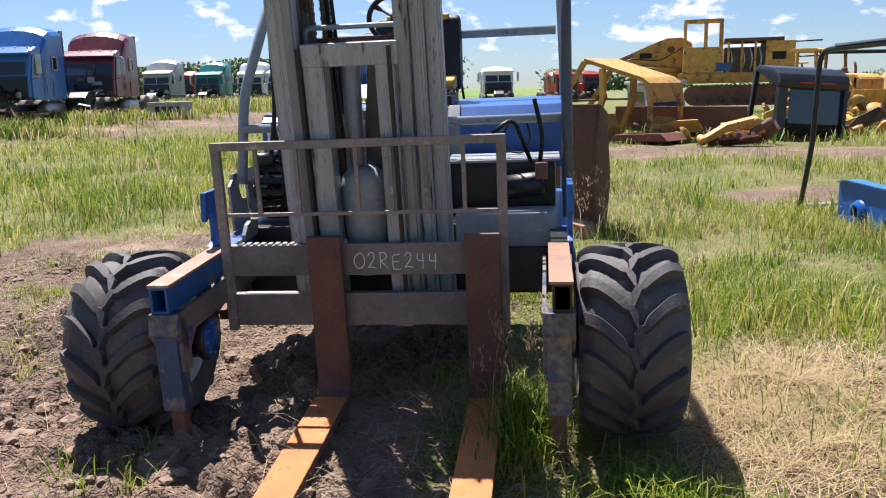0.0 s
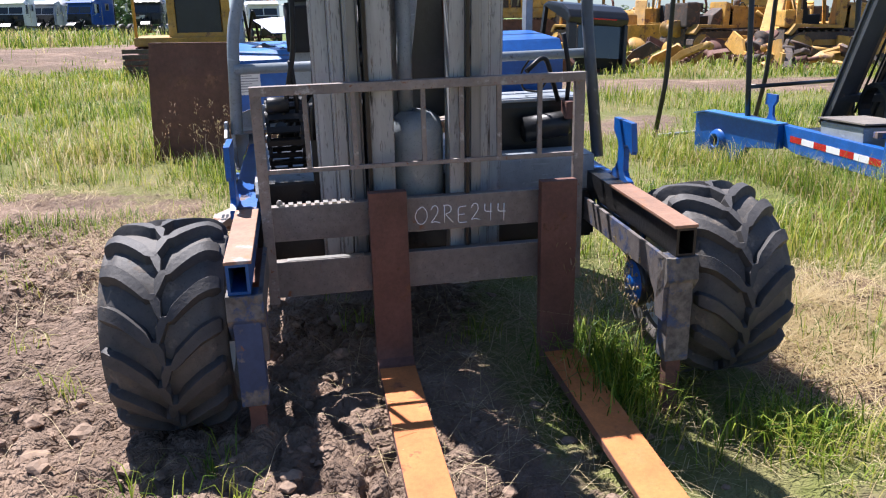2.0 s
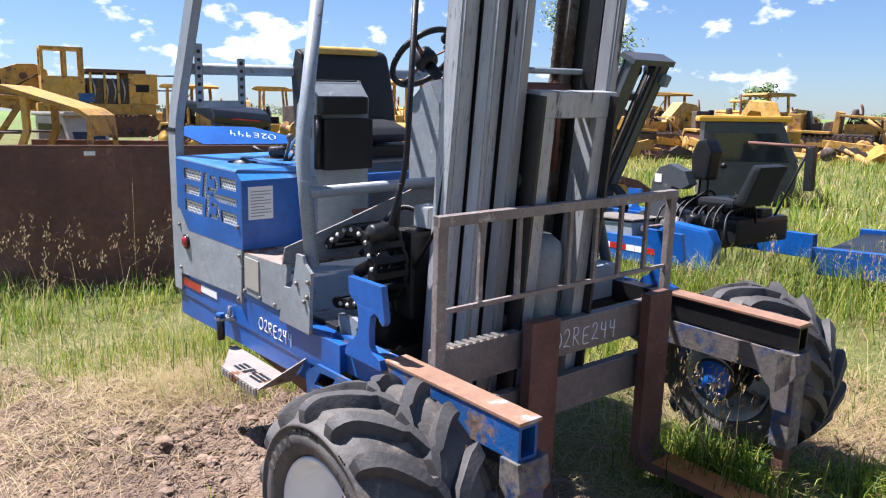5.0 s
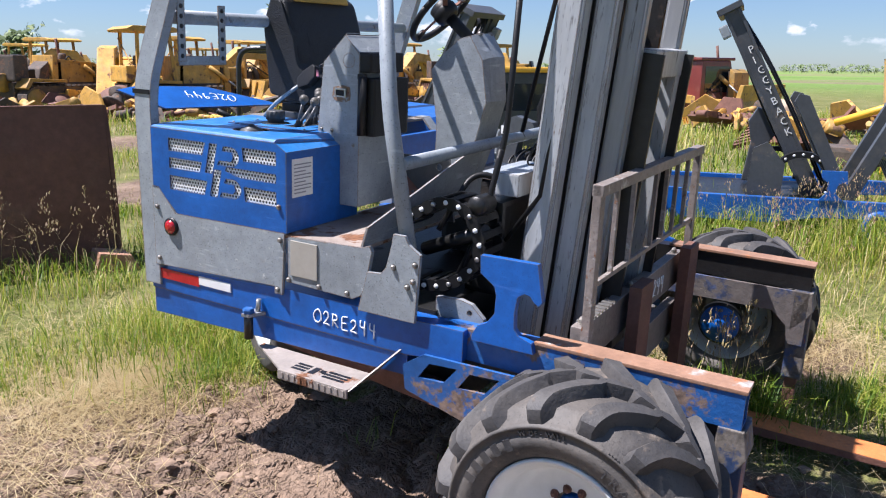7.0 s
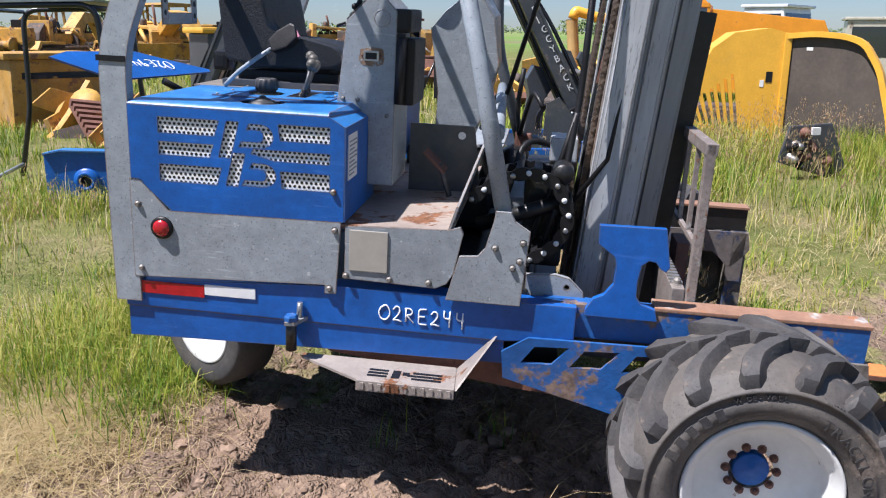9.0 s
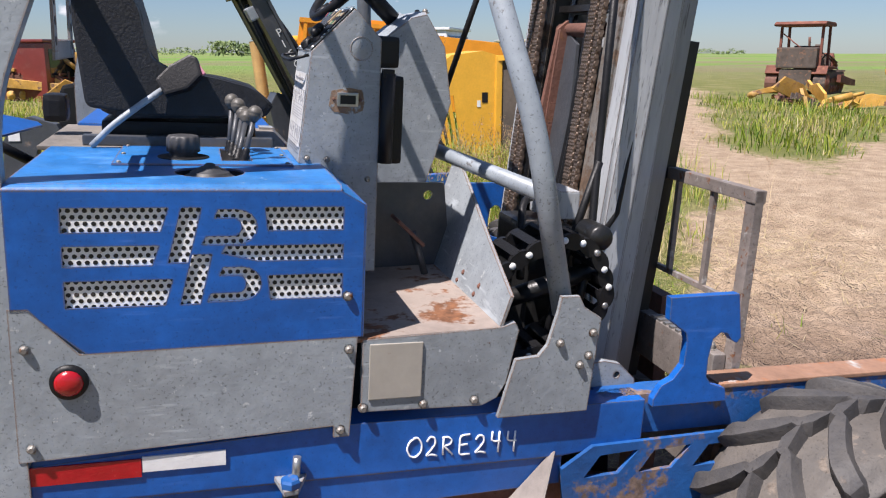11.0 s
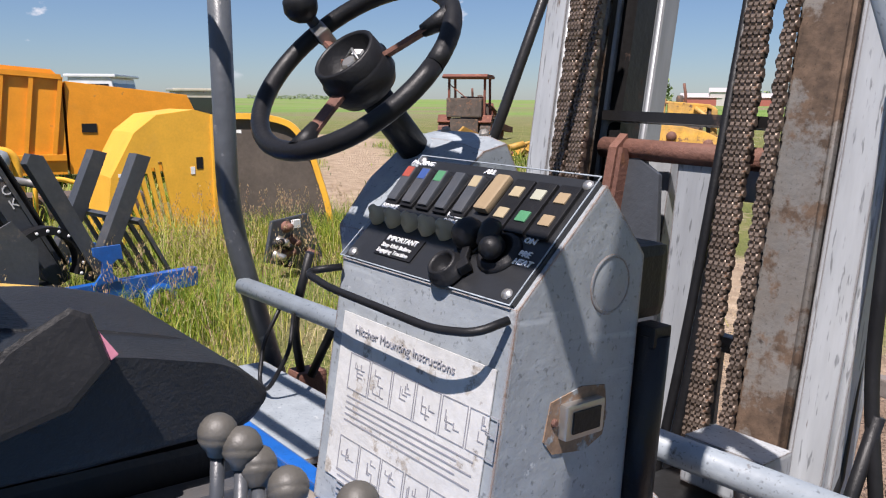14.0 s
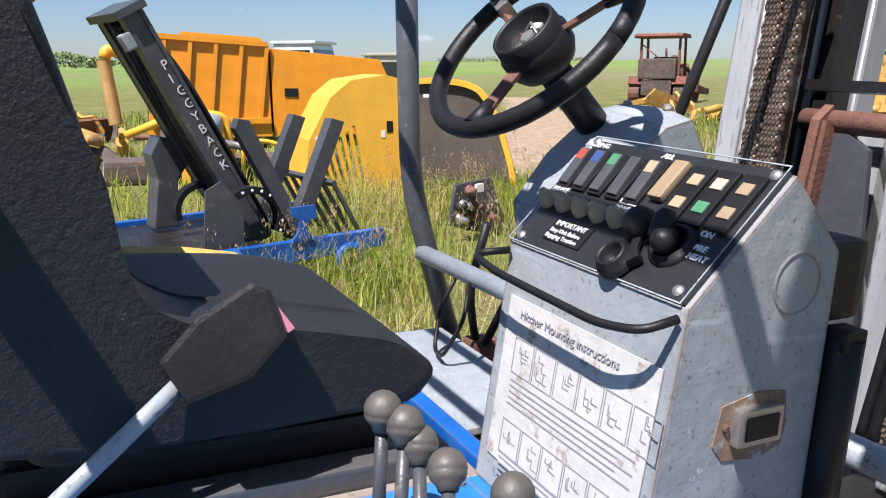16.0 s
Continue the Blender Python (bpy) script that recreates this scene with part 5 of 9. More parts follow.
sheet = part("instruction_sheet", box(B(), -0.112, 0.112, -0.085, 0.085, 0, 0.0012, 0, Matrix.Translation(on_front(-0.289, 1.356)) @ FT), material("worn_paper", (0.50, 0.50, 0.485), 0.7, vary=0.1, scale=12, wear=(0.36, 0.33, 0.29), amount=0.22, wear_scale=26, dust=0.35, dust_colour=(0.45, 0.44, 0.42)), con, "torn white instruction sheet with line drawings")
words("Hitcher Mounting Instructions", 0.0125, on_front(-0.20, 1.423) + FN * 0.0016, FT, PAPER_INK, sheet)
for r_ in range(2):
    for k in range(6):
        x, z = -0.198 - k * 0.036, 1.402 - r_ * 0.085
        m_ = Matrix.Translation(on_front(x, z) + FN * 0.0014) @ FT
        bm = B()
        for a_ in ((0, 0.034, 0.0, 0.001), (0, 0.034, -0.036, -0.035), (0, 0.001, -0.036, 0.0), (0.033, 0.034, -0.036, 0.0)):
            box(bm, a_[0], a_[1], a_[2], a_[3], 0, 0.0004, 0, m_)
        rr_ = random.Random(k + 9 * r_)
        for _ in range(4):
            x0, y0 = rr_.uniform(0.005, 0.022), rr_.uniform(-0.03, -0.008)
            box(bm, x0, x0 + rr_.uniform(0.003, 0.012), y0, y0 + 0.001, 0, 0.0004, 0, m_)
            box(bm, x0, x0 + 0.001, y0, y0 + rr_.uniform(0.004, 0.012), 0, 0.0004, 0, m_)
        part("drawing", bm, PAPER_INK, sheet)
    for k in range(5):
        part("print_line", box(B(), 0, 0.19 - 0.02 * (k % 2), 0, 0.0016, 0, 0.0004, 0, Matrix.Translation(on_front(-0.20, 1.358 - r_ * 0.076 - k * 0.006) + FN * 0.0014) @ FT), PAPER_INK, sheet)
# side fittings
part("meter_plate", prism(B(), [(1.612, 1.380), (1.618, 1.410), (1.650, 1.414), (1.690, 1.406), (1.696, 1.372), (1.684, 1.358), (1.640, 1.352), (1.616, 1.362)], "x", -0.4142, -0.4128), material("rust_bled_steel", (0.20, 0.13, 0.085), 0.8, vary=0.35, scale=18, wear=(0.26, 0.28, 0.29), amount=0.35, wear_scale=30), con, "rusty backing plate")
meter = part("hour_meter", box(B(), -0.424, -0.413, 1.628, 1.678, 1.371, 1.403, 0.003), STEEL, con, "small chromed hour meter")
part("meter_glass", box(B(), -0.4255, -0.424, 1.635, 1.671, 1.377, 1.397), BLACK, meter)
for y in (1.622, 1.684):
    bolt((-0.413, y, 1.387), (-1, 0, 0), meter, 0.004, 0.004, RUST_DARK)
part("knockout_disc", lathe(B(), [(0.0, 0.0012), (0.0235, 0.0012), (0.025, 0.0006), (0.0255, 0.002), (0.0275, 0.0)], (-0.413, 1.622, 1.503), (-1, 0, 0), 32), GREY, con)
case = part("document_case", box(B(), -0.405, -0.175, 1.515, 1.573, 1.235, 1.445, 0.012), BLACK, con, "black plastic document case")
part("case_spine", tube(B(), [(-0.417, 1.560, 1.24), (-0.417, 1.557, 1.45)], 0.017, 14), BLACK, case)
part("case_latch", box(B(), -0.43, -0.405, 1.545, 1.572, 1.44, 1.46, 0.003), BLACK, case)
part("upper_case", box(B(), -0.41, -0.19, 1.53, 1.59, 1.462, 1.535, 0.012), BLACK, con)
for y, z in ((1.745, 1.248), (1.698, 1.246), (1.60, 1.20)):
    bolt((-0.413, y, z), (-1, 0, 0), con, 0.006, 0.006)
pedal = part("pedal", box(B(), -0.30, -0.21, 1.40, 1.50, 1.03, 1.04, 0.004, Matrix.Translation((-0.25, 1.45, 1.04)) @ Matrix.Rotation(0.75, 4, "X") @ Matrix.Translation((0.25, -1.45, -1.04))), RUST_DARK, fork, "rusty brown treadle pedal")
part("pedal_arm", tube(B(), [(-0.255, 1.44, 1.03), (-0.255, 1.40, 0.915)], 0.010, 8), DARKGREY, pedal)
part("pedal_box", frame_prism(B(), [(1.30, 0.91), (1.33, 1.15), (1.56, 1.15), (1.56, 0.91)], [[(1.375 + 0.014 * math.cos(k * 0.524), 1.115 + 0.014 * math.sin(k * 0.524)) for k in range(12)]], "x", -0.165, -0.155), DARKGREY, fork, "dark grey floor riser with a round hole")

# seat: worn cushion and backrest
SX0, SX1 = -0.125, 0.365


def padded(profile, x0, x1, bulge, rnd=0.035):
    """An upholstered shape: the outline swept across with rounded, slightly sunken sides."""
    bm = B()
    n = 21
    cy, cz = sum(p[0] for p in profile) / len(profile), sum(p[1] for p in profile) / len(profile)
    pts = [Vector((0, *p)) for p in profile]
    closed = round_path([pts[-1].lerp(pts[0], 0.5)] + pts + [pts[-1].lerp(pts[0], 0.5)], rnd, 4)[:-1]
    rings = []
    for i in range(n):
        t = i / (n - 1)
        e = abs(t - 0.5) * 2
        f = 1 - bulge * max(0, (e - 0.7) / 0.3) ** 2
        x = x0 + (x1 - x0) * (0.5 - 0.5 * math.cos(math.pi * t)) 
        rings.append([bm.verts.new((x, cy + (p.y - cy) * f, cz + (p.z - cz) * f)) for p in closed])
    k = len(closed)
    for a, b in zip(rings, rings[1:]):
        for i in range(k):
            bm.faces.new((a[i], a[(i + 1) % k], b[(i + 1) % k], b[i])).smooth = True
    bm.faces.new(rings[0][::-1]), bm.faces.new(rings[-1])
    bmesh.ops.recalc_face_normals(bm, faces=bm.faces[:])
    return bm


DECK_DUST = material("dusty_deck_steel", (0.16, 0.145, 0.13), 0.65, vary=0.3, wear=RUST, amount=0.06, wear_scale=9, dust=0.7, dust_colour=(0.30, 0.255, 0.21), bump=0.2, specks=0.4)
part("seat_deck", box(B(), -0.164, 0.36, 1.76, 2.36, TOPZ - 0.010, TOPZ + 0.0005, 0.002), DECK_DUST, fork, "dusty steel deck under the seat")
seat = part("seat_cushion", padded([(1.792, 1.345), (1.815, 1.312), (2.20, 1.30), (2.19, 1.415), (2.05, 1.414), (1.92, 1.404), (1.835, 1.382)], SX0, 0.235, 0.16), VINYL, fork, "black vinyl seat cushion with torn edge")
back = part("seat_back", padded([(2.085, 1.38), (2.105, 1.50), (2.145, 1.645), (2.175, 1.735), (2.235, 1.745), (2.275, 1.62), (2.255, 1.42), (2.22, 1.31), (2.15, 1.31)], SX0, SX1, 0.14, 0.05), VINYL, fork, "black vinyl backrest torn open at the top")
part("torn_foam", padded([(2.150, 1.715), (2.165, 1.75), (2.23, 1.757), (2.25, 1.72)], -0.07, 0.30, 0.4, 0.012), FOAM, back, "yellow foam showing")
part("torn_foam", padded([(1.885, 1.345), (1.90, 1.378), (1.98, 1.392), (2.07, 1.398), (2.09, 1.33), (1.95, 1.32)], 0.19, 0.345, 0.2, 0.01), FOAM, seat, "yellow foam showing")
part("seat_bolster", padded([(2.183, 1.715), (2.155, 1.640), (2.122, 1.572), (2.110, 1.50), (2.095, 1.450), (2.05, 1.424), (1.94, 1.408), (1.84, 1.385), (1.80, 1.345), (1.85, 1.318), (2.10, 1.312), (2.25, 1.33), (2.28, 1.62), (2.235, 1.74)], SX0 - 0.012, -0.03, 0.05, 0.02), VINYL, back, "one-piece side of the black vinyl seat")
part("seam", tube(B(), [(SX0 + 0.006, 1.83, 1.318), (SX0 - 0.004, 2.0, 1.315), (SX0 + 0.006, 2.16, 1.318)], 0.004, 6), BLACK, seat)
part("seat_base", box(B(), SX0 + 0.03, SX1 - 0.03, 1.84, 2.22, TOPZ - 0.006, 1.295, 0.01), BLACK, fork)
part("seat_rail", box(B(), SX0 - 0.02, SX0 + 0.02, 1.80, 2.26, TOPZ + 0.001, 1.262, 0.003), DARKGREY, fork)
strap = part("belt_strap", tube(B(), [(-0.185, 2.235, 1.240), (-0.182, 2.190, 1.288), (-0.172, 2.130, 1.335), (-0.150, 2.067, 1.380)], 0.008, 12, bend=0.06), GREY_TUBE, fork, "grey plastic-sleeved seat belt stalk")
bd = (Vector((-0.148, 1.985, 1.435)) - Vector((-0.150, 2.067, 1.380))).normalized()
bs = bd.cross(Vector((-0.8, -0.25, 0.55))).normalized()
bk = Matrix.Translation((-0.150, 2.026, 1.409)) @ Matrix((bs, bd, bs.cross(bd))).transposed().to_4x4()
part("belt_buckle", prism(B(), [(-0.026, -0.052), (-0.037, -0.005), (-0.034, 0.052), (-0.018, 0.062), (0.026, 0.048), (0.036, 0.0), (0.020, -0.055)], "z", -0.016, 0.016, 0.006, bk), BLACK, strap, "black buckle housing")
part("buckle_slot", box(B(), -0.012, 0.024, 0.050, 0.058, -0.005, 0.005, 0.001, bk), material("pink_release", (0.42, 0.16, 0.22), 0.5), strap)
part("stalk_end", tube(B(), [(-0.150, 2.068, 1.379), (-0.150, 2.058, 1.386)], 0.012, square=(0.005, 0.013)), RUST_DARK, strap)

# steering wheel, column and cowl
SW, SN = Vector((0.118, 1.551, 1.703)), Vector((-0.082, 0.744, 0.663)).normalized()
q = SN.to_track_quat("Z", "Y").to_matrix()
wm = Matrix.Translation(SW) @ q.to_4x4()
bm = B()
tube(bm, [wm @ Vector((0.159 * math.cos(2 * math.pi * k / 48), 0.159 * math.sin(2 * math.pi * k / 48), 0)) for k in range(49)], 0.0135, 12)
wheel_ = part("steering_wheel", bm, BLACK, fork, "black steering wheel with spinner knob and open hub")
WX, WY = wm.to_3x3() @ Vector((1, 0, 0)), wm.to_3x3() @ Vector((0, 1, 0))


def toward(v):
    """Direction in the wheel's plane that points most nearly along v."""
    v = Vector(v)
    return (WX * v.dot(WX) + WY * v.dot(WY)).normalized()


for v in ((-0.082, -0.053, 0.05), (-0.026, 0.084, -0.097), (0.12, -0.027, 0.046)):
    u = toward(v)
    part("spoke", tube(B(), [SW + u * 0.035 - SN * 0.010, SW + u * 0.152], 0.007, square=(0.010, 0.003)), RUST_DARK, wheel_, "brown steel spoke")
    part("spoke_foot", tube(B(), [SW + u * 0.112 - SN * 0.002, SW + u * 0.157], 0.009, 10, 0.016), BLACK, wheel_)
part("hub", lathe(B(), [(0.0, -0.012), (0.038, -0.012), (0.041, 0.020), (0.044, 0.024), (0.048, 0.022), (0.050, 0.0), (0.0505, -0.002), (0.053, -0.005), (0.052, -0.03), (0.044, -0.045), (0.026, -0.05), (0, -0.05)], SW, SN, 32), BLACK, wheel_)
part("hub_nut", lathe(B(), [(0, 0.010), (0.011, 0.010), (0.013, 0.007), (0.013, -0.012), (0, -0.012)], SW, SN, 6, True), STEEL, wheel_)
part("horn_spring", tube(B(), [SW + WX * -0.022, SW + WY * 0.016 + SN * 0.016, SW + WX * 0.022 + SN * 0.006], 0.0025, 6), STEEL, wheel_)
part("horn_contact", box(B(), -0.012, 0.006, -0.005, 0.005, -0.004, 0.006, 0.001, Matrix.Translation(SW + WY * 0.022) @ q.to_4x4()), WHITE, wheel_)
ku = toward((0.121, 0.001, 0.075))
kp = SW + ku * 0.150 + SN * 0.042
part("spinner_clamp", box(B(), -0.03, 0.012, -0.011, 0.011, -0.010, 0.018, 0.003, Matrix.Translation(SW + ku * 0.140) @ Matrix((ku, SN.cross(ku), SN)).transposed().to_4x4()), STEEL, wheel_)
part("spinner_post", tube(B(), [SW + ku * 0.150, kp], 0.009, 12), BLACK_PAINT, wheel_)
part("spinner_knob", lathe(B(), [(0, 0.026), (0.009, 0.0255), (0.010, 0.0235), (0.012, 0.0245), (0.020, 0.018), (0.0265, 0.005), (0.026, -0.006), (0.020, -0.017), (0.012, -0.024), (0, -0.024)], kp + SN * 0.012, SN, 24), BLACK, wheel_)
CA = -SN
part("steering_column", tube(B(), [SW - SN * 0.04, SW + CA * 0.19], 0.024, 18), BLACK, fork)
part("column_collar", tube(B(), [SW + CA * 0.17, SW + CA * 0.235], 0.030, 18), GREY_TUBE, fork)
bm = B()
ring = [(1.525, 1.47), (1.475, 1.545), (1.40, 1.606), (1.344, 1.618), (1.286, 1.53), (1.272, 1.36), (1.31, 1.21), (1.36, 1.06), (1.37, 0.91), (1.50, 0.91), (1.49, 1.25)]
rows_ = []
for x, dy, dz in ((0.0, 0.012, -0.012), (0.045, 0.004, -0.004), (0.09, 0.0, 0.0), (0.167, 0.0, 0.0), (0.177, 0.01, -0.008)):
    rows_.append([bm.verts.new((x, y + (dy if y < 1.4 and z > 1.5 else 0), z + (dz if z > 1.5 else 0))) for y, z in ring])
for r0, r1 in zip(rows_, rows_[1:]):
    for k in range(len(ring)):
        bm.faces.new((r0[k], r0[(k + 1) % len(ring)], r1[(k + 1) % len(ring)], r1[k]))
bm.faces.new(rows_[0]), bm.faces.new(rows_[-1][::-1])
bmesh.ops.recalc_face_normals(bm, faces=bm.faces[:])
cowl = part("steering_cowl", bm, GREY, fork, "grey folded steering cowl")
for x in (0.06, 0.15):
    bolt((x, 1.345, 1.612), (0, 0.3, 0.94), cowl, 0.008, 0.012)

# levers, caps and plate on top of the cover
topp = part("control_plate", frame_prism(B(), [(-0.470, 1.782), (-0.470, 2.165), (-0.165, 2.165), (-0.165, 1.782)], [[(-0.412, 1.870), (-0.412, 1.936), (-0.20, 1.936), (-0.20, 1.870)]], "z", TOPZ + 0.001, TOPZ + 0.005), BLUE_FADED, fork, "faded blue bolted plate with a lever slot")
# flat black sheet stands for the slot's shaded hole and its boots
part("lever_gaiter", prism(B(), [(-0.410, 1.872), (-0.410, 1.934), (-0.202, 1.934), (-0.202, 1.872)], "z", TOPZ + 0.0012, TOPZ + 0.0022), GREASE_SHADE, topp, "black sheet for the shaded hole and rubber boots in the slot")
for x in (-0.455, -0.32, -0.18):
    for y in (1.794, 2.152):
        bolt((x, y, TOPZ + 0.005), (0, 0, 1), topp, 0.005, 0.004)
KNOB = material("grey_knob", (0.08, 0.074, 0.064), 0.5, vary=0.2, dust=0.2, dust_colour=(0.13, 0.12, 0.10))
for x, y, z, bx, by in ((-0.230, 1.906, 1.363, -0.245, 1.915), (-0.247, 1.892, 1.354, -0.285, 1.912), (-0.254, 1.881, 1.337, -0.320, 1.905), (-0.296, 1.874, 1.332, -0.372, 1.902), (-0.377, 1.860, 1.347, -0.390, 1.888)):
    at, foot_ = Vector((x, y, z)), Vector((bx, by, TOPZ - 0.005))
    ax_ = (at - foot_).normalized()
    lv = part("control_lever", tube(B(), [foot_, at - ax_ * 0.012], 0.0062, 10), DARKGREY, fork, "control lever with round grey knob")
    part("knob", lathe(B(), [(0, 0.0175), (0.006, 0.0165), (0.0115, 0.0132), (0.0155, 0.008), (0.0174, 0.002), (0.0175, -0.002), (0.0165, -0.0035), (0.0172, -0.005), (0.0150, -0.010), (0.0105, -0.0145), (0.0085, -0.020), (0, -0.020)], at, ax_, 20), KNOB, lv)
    part("boot", lathe(B(), [(0.0068, 0.036), (0.0095, 0.030), (0.008, 0.024), (0.012, 0.016), (0.009, 0.010), (0.015, 0.0)], foot_, ax_, 14), BLACK, lv)


CAP = material("grey_black_plastic", (0.045, 0.045, 0.047), 0.5, vary=0.2, dust=0.3, dust_colour=(0.13, 0.125, 0.12), bump=0.1)


def filler(at, r, h, label, ribs, flat=False):
    bm = B()
    n = ribs * 6
    prof = [(0.92, 0.0), (1.0, 0.12), (1.0, 0.50), (0.92, 0.62), (0.80, 0.68), (0.79, 0.80), (0.74, 0.84), (0.52, 0.98), (0.50, 1.02), (0.24, 1.16), (0.20, 1.26), (0.12, 1.32), (0, 1.32)]
    if flat:
        prof = [(0.86, 0.0), (0.88, 0.18), (1.0, 0.22), (1.0, 0.72), (0.97, 0.90), (0.90, 0.985), (0.80, 1.0), (0, 1.0)]
    rings = []
    for pr, ph in prof[:-1]:
        rings.append([bm.verts.new((at[0] + r * pr * (1 + (0.05 * math.sin(ribs * 2 * math.pi * k / n) if 0.9 < pr else 0)) * math.cos(2 * math.pi * k / n), at[1] + r * pr * (1 + (0.05 * math.sin(ribs * 2 * math.pi * k / n) if 0.9 < pr else 0)) * math.sin(2 * math.pi * k / n), at[2] + h * ph)) for k in range(n)])
    for a, b in zip(rings, rings[1:]):
        for k in range(n):
            bm.faces.new((a[k], a[(k + 1) % n], b[(k + 1) % n], b[k])).smooth = True
    bm.faces.new(rings[-1])
    return part("filler_cap", bm, CAP, fork, label)


filler((-0.553, 1.965, 1.208), 0.051, 0.036, "black ribbed fuel filler cap", 10)
part("filler_well", lathe(B(), [(0.074, 0.0), (0.074, -0.05), (0, -0.05)], (-0.553, 1.965, TOPZ - 0.005), (0, 0, 1), 24), GREASE_SHADE, fork)
c2 = filler((-0.358, 2.020, TOPZ + 0.008), 0.036, 0.047, "grey-black ribbed breather cap", 12, True)
part("cap_base", lathe(B(), [(0, 0.003), (0.053, 0.003), (0.057, 0.002), (0.057, 0), (0, 0)], (-0.362, 2.020, TOPZ + 0.005), (0, 0, 1), 24), BLACK, c2)

# step with a cut monogram, pin bracket
step = part("step", prism(B(), [(-0.695, 1.79), (-0.72, 1.79), (-0.845, 1.585), (-0.85, 1.29), (-0.695, 1.30)], "z", 0.462, 0.470), material("worn_step_plate", (0.33, 0.29, 0.26), 0.55, 0.2, vary=0.25, wear=RUST, amount=0.25, wear_scale=8, dust=0.4, dust_colour=(0.4, 0.35, 0.3), bump=0.2), fork, "worn chequer-plate step with a cut monogram")
part("step_lip", box(B(), -0.855, -0.845, 1.29, 1.585, 0.438, 0.472, 0.003), step.data.materials[0], step)
for k in range(11):
    part("grip_tooth", box(B(), -0.858, -0.852, 1.30 + k * 0.026, 1.312 + k * 0.026, 0.444, 0.466), step.data.materials[0], step)
bm = B()
tri = [bm.verts.new(p) for p in ((-0.85, 1.29, 0.466), (-0.697, 1.30, 0.466), (-0.697, 1.185, 0.592), (-0.85, 1.284, 0.466), (-0.697, 1.294, 0.466), (-0.697, 1.179, 0.592))]
for f in ((0, 1, 2), (5, 4, 3), (0, 3, 4, 1), (1, 4, 5, 2), (2, 5, 3, 0)):
    bm.faces.new([tri[i] for i in f])
part("step_gusset", bm, step.data.materials[0], step)
# monogram slots: near-black bars on the plate for the shade within them
for y0, y1, x0, x1 in ((1.50, 1.56, -0.775, -0.763), (1.50, 1.56, -0.795, -0.783), (1.50, 1.56, -0.815, -0.803), (1.335, 1.425, -0.775, -0.763), (1.335, 1.44, -0.795, -0.783), (1.335, 1.425, -0.815, -0.803), (1.462, 1.486, -0.815, -0.763), (1.435, 1.455, -0.790, -0.770)):
    part("cut_slot", box(B(), x0, x1, y0, y1, 0.4705, 0.4715), GREASE_SHADE, step)
pin_b = part("pin_bracket", prism(B(), [(-0.70, 1.775), (-0.765, 1.80), (-0.77, 1.83), (-0.70, 1.845)], "z", 0.585, 0.597, 0.002), GREY, fork)
part("pin", tube(B(), [(-0.748, 1.815, 0.50), (-0.748, 1.815, 0.605)], 0.017, 14), GREASE_SHADE, pin_b)
part("pin_nut", lathe(B(), [(0, 0.018), (0.018, 0.018), (0.022, 0.012), (0.022, 0), (0, 0)], (-0.748, 1.815, 0.598), (0, 0, 1), 6, True), BLUE_WORN, pin_b)
part("latch", tube(B(), [(-0.715, 1.80, 0.598), (-0.712, 1.797, 0.645)], 0.009, 8), STEEL, pin_b)

# hand-painted numbers
painted("02RE244", 0.048, Matrix(((0, 0, -1, -0.702), (-1.03, 0, 0, 1.547), (-0.03, 1, 0, 0.612), (0, 0, 0, 1))), 0.0024, CHALK, fork, seed=3)
painted("02RE244", 0.068, Matrix(((1, 0, 0, 0.021), (0, 0, -1, 0.6135), (0, 1, 0, 0.632), (0, 0, 0, 1))), 0.0021, CHALK, fork, seed=5)

# loose blue lid behind the posts, written upside down
LA, LC, LE = Vector((-0.627, 2.62, 1.338)), Vector((0.04, 2.39, 1.272)), Vector((-0.195, 2.585, 1.350))
la = (LC - LA).normalized()
lz = la.cross(LE - LA).normalized()
lm = Matrix.Translation(LA) @ Matrix((la, lz.cross(la), lz)).transposed().to_4x4()
lid = part("loose_lid", prism(B(), [(0.0, 0.0), (0.10, 0.048), (0.42, 0.095), (0.52, 0.06), (0.71, 0.0), (0.70, -0.02), (0.50, -0.06), (0.16, -0.125)], "z", -0.003, 0.003, 0, lm), BLUE, fork, "blue sheet lid leaning behind the engine")
painted("02E944", 0.05, lm @ Matrix(((-1, 0, 0, 0.52), (0, -1, 0, 0.030), (0, 0, 1, 0.0036), (0, 0, 0, 1))), 0.0022, CHALK, lid, seed=8)
part("lid_stay", tube(B(), [lm @ Vector((0.40, -0.09, -0.01)), (-0.2, 2.36, 1.20)], 0.012, 8), BLACK, lid)
# perforated strips at the rear brace, band, marker lamp
for x, z0, z1 in ((-0.625, 1.47, 1.74), (-0.42, 1.46, 1.68)):
    st = part("perforated_strip", box(B(), x - 0.018, x + 0.018, 2.235, 2.24, z0, z1), GREY, fork, "perforated steel strip")
    # each hole's shade is a near-black disc on the solid strip
    for k in range(int((z1 - z0) / 0.036)):
        part("strip_hole", lathe(B(), [(0, 0.0006), (0.009, 0.0006), (0.009, 0)], (x, 2.235, z0 + 0.02 + k * 0.036), (0, -1, 0), 10), GREASE_SHADE, st)
part("perforated_strip", box(B(), -0.64, -0.40, 2.236, 2.241, 1.455, 1.49), GREY, fork)
part("post_band", tube(B(), [(-0.69, 2.372, 1.345), (-0.69, 2.372, 1.362)], 0.03, square=(0.023, 0.045)), BLACK, fork)
part("marker_lamp", box(B(), 0.06, 0.14, 2.32, 2.38, 1.27, 1.345, 0.018), BLACK, fork)
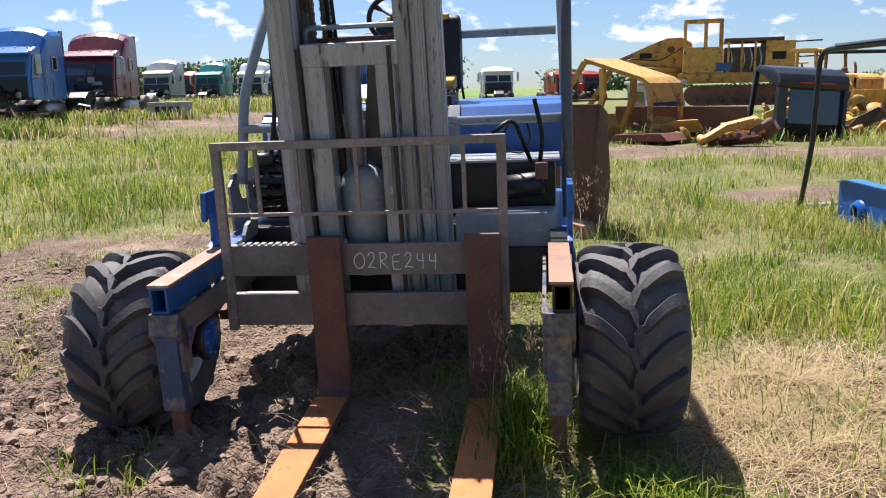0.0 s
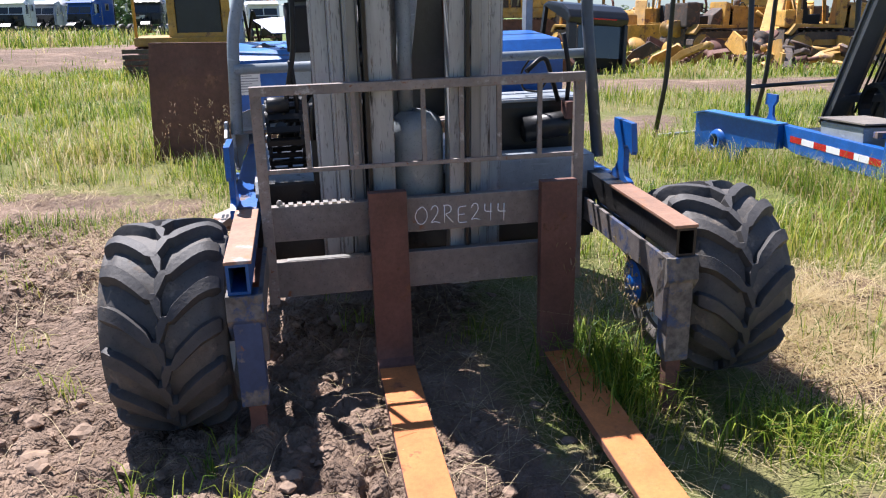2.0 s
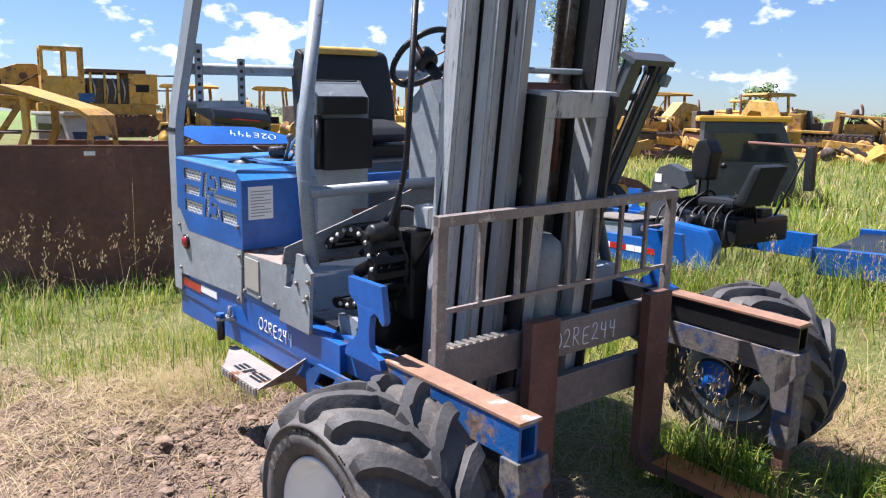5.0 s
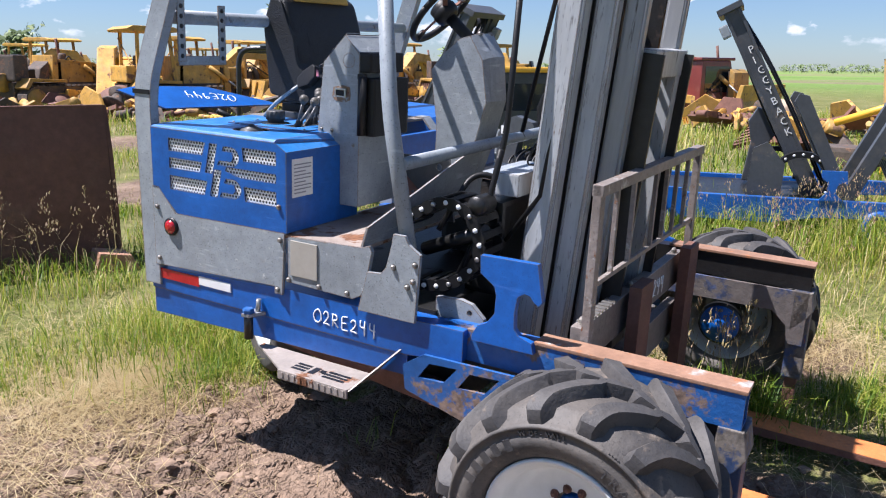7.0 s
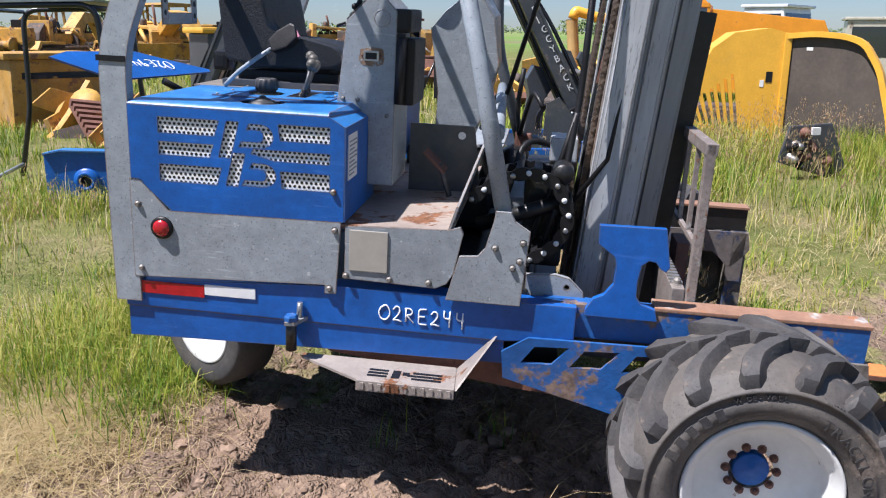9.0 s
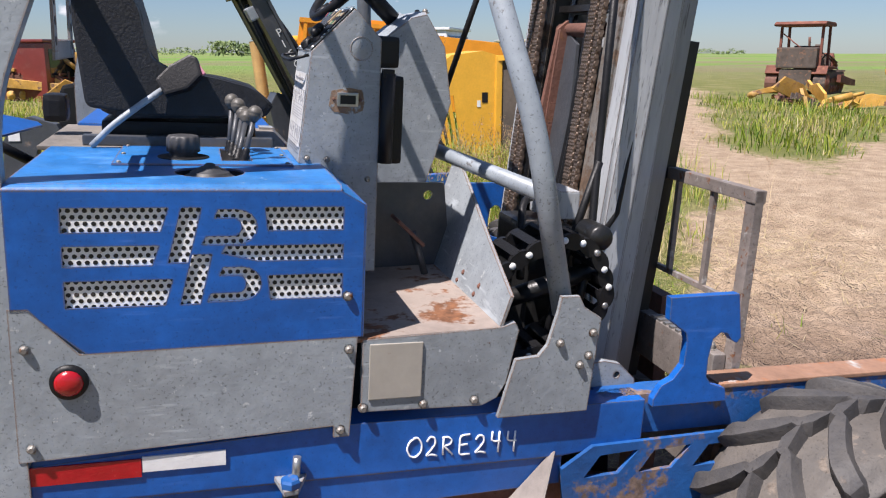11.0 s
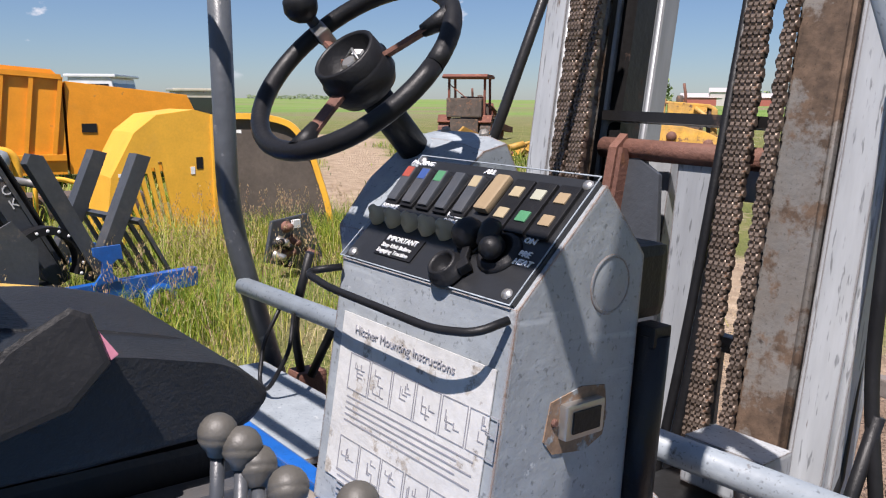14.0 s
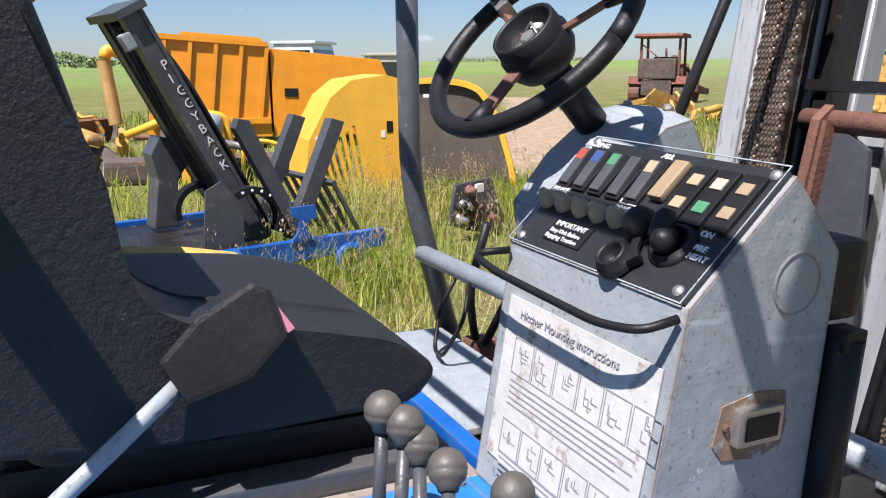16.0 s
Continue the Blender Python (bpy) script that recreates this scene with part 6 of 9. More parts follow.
# overhead bars
for y in (1.40, 1.55, 1.70, 1.85, 2.0):
    part("overhead_bar", tube(B(), [(-0.43 - 0.37 * max(0, y - 1.49), max(y, 1.49), 2.12), (0.955, y, 2.12)], 0.016, 8), GREY_TUBE, fork)
for x, y in ((-0.43, 1.49), (0.955, 1.38)):
    part("overhead_rail", tube(B(), [(x, y, 2.12), (-0.655 if x < 0 else 0.93, 2.10, 2.12)], 0.026, 10), GREY_TUBE, fork)
# notched edge of the carriage bar
for k in range(9):
    part("carriage_notch", box(B(), -0.50 + k * 0.033, -0.482 + k * 0.033, 0.616, 0.654, 0.742, 0.750), STEEL, fork)
for x in (-0.02, 0.59, -0.50):
    bolt((x, 0.634, 0.745), (0, 0, 1), fork, 0.012, 0.02)
# thin bright strip paints the shine on the lower bar's top
part("lower_bar_edge", box(B(), -0.49, -0.19, 0.62, 0.65, 0.5225, 0.5245), STEEL, fork)


# ---- the yard round it ----
def polar(bearing, d, x0=-0.5, y0=-0.5):
    """A place on the ground by its bearing from north-ahead (clockwise) and distance."""
    a = radians(bearing)
    return x0 + d * math.sin(a), y0 + d * math.cos(a)


# rusty steel blade lying on edge behind the forklift
def blade():
    a, b = Vector((-2.5, 6.46, 0)), Vector((0.88, 5.25, 0))
    ang, ln = math.degrees(math.atan2(b.y - a.y, b.x - a.x)), (b - a).length
    t = thing("loader_bucket_plate", pose(a.x, a.y, -0.04, 0, 0, ang), "large rusted steel blade standing upright in the grass", "steel plate")
    w = ln / 3
    for i in range(3):
        bm = B()
        prism(bm, [(-0.02, 0.0), (0.02, 0.0), (0.028, 0.5), (0.07, 0.95), (0.12, 1.27), (0.09, 1.28), (0.03, 0.95), (-0.01, 0.5)], "x", i * w + 0.003, (i + 1) * w - 0.003)
        part("plate", bm, RUST_PLATE, t)
    part("end_cheek", prism(B(), [(-0.03, 0.0), (0.30, 0.0), (0.42, 0.5), (0.30, 1.2), (0.12, 1.28), (0.03, 0.95), (-0.02, 0.5)], "x", ln, ln + 0.03), RUST_PLATE, t)
    part("top_edge", box(B(), 0, ln, 0.085, 0.15, 1.265, 1.285, 0.004), RUST_DARK, t)
    part("shoe", prism(B(), [(0.0, 0.0), (0.35, 0.0), (0.28, 0.14), (0.05, 0.18)], "y", -0.42, -0.15, 0.01), material("clay_rust", (0.32, 0.17, 0.11), 0.85, vary=0.25), t).matrix_basis = Matrix.Translation((ln - 0.25, 0.1, 0.02))
    part("tag", box(B(), 2.02, 2.11, 0.055, 0.06, 1.2, 1.235), WHITE, t)


blade()


def crawler_cab():
    """Rear of a tracked machine: black door in a yellow frame, deck, rails and one track."""
    t = thing("tracked_machine", pose(-4.7, 21.15, -0.3, 0, 0, 12) @ Matrix.Scale(1.25, 4), "dusty yellow tracked machine with black cab door and handrail", "excavator")
    tr = part("track", prism(B(), [(-1.9, 0.45), (-1.75, 0.12), (-1.4, 0.0), (1.4, 0.0), (1.75, 0.12), (1.9, 0.45), (1.75, 0.8), (1.4, 0.92), (-1.4, 0.92), (-1.75, 0.8)], "x", -1.5, -0.9), RUST_DARK, t)
    for k in range(8):
        part("track_shoe", box(B(), -1.53, -0.87, -1.94, -1.86, 0.06 + k * 0.11, 0.14 + k * 0.11), RUBBLE, tr)
    part("track", prism(B(), [(-1.9, 0.45), (-1.75, 0.12), (-1.4, 0.0), (1.4, 0.0), (1.75, 0.12), (1.9, 0.45), (1.75, 0.8), (1.4, 0.92), (-1.4, 0.92), (-1.75, 0.8)], "x", 0.9, 1.5), RUST_DARK, t)
    part("deck", box(B(), -1.3, 0.8, -1.6, 1.8, 0.95, 1.12, 0.03), YELLOW, t)
    cab = part("cab_frame", frame_prism(B(), [(-0.62, 1.12), (-0.62, 2.9), (0.57, 2.9), (0.62, 1.12)], [[(-0.47, 1.2), (-0.47, 2.26), (0.42, 2.26), (0.45, 1.2)]], "y", -1.5, -1.36), YELLOW, t)
    part("cab_body", box(B(), -0.6, 0.56, -1.34, 0.4, 1.12, 2.85, 0.03), YELLOW, cab)
    part("door", box(B(), -0.46, 0.42, -1.43, -1.38, 1.12, 2.25, 0.01), BLACK_PAINT, cab, "black louvred door")
    for k in range(5):
        part("door_louvre", box(B(), -0.36, 0.32, -1.445, -1.43, 1.9 + k * 0.06, 1.93 + k * 0.06), BLACK, cab)
    part("handrail", tube(B(), [(-1.25, -1.5, 1.1), (-1.25, -1.5, 2.5), (-0.9, -1.5, 2.6), (-0.5, -1.5, 2.5), (-0.45, -1.5, 2.3)], 0.03, 8, bend=0.15), YELLOW, t)
    for x in (0.75, 0.95):
        part("hose", tube(B(), [(x, -1.4, 1.1), (x + 0.1, -1.7, 1.7), (x + 0.2, -1.5, 1.0)], 0.03, 8, bend=0.2), BLACK, t)


crawler_cab()


def mast_set(parent, lean, letters, mat=DARKGREY, foot=0.9, slim=1.0):
    """A leaning two-channel mast with chains, a head cross and hoses."""
    base = Matrix.Translation((MID, foot, 0.42)) @ Matrix.Rotation(radians(-lean), 4, "X") @ Matrix.Diagonal((slim, slim, 1, 1))
    for s in (-1, 1):
        bm = B()
        for a, b_, c, d in ((0.20, 0.32, -0.08, 0.07), (0.13, 0.19, -0.05, 0.05)):
            box(bm, s * a, s * b_, c, d, 0, 1.95, 0.004, base)
        ch = part("mast_channel", bm, mat, parent, "dark grey mast upright")
        for c0, c1 in ((-0.085, -0.055), (0.045, 0.075)):
            part("flange", box(B(), s * 0.318, s * 0.338, c0, c1, 0.02, 1.93, 0.003, base), mat, ch)
        part("chain_sheave", lathe(B(), [(0, 0.02), (0.05, 0.02), (0.07, 0.0), (0.05, -0.02), (0, -0.02)], base @ Vector((s * 0.10, -0.02, 1.84)), base.to_3x3() @ Vector((1, 0, 0)), 14), BLACK, ch)
        part("lift_chain", box(B(), s * 0.08, s * 0.125, -0.03, 0.03, 0.1, 1.85, 0.0, base), CHAIN, ch)
        if letters and s < 0:
            for k, c in enumerate("PIGGYBACK"):
                t = base @ Matrix.Translation((-0.3235, 0.0, 1.50 - k * 0.105)) @ Matrix(((0, 0, -1, 0), (-1, 0, 0, 0), (0, 1, 0, 0), (0, 0, 0, 1)))
                words(c, 0.10, t.translation, t.to_3x3().to_4x4(), WHITE, ch, "letter")
    part("mast_head", prism(B(), [(-0.36, 1.93), (0.36, 1.93), (0.36, 1.99), (-0.36, 1.99)], "y", -0.12, 0.12, 0.006, base), mat, parent)
    part("mast_cross", box(B(), -0.30, 0.30, -0.06, 0.0, 1.50, 1.58, 0.004, base), mat, parent)
    part("mast_cross", box(B(), -0.30, 0.30, 0.02, 0.08, 0.32, 0.40, 0.004, base), mat, parent)
    part("work_lamp", box(B(), -0.36, -0.26, 0.08, 0.16, 1.72, 1.84, 0.015, base), GREY, parent)
    for k, (x, y) in enumerate(((-0.30, -0.11), (-0.26, -0.13), (-0.22, -0.12), (0.24, -0.12))):
        part("hose", tube(B(), [base @ Vector((x, y, 0.1)), base @ Vector((x + 0.02, y - 0.02, 0.8)), base @ Vector((x - 0.02, y, 1.4)), base @ Vector((x * 0.6, y + 0.06, 1.9))], 0.012, 8, bend=0.2), BLACK, parent)
    for k, x in enumerate((-0.06, -0.02, 0.05)):
        part("hose", tube(B(), [base @ Vector((x, 0.06, 0.2)), base @ Vector((x + 0.03, 0.09, 0.9)), base @ Vector((x - 0.02, 0.05, 1.85))], 0.011, 8, bend=0.3), BLACK, parent)


def wreck(m, label, lean, letters, seat, tape, rack):
    """A stripped truck-mounted forklift of the same make."""
    t = thing("wrecked_forklift", m, label, "forklift", "stripped forklifts")
    ext = 0.75 if seat else 0.0
    for x, s in ((-0.70, 1), (0.97, -1)):
        part("frame_rail", prism(B(), [(0.08, 0.36), (0.08, 0.50), (1.1, 0.50), (2.35 + ext, 0.50), (2.35 + ext, 0.27), (1.3, 0.27), (0.9, 0.34)], "x", x, x + s * 0.08, 0.005), BLUE, t)
        part("hook_plate", prism(B(), [(0.92, 0.49), (0.85, 0.57), (0.845, 0.65), (0.90, 0.70), (0.905, 0.76), (0.70, 0.76), (0.69, 0.65), (0.73, 0.66), (0.77, 0.63), (0.775, 0.56), (0.71, 0.5)], "x", x - s * 0.012, x + s * 0.012, 0.002), BLUE, t)
        if tape:
            for k in range(8):
                part("reflector_tape", box(B(), x - s * 0.003, x - s * 0.001, 1.20 + k * 0.20, 1.40 + k * 0.20, 0.365, 0.42), WHITE if k % 2 else RED, t)
            # straddle leg splayed out to the front, its wheel gone
            lm = Matrix.Translation((MID - s * 1.185, -0.04, 0)) @ Matrix.Rotation(radians(-s * 16.3), 4, "Z")
            part("straddle_leg", prism(B(), [(0.0, 0.10), (0.0, 0.50), (0.15, 0.53), (1.16, 0.50), (1.16, 0.28), (0.75, 0.24), (0.60, 0.06), (0.10, 0.04)], "x", -0.045, 0.045, 0.006, lm), BLUE, t)
            part("leg_flange", prism(B(), [(0.0, 0.502), (0.0, 0.516), (0.15, 0.546), (1.16, 0.516), (1.16, 0.502), (0.15, 0.532)], "x", -0.075, 0.075, 0.0, lm), BLUE_FADED, t)
            part("wheel_hub", lathe(B(), [(0.05, 0.0), (0.055, 0.05), (0.085, 0.05), (0.095, 0.03), (0.105, 0.03), (0.12, 0.0)], lm @ Vector((-s * 0.045, 0.36, 0.26)), lm.to_3x3() @ Vector((-s, 0, 0)), 28), BLUE, t)
            # near-black disc closes the hub, painted for the shade of its open bore
            part("hub_bore", lathe(B(), [(0, 0.012), (0.052, 0.012), (0.052, 0.0)], lm @ Vector((-s * 0.045, 0.36, 0.26)), lm.to_3x3() @ Vector((-s, 0, 0)), 20), GREASE_SHADE, t)
        else:
            part("axle_ring", lathe(B(), [(0.09, -0.02), (0.13, -0.02), (0.13, 0.02), (0.09, 0.02), (0.09, -0.02)], (x - s * 0.02, 0.42, 0.30), (1, 0, 0), 28), BLUE, t)
    part("floor_pan", box(B(), -0.62, 0.89, 1.0, 2.3, 0.28, 0.46, 0.01), GREASE_SHADE, t)
    mast_set(t, lean, letters, *((DARKGREY, 0.74, 0.84) if seat else ()))
    if seat:
        part("step_box", prism(B(), [(1.62, 0.42), (1.60, 0.60), (2.22, 0.62), (2.24, 0.42)], "x", 0.55, 0.93, 0.01), GREY, t)
        part("step_lid", prism(B(), [(1.58, 0.622), (1.58, 0.634), (2.26, 0.654), (2.26, 0.642)], "x", 0.52, 0.95), DECK_DUST, t)
        part("step_box", prism(B(), [(1.32, 0.46), (1.30, 0.66), (1.72, 0.68), (1.74, 0.46)], "x", -0.73, -0.45, 0.01), GREY, t)
    else:
        loop = part("cable_chain", tube(B(), [(-0.30, 1.05 + 0.24 * math.cos(a), 0.62 + 0.24 * math.sin(a)) for a in [math.pi * (k / 14 * 1.3 - 0.15) for k in range(15)]], 0.03, square=(0.06, 0.028)), BLACK, t, "black cable chain with pale rivets")
        for k in range(13):
            a = math.pi * (k / 12 * 1.25 - 0.12)
            bolt((-0.362, 1.05 + 0.24 * math.cos(a), 0.62 + 0.24 * math.sin(a)), (-1, 0, 0), loop, 0.009, 0.006, WHITE)
    part("guard_plate", prism(B(), [(1.22, 0.48), (1.20, 0.78), (1.36, 0.98), (1.48, 0.92), (1.52, 0.48)], "x", -0.55, -0.53), GREY if seat else DARKGREY, t)
    cw = 0.72 if seat else 0.0                                 # the seated wreck carries its cowl farther back
    part("steering_cowl", prism(B(), [(1.12 + cw, 0.46), (1.20 + cw, 0.66), (1.34 + cw, 0.72), (1.36 + cw, 0.98), (1.44 + cw, 1.12), (1.56 + cw, 1.16), (1.74 + cw, 1.10), (1.80 + cw, 0.98), (1.72 + cw, 0.93), (1.60 + cw, 0.95), (1.56 + cw, 0.78), (1.66 + cw, 0.62), (1.86 + cw, 0.56), (1.88 + cw, 0.46)], "x", 0.40, 0.52, 0.008), DARKGREY, t) if seat else part("steering_cowl", prism(B(), [(1.36, 0.5), (1.34, 0.88), (1.24, 1.02), (1.30, 1.20), (1.46, 1.24), (1.54, 1.10), (1.50, 0.9), (1.56, 0.5)], "x", 0.42, 0.66, 0.01), DARKGREY, t)
    part("decal", box(B(), *((0.522, 0.525) if seat else (0.661, 0.664)), (1.40 + cw), (1.48 + cw), 0.98, 1.06), WHITE, t)
    bm = B()
    tube(bm, [(0.2, 1.25 + 0.2 * math.cos(a), 0.66 + 0.2 * math.sin(a)) for a in [math.pi * (k / 14 * 1.25 - 0.1) for k in range(15)]], 0.03, square=(0.05, 0.022))
    part("cable_chain", bm, BLACK, t)
    if seat:
        # open engine bay with pumps, pipes and a tipped seat
        part("seat_cushion", box(B(), 0.10, 0.52, 2.62, 3.0, 0.80, 0.88, 0.035), VINYL, t)
        part("seat_back", prism(B(), [(2.98, 0.84), (3.16, 1.20), (3.25, 1.18), (3.10, 0.82)], "x", 0.10, 0.52, 0.04), VINYL, t)
        part("engine_block", box(B(), -0.35, 0.45, 2.35, 3.0, 0.46, 0.70, 0.04), GREASE_SHADE, t)
        for y in (2.42, 2.58, 2.74, 2.90):
            part("rocker_cover", box(B(), -0.05, 0.12, y, y + 0.12, 0.70, 0.78, 0.02), GREASE_SHADE, t)
        part("hydraulic_pump", lathe(B(), [(0, 0.14), (0.05, 0.14), (0.06, 0.10), (0.09, 0.09), (0.09, -0.06), (0.06, -0.08), (0.05, -0.14), (0, -0.14)], (0.62, 2.45, 0.60), (0.2, 1, 0), 16), STEEL, t)
        part("oil_filter", lathe(B(), [(0, 0.10), (0.045, 0.10), (0.055, 0.08), (0.055, -0.09), (0, -0.1)], (0.70, 2.72, 0.64), (0, 0.3, 1), 16), BLACK, t)
        part("air_cleaner", lathe(B(), [(0, 0.15), (0.06, 0.15), (0.075, 0.13), (0.075, -0.13), (0.06, -0.15), (0, -0.15)], (-0.15, 2.75, 0.86), (0.3, 1, 0), 18), BLACK, t)
        part("bellows_hose", lathe(B(), [(0.035 + 0.008 * (k % 2), -0.16 + k * 0.027) for k in range(13)], (0.30, 2.42, 0.80), (0.3, 1, 0.35), 14), BLACK, t)
        part("rear_cover", prism(B(), [(2.55, 0.30), (2.58, 0.62), (2.72, 0.69), (3.10, 0.66), (3.16, 0.55), (3.14, 0.30)], "x", 0.86, 0.985, 0.03), BLUE, t)
        part("cover_mark", box(B(), 0.986, 0.989, 2.62, 2.84, 0.50, 0.58), RED_RUST, t)
        part("cross_bar", box(B(), -0.6, 0.9, 2.30, 2.36, 0.55, 0.60, 0.005), BLUE_WORN, t)
        # control head on its stalk behind the cowl
        part("control_stalk", tube(B(), [(0.36, 2.50, 0.70), (0.36, 2.52, 1.05)], 0.012, 8), BLACK, t)
        part("control_stalk", tube(B(), [(0.30, 2.56, 0.70), (0.30, 2.56, 1.05)], 0.010, 8), BLACK, t)
        part("control_head", prism(B(), [(2.46, 1.02), (2.44, 1.24), (2.50, 1.38), (2.60, 1.40), (2.66, 1.28), (2.62, 1.02)], "x", 0.24, 0.42, 0.03), BLACK, t)
        part("control_knob", lathe(B(), [(0, 0.04), (0.02, 0.035), (0.03, 0.01), (0.02, -0.02), (0, -0.02)], (0.34, 2.74, 1.16), (0, 1, 0.2), 14), BLACK, t)
        part("guard_rail", tube(B(), [(-0.2, 2.62, 1.36), (-0.2, 3.30, 1.34)], 0.016, 8), RUST_DARK, t)
        part("guard_rail", tube(B(), [(-0.2, 3.25, 1.35), (-0.2, 2.95, 0.70)], 0.012, 8), BLACK_PAINT, t)
        part("guard_rail", box(B(), -0.23, -0.17, 3.22, 3.30, 0.95, 1.34, 0.005), BLACK_PAINT, t)
        for k in range(9):
            y = 2.30 + 0.09 * k
            part("hose", tube(B(), [(0.10 + 0.05 * (k % 3), y, 0.66), (0.30, y + 0.05, 0.84 + 0.04 * (k % 4)), (0.55 + 0.04 * (k % 2), y - 0.06, 0.78), (0.74, y + 0.03 * (k % 3), 0.50)], 0.012, 7, bend=0.12), BLACK, t)
        for k, x in enumerate((-0.5, -0.42, -0.34)):
            part("hose", tube(B(), [(x, 1.3, 0.5), (x + 0.1, 1.5, 0.8 + 0.06 * k), (x + 0.2, 1.9, 0.7), (x, 2.5, 0.5)], 0.014, 8, bend=0.15), BLACK, t)
    if rack:
        r = Matrix.Translation((MID, 0.55, 0.35)) @ Matrix.Rotation(radians(-24), 4, "X")
        for s in (-1, 1):
            part("fork_shank", prism(B(), [(0.0, 0.0), (0.10, 0.0), (0.16, 1.15), (0.10, 1.2), (0.03, 1.15)], "x", s * 0.42, s * 0.52, 0.004, r), DARKGREY, t)
            part("reach_arm", prism(B(), [(0.15, 0.0), (0.28, 0.0), (0.12, 1.02), (0.0, 1.02)], "x", s * 0.28, s * 0.40, 0.004, Matrix.Translation((MID, 0.45, 0.35)) @ Matrix.Rotation(radians(16), 4, "X")), DARKGREY, t)
        part("carriage_bar", tube(B(), [r @ Vector((-0.5, 0.1, 0.95)), r @ Vector((0.5, 0.1, 0.95))], 0.03, 12), STEEL, t)
        g = Matrix.Translation((MID, 0.05, 0.30)) @ Matrix.Rotation(radians(-28), 4, "X")
        part("load_rack", box(B(), -0.5, 0.5, -0.02, 0.02, 0.60, 0.64, 0.0, g), DARKGREY, t)
        for k in range(6):
            part("rack_bar", box(B(), -0.5 + k * 0.193, -0.465 + k * 0.193, -0.015, 0.015, 0.0, 0.60, 0.0, g), DARKGREY, t)
    return t


def axes(ox, oy, ax, ay, z=-0.03):
    """The pose whose y axis runs along (ax, ay)."""
    return pose(ox, oy, z, 0, 0, math.degrees(math.atan2(-ax, ay)))


wreck(axes(4.60, 5.74, 0.0, -1.0, -0.06), "stripped blue truck-mounted forklift with leaning black mast, in tall grass", 27, False, True, True, False)
wreck(axes(5.75, 0.12, -0.25, 0.97, -0.06), "stripped blue forklift with lettered mast leaning back, in weeds", 27, True, False, False, True)


def guard_frame():
    """An overhead guard of bent black tube with a canopy and beacon."""
    t = thing("overhead_guard", pose(3.02, 6.42, 0, 0, 0, -68), "black tube overhead guard with sheet canopy and orange beacon on grass", "guard frame")
    for y in (0.0, 1.55):
        part("hoop", tube(B(), [(0, y, 0.0), (0.16, y, 0.75), (0.2, y, 1.72), (1.25, y, 1.74), (1.30, y, 0.9), (1.34, y, 0.35)], 0.027, 12, bend=0.16), BLACK_PAINT, t)
    for x, z in ((0.02, 0.12), (1.32, 0.75), (0.2, 1.70), (1.2, 1.72)):
        part("cross_tube", tube(B(), [(x, 0, z), (x, 1.55, z)], 0.02, 10), BLACK_PAINT if z > 0.3 else GREY_TUBE, t)
    part("canopy_sheet", prism(B(), [(0.45, 1.745), (1.25, 1.765), (1.26, 1.785), (0.45, 1.77)], "y", -0.03, 1.58, 0.004), GREY, t)
    b = part("beacon", lathe(B(), [(0, 0.16), (0.03, 0.155), (0.045, 0.13), (0.05, 0.03), (0.055, 0.02), (0.055, 0)], (0.9, 1.2, 1.785), (0, 0, 1), 20), material("beacon_orange", (0.75, 0.16, 0.02), 0.25, vary=0.05), t)
    part("base", lathe(B(), [(0.058, 0.02), (0.06, 0), (0.0, 0)], (0.9, 1.2, 1.785), (0, 0, 1), 16), BLACK, b)


guard_frame()


# ---- hopper, machine hood, pipe frame on the far side ----
def hopper():
    t = thing("refuse_hopper", pose(16.2, 1.0, 0, 0, 0, -98), "orange ribbed steel refuse hopper body, faded paint", "hopper")
    w = part("ribbed_side", prism(B(), [(0.0, 0.25), (-0.28, 0.35), (0.05, 2.30), (2.15, 2.12), (2.15, 0.25)], "y", 0, 1.9, 0.01), ORANGE, t)
    for k in range(5):
        x = 0.12 + k * 0.49
        part("rib", prism(B(), [(x - 0.30 + 0.12, 0.62), (x - 0.22 + 0.12, 0.62), (x + 0.10, 2.25 - k * 0.04), (x + 0.02, 2.25 - k * 0.04)], "y", -0.07, 0.0), ORANGE, w)
    part("rail", box(B(), -0.2, 2.15, -0.08, 0.0, 0.52, 0.64, 0.01), ORANGE, w)
    part("rail", prism(B(), [(0.03, 2.22), (2.15, 2.05), (2.15, 2.14), (0.05, 2.32)], "y", -0.08, 0.0), ORANGE, w)
    p = part("plain_side", prism(B(), [(2.2, 0.25), (2.2, 2.02), (4.45, 1.78), (4.6, 1.45), (4.6, 0.25)], "y", 0.02, 1.9, 0.01), ORANGE, t)
    part("hatch", box(B(), 2.45, 2.72, 0.0, 0.02, 1.05, 1.22), BLACK, p)
    for k, (x, wd) in enumerate(((3.6, 0.42), (3.55, 0.55), (3.62, 0.4), (3.62, 0.45))):
        part("marking", box(B(), x, x + wd, 0.0, 0.019, 0.86 - k * 0.14, 0.94 - k * 0.14), BLACK if k < 3 else WHITE, p)
    part("roof", prism(B(), [(0.4, 2.28), (0.5, 2.36), (2.0, 2.24), (2.1, 2.14)], "y", 0.3, 1.7), ORANGE, t)


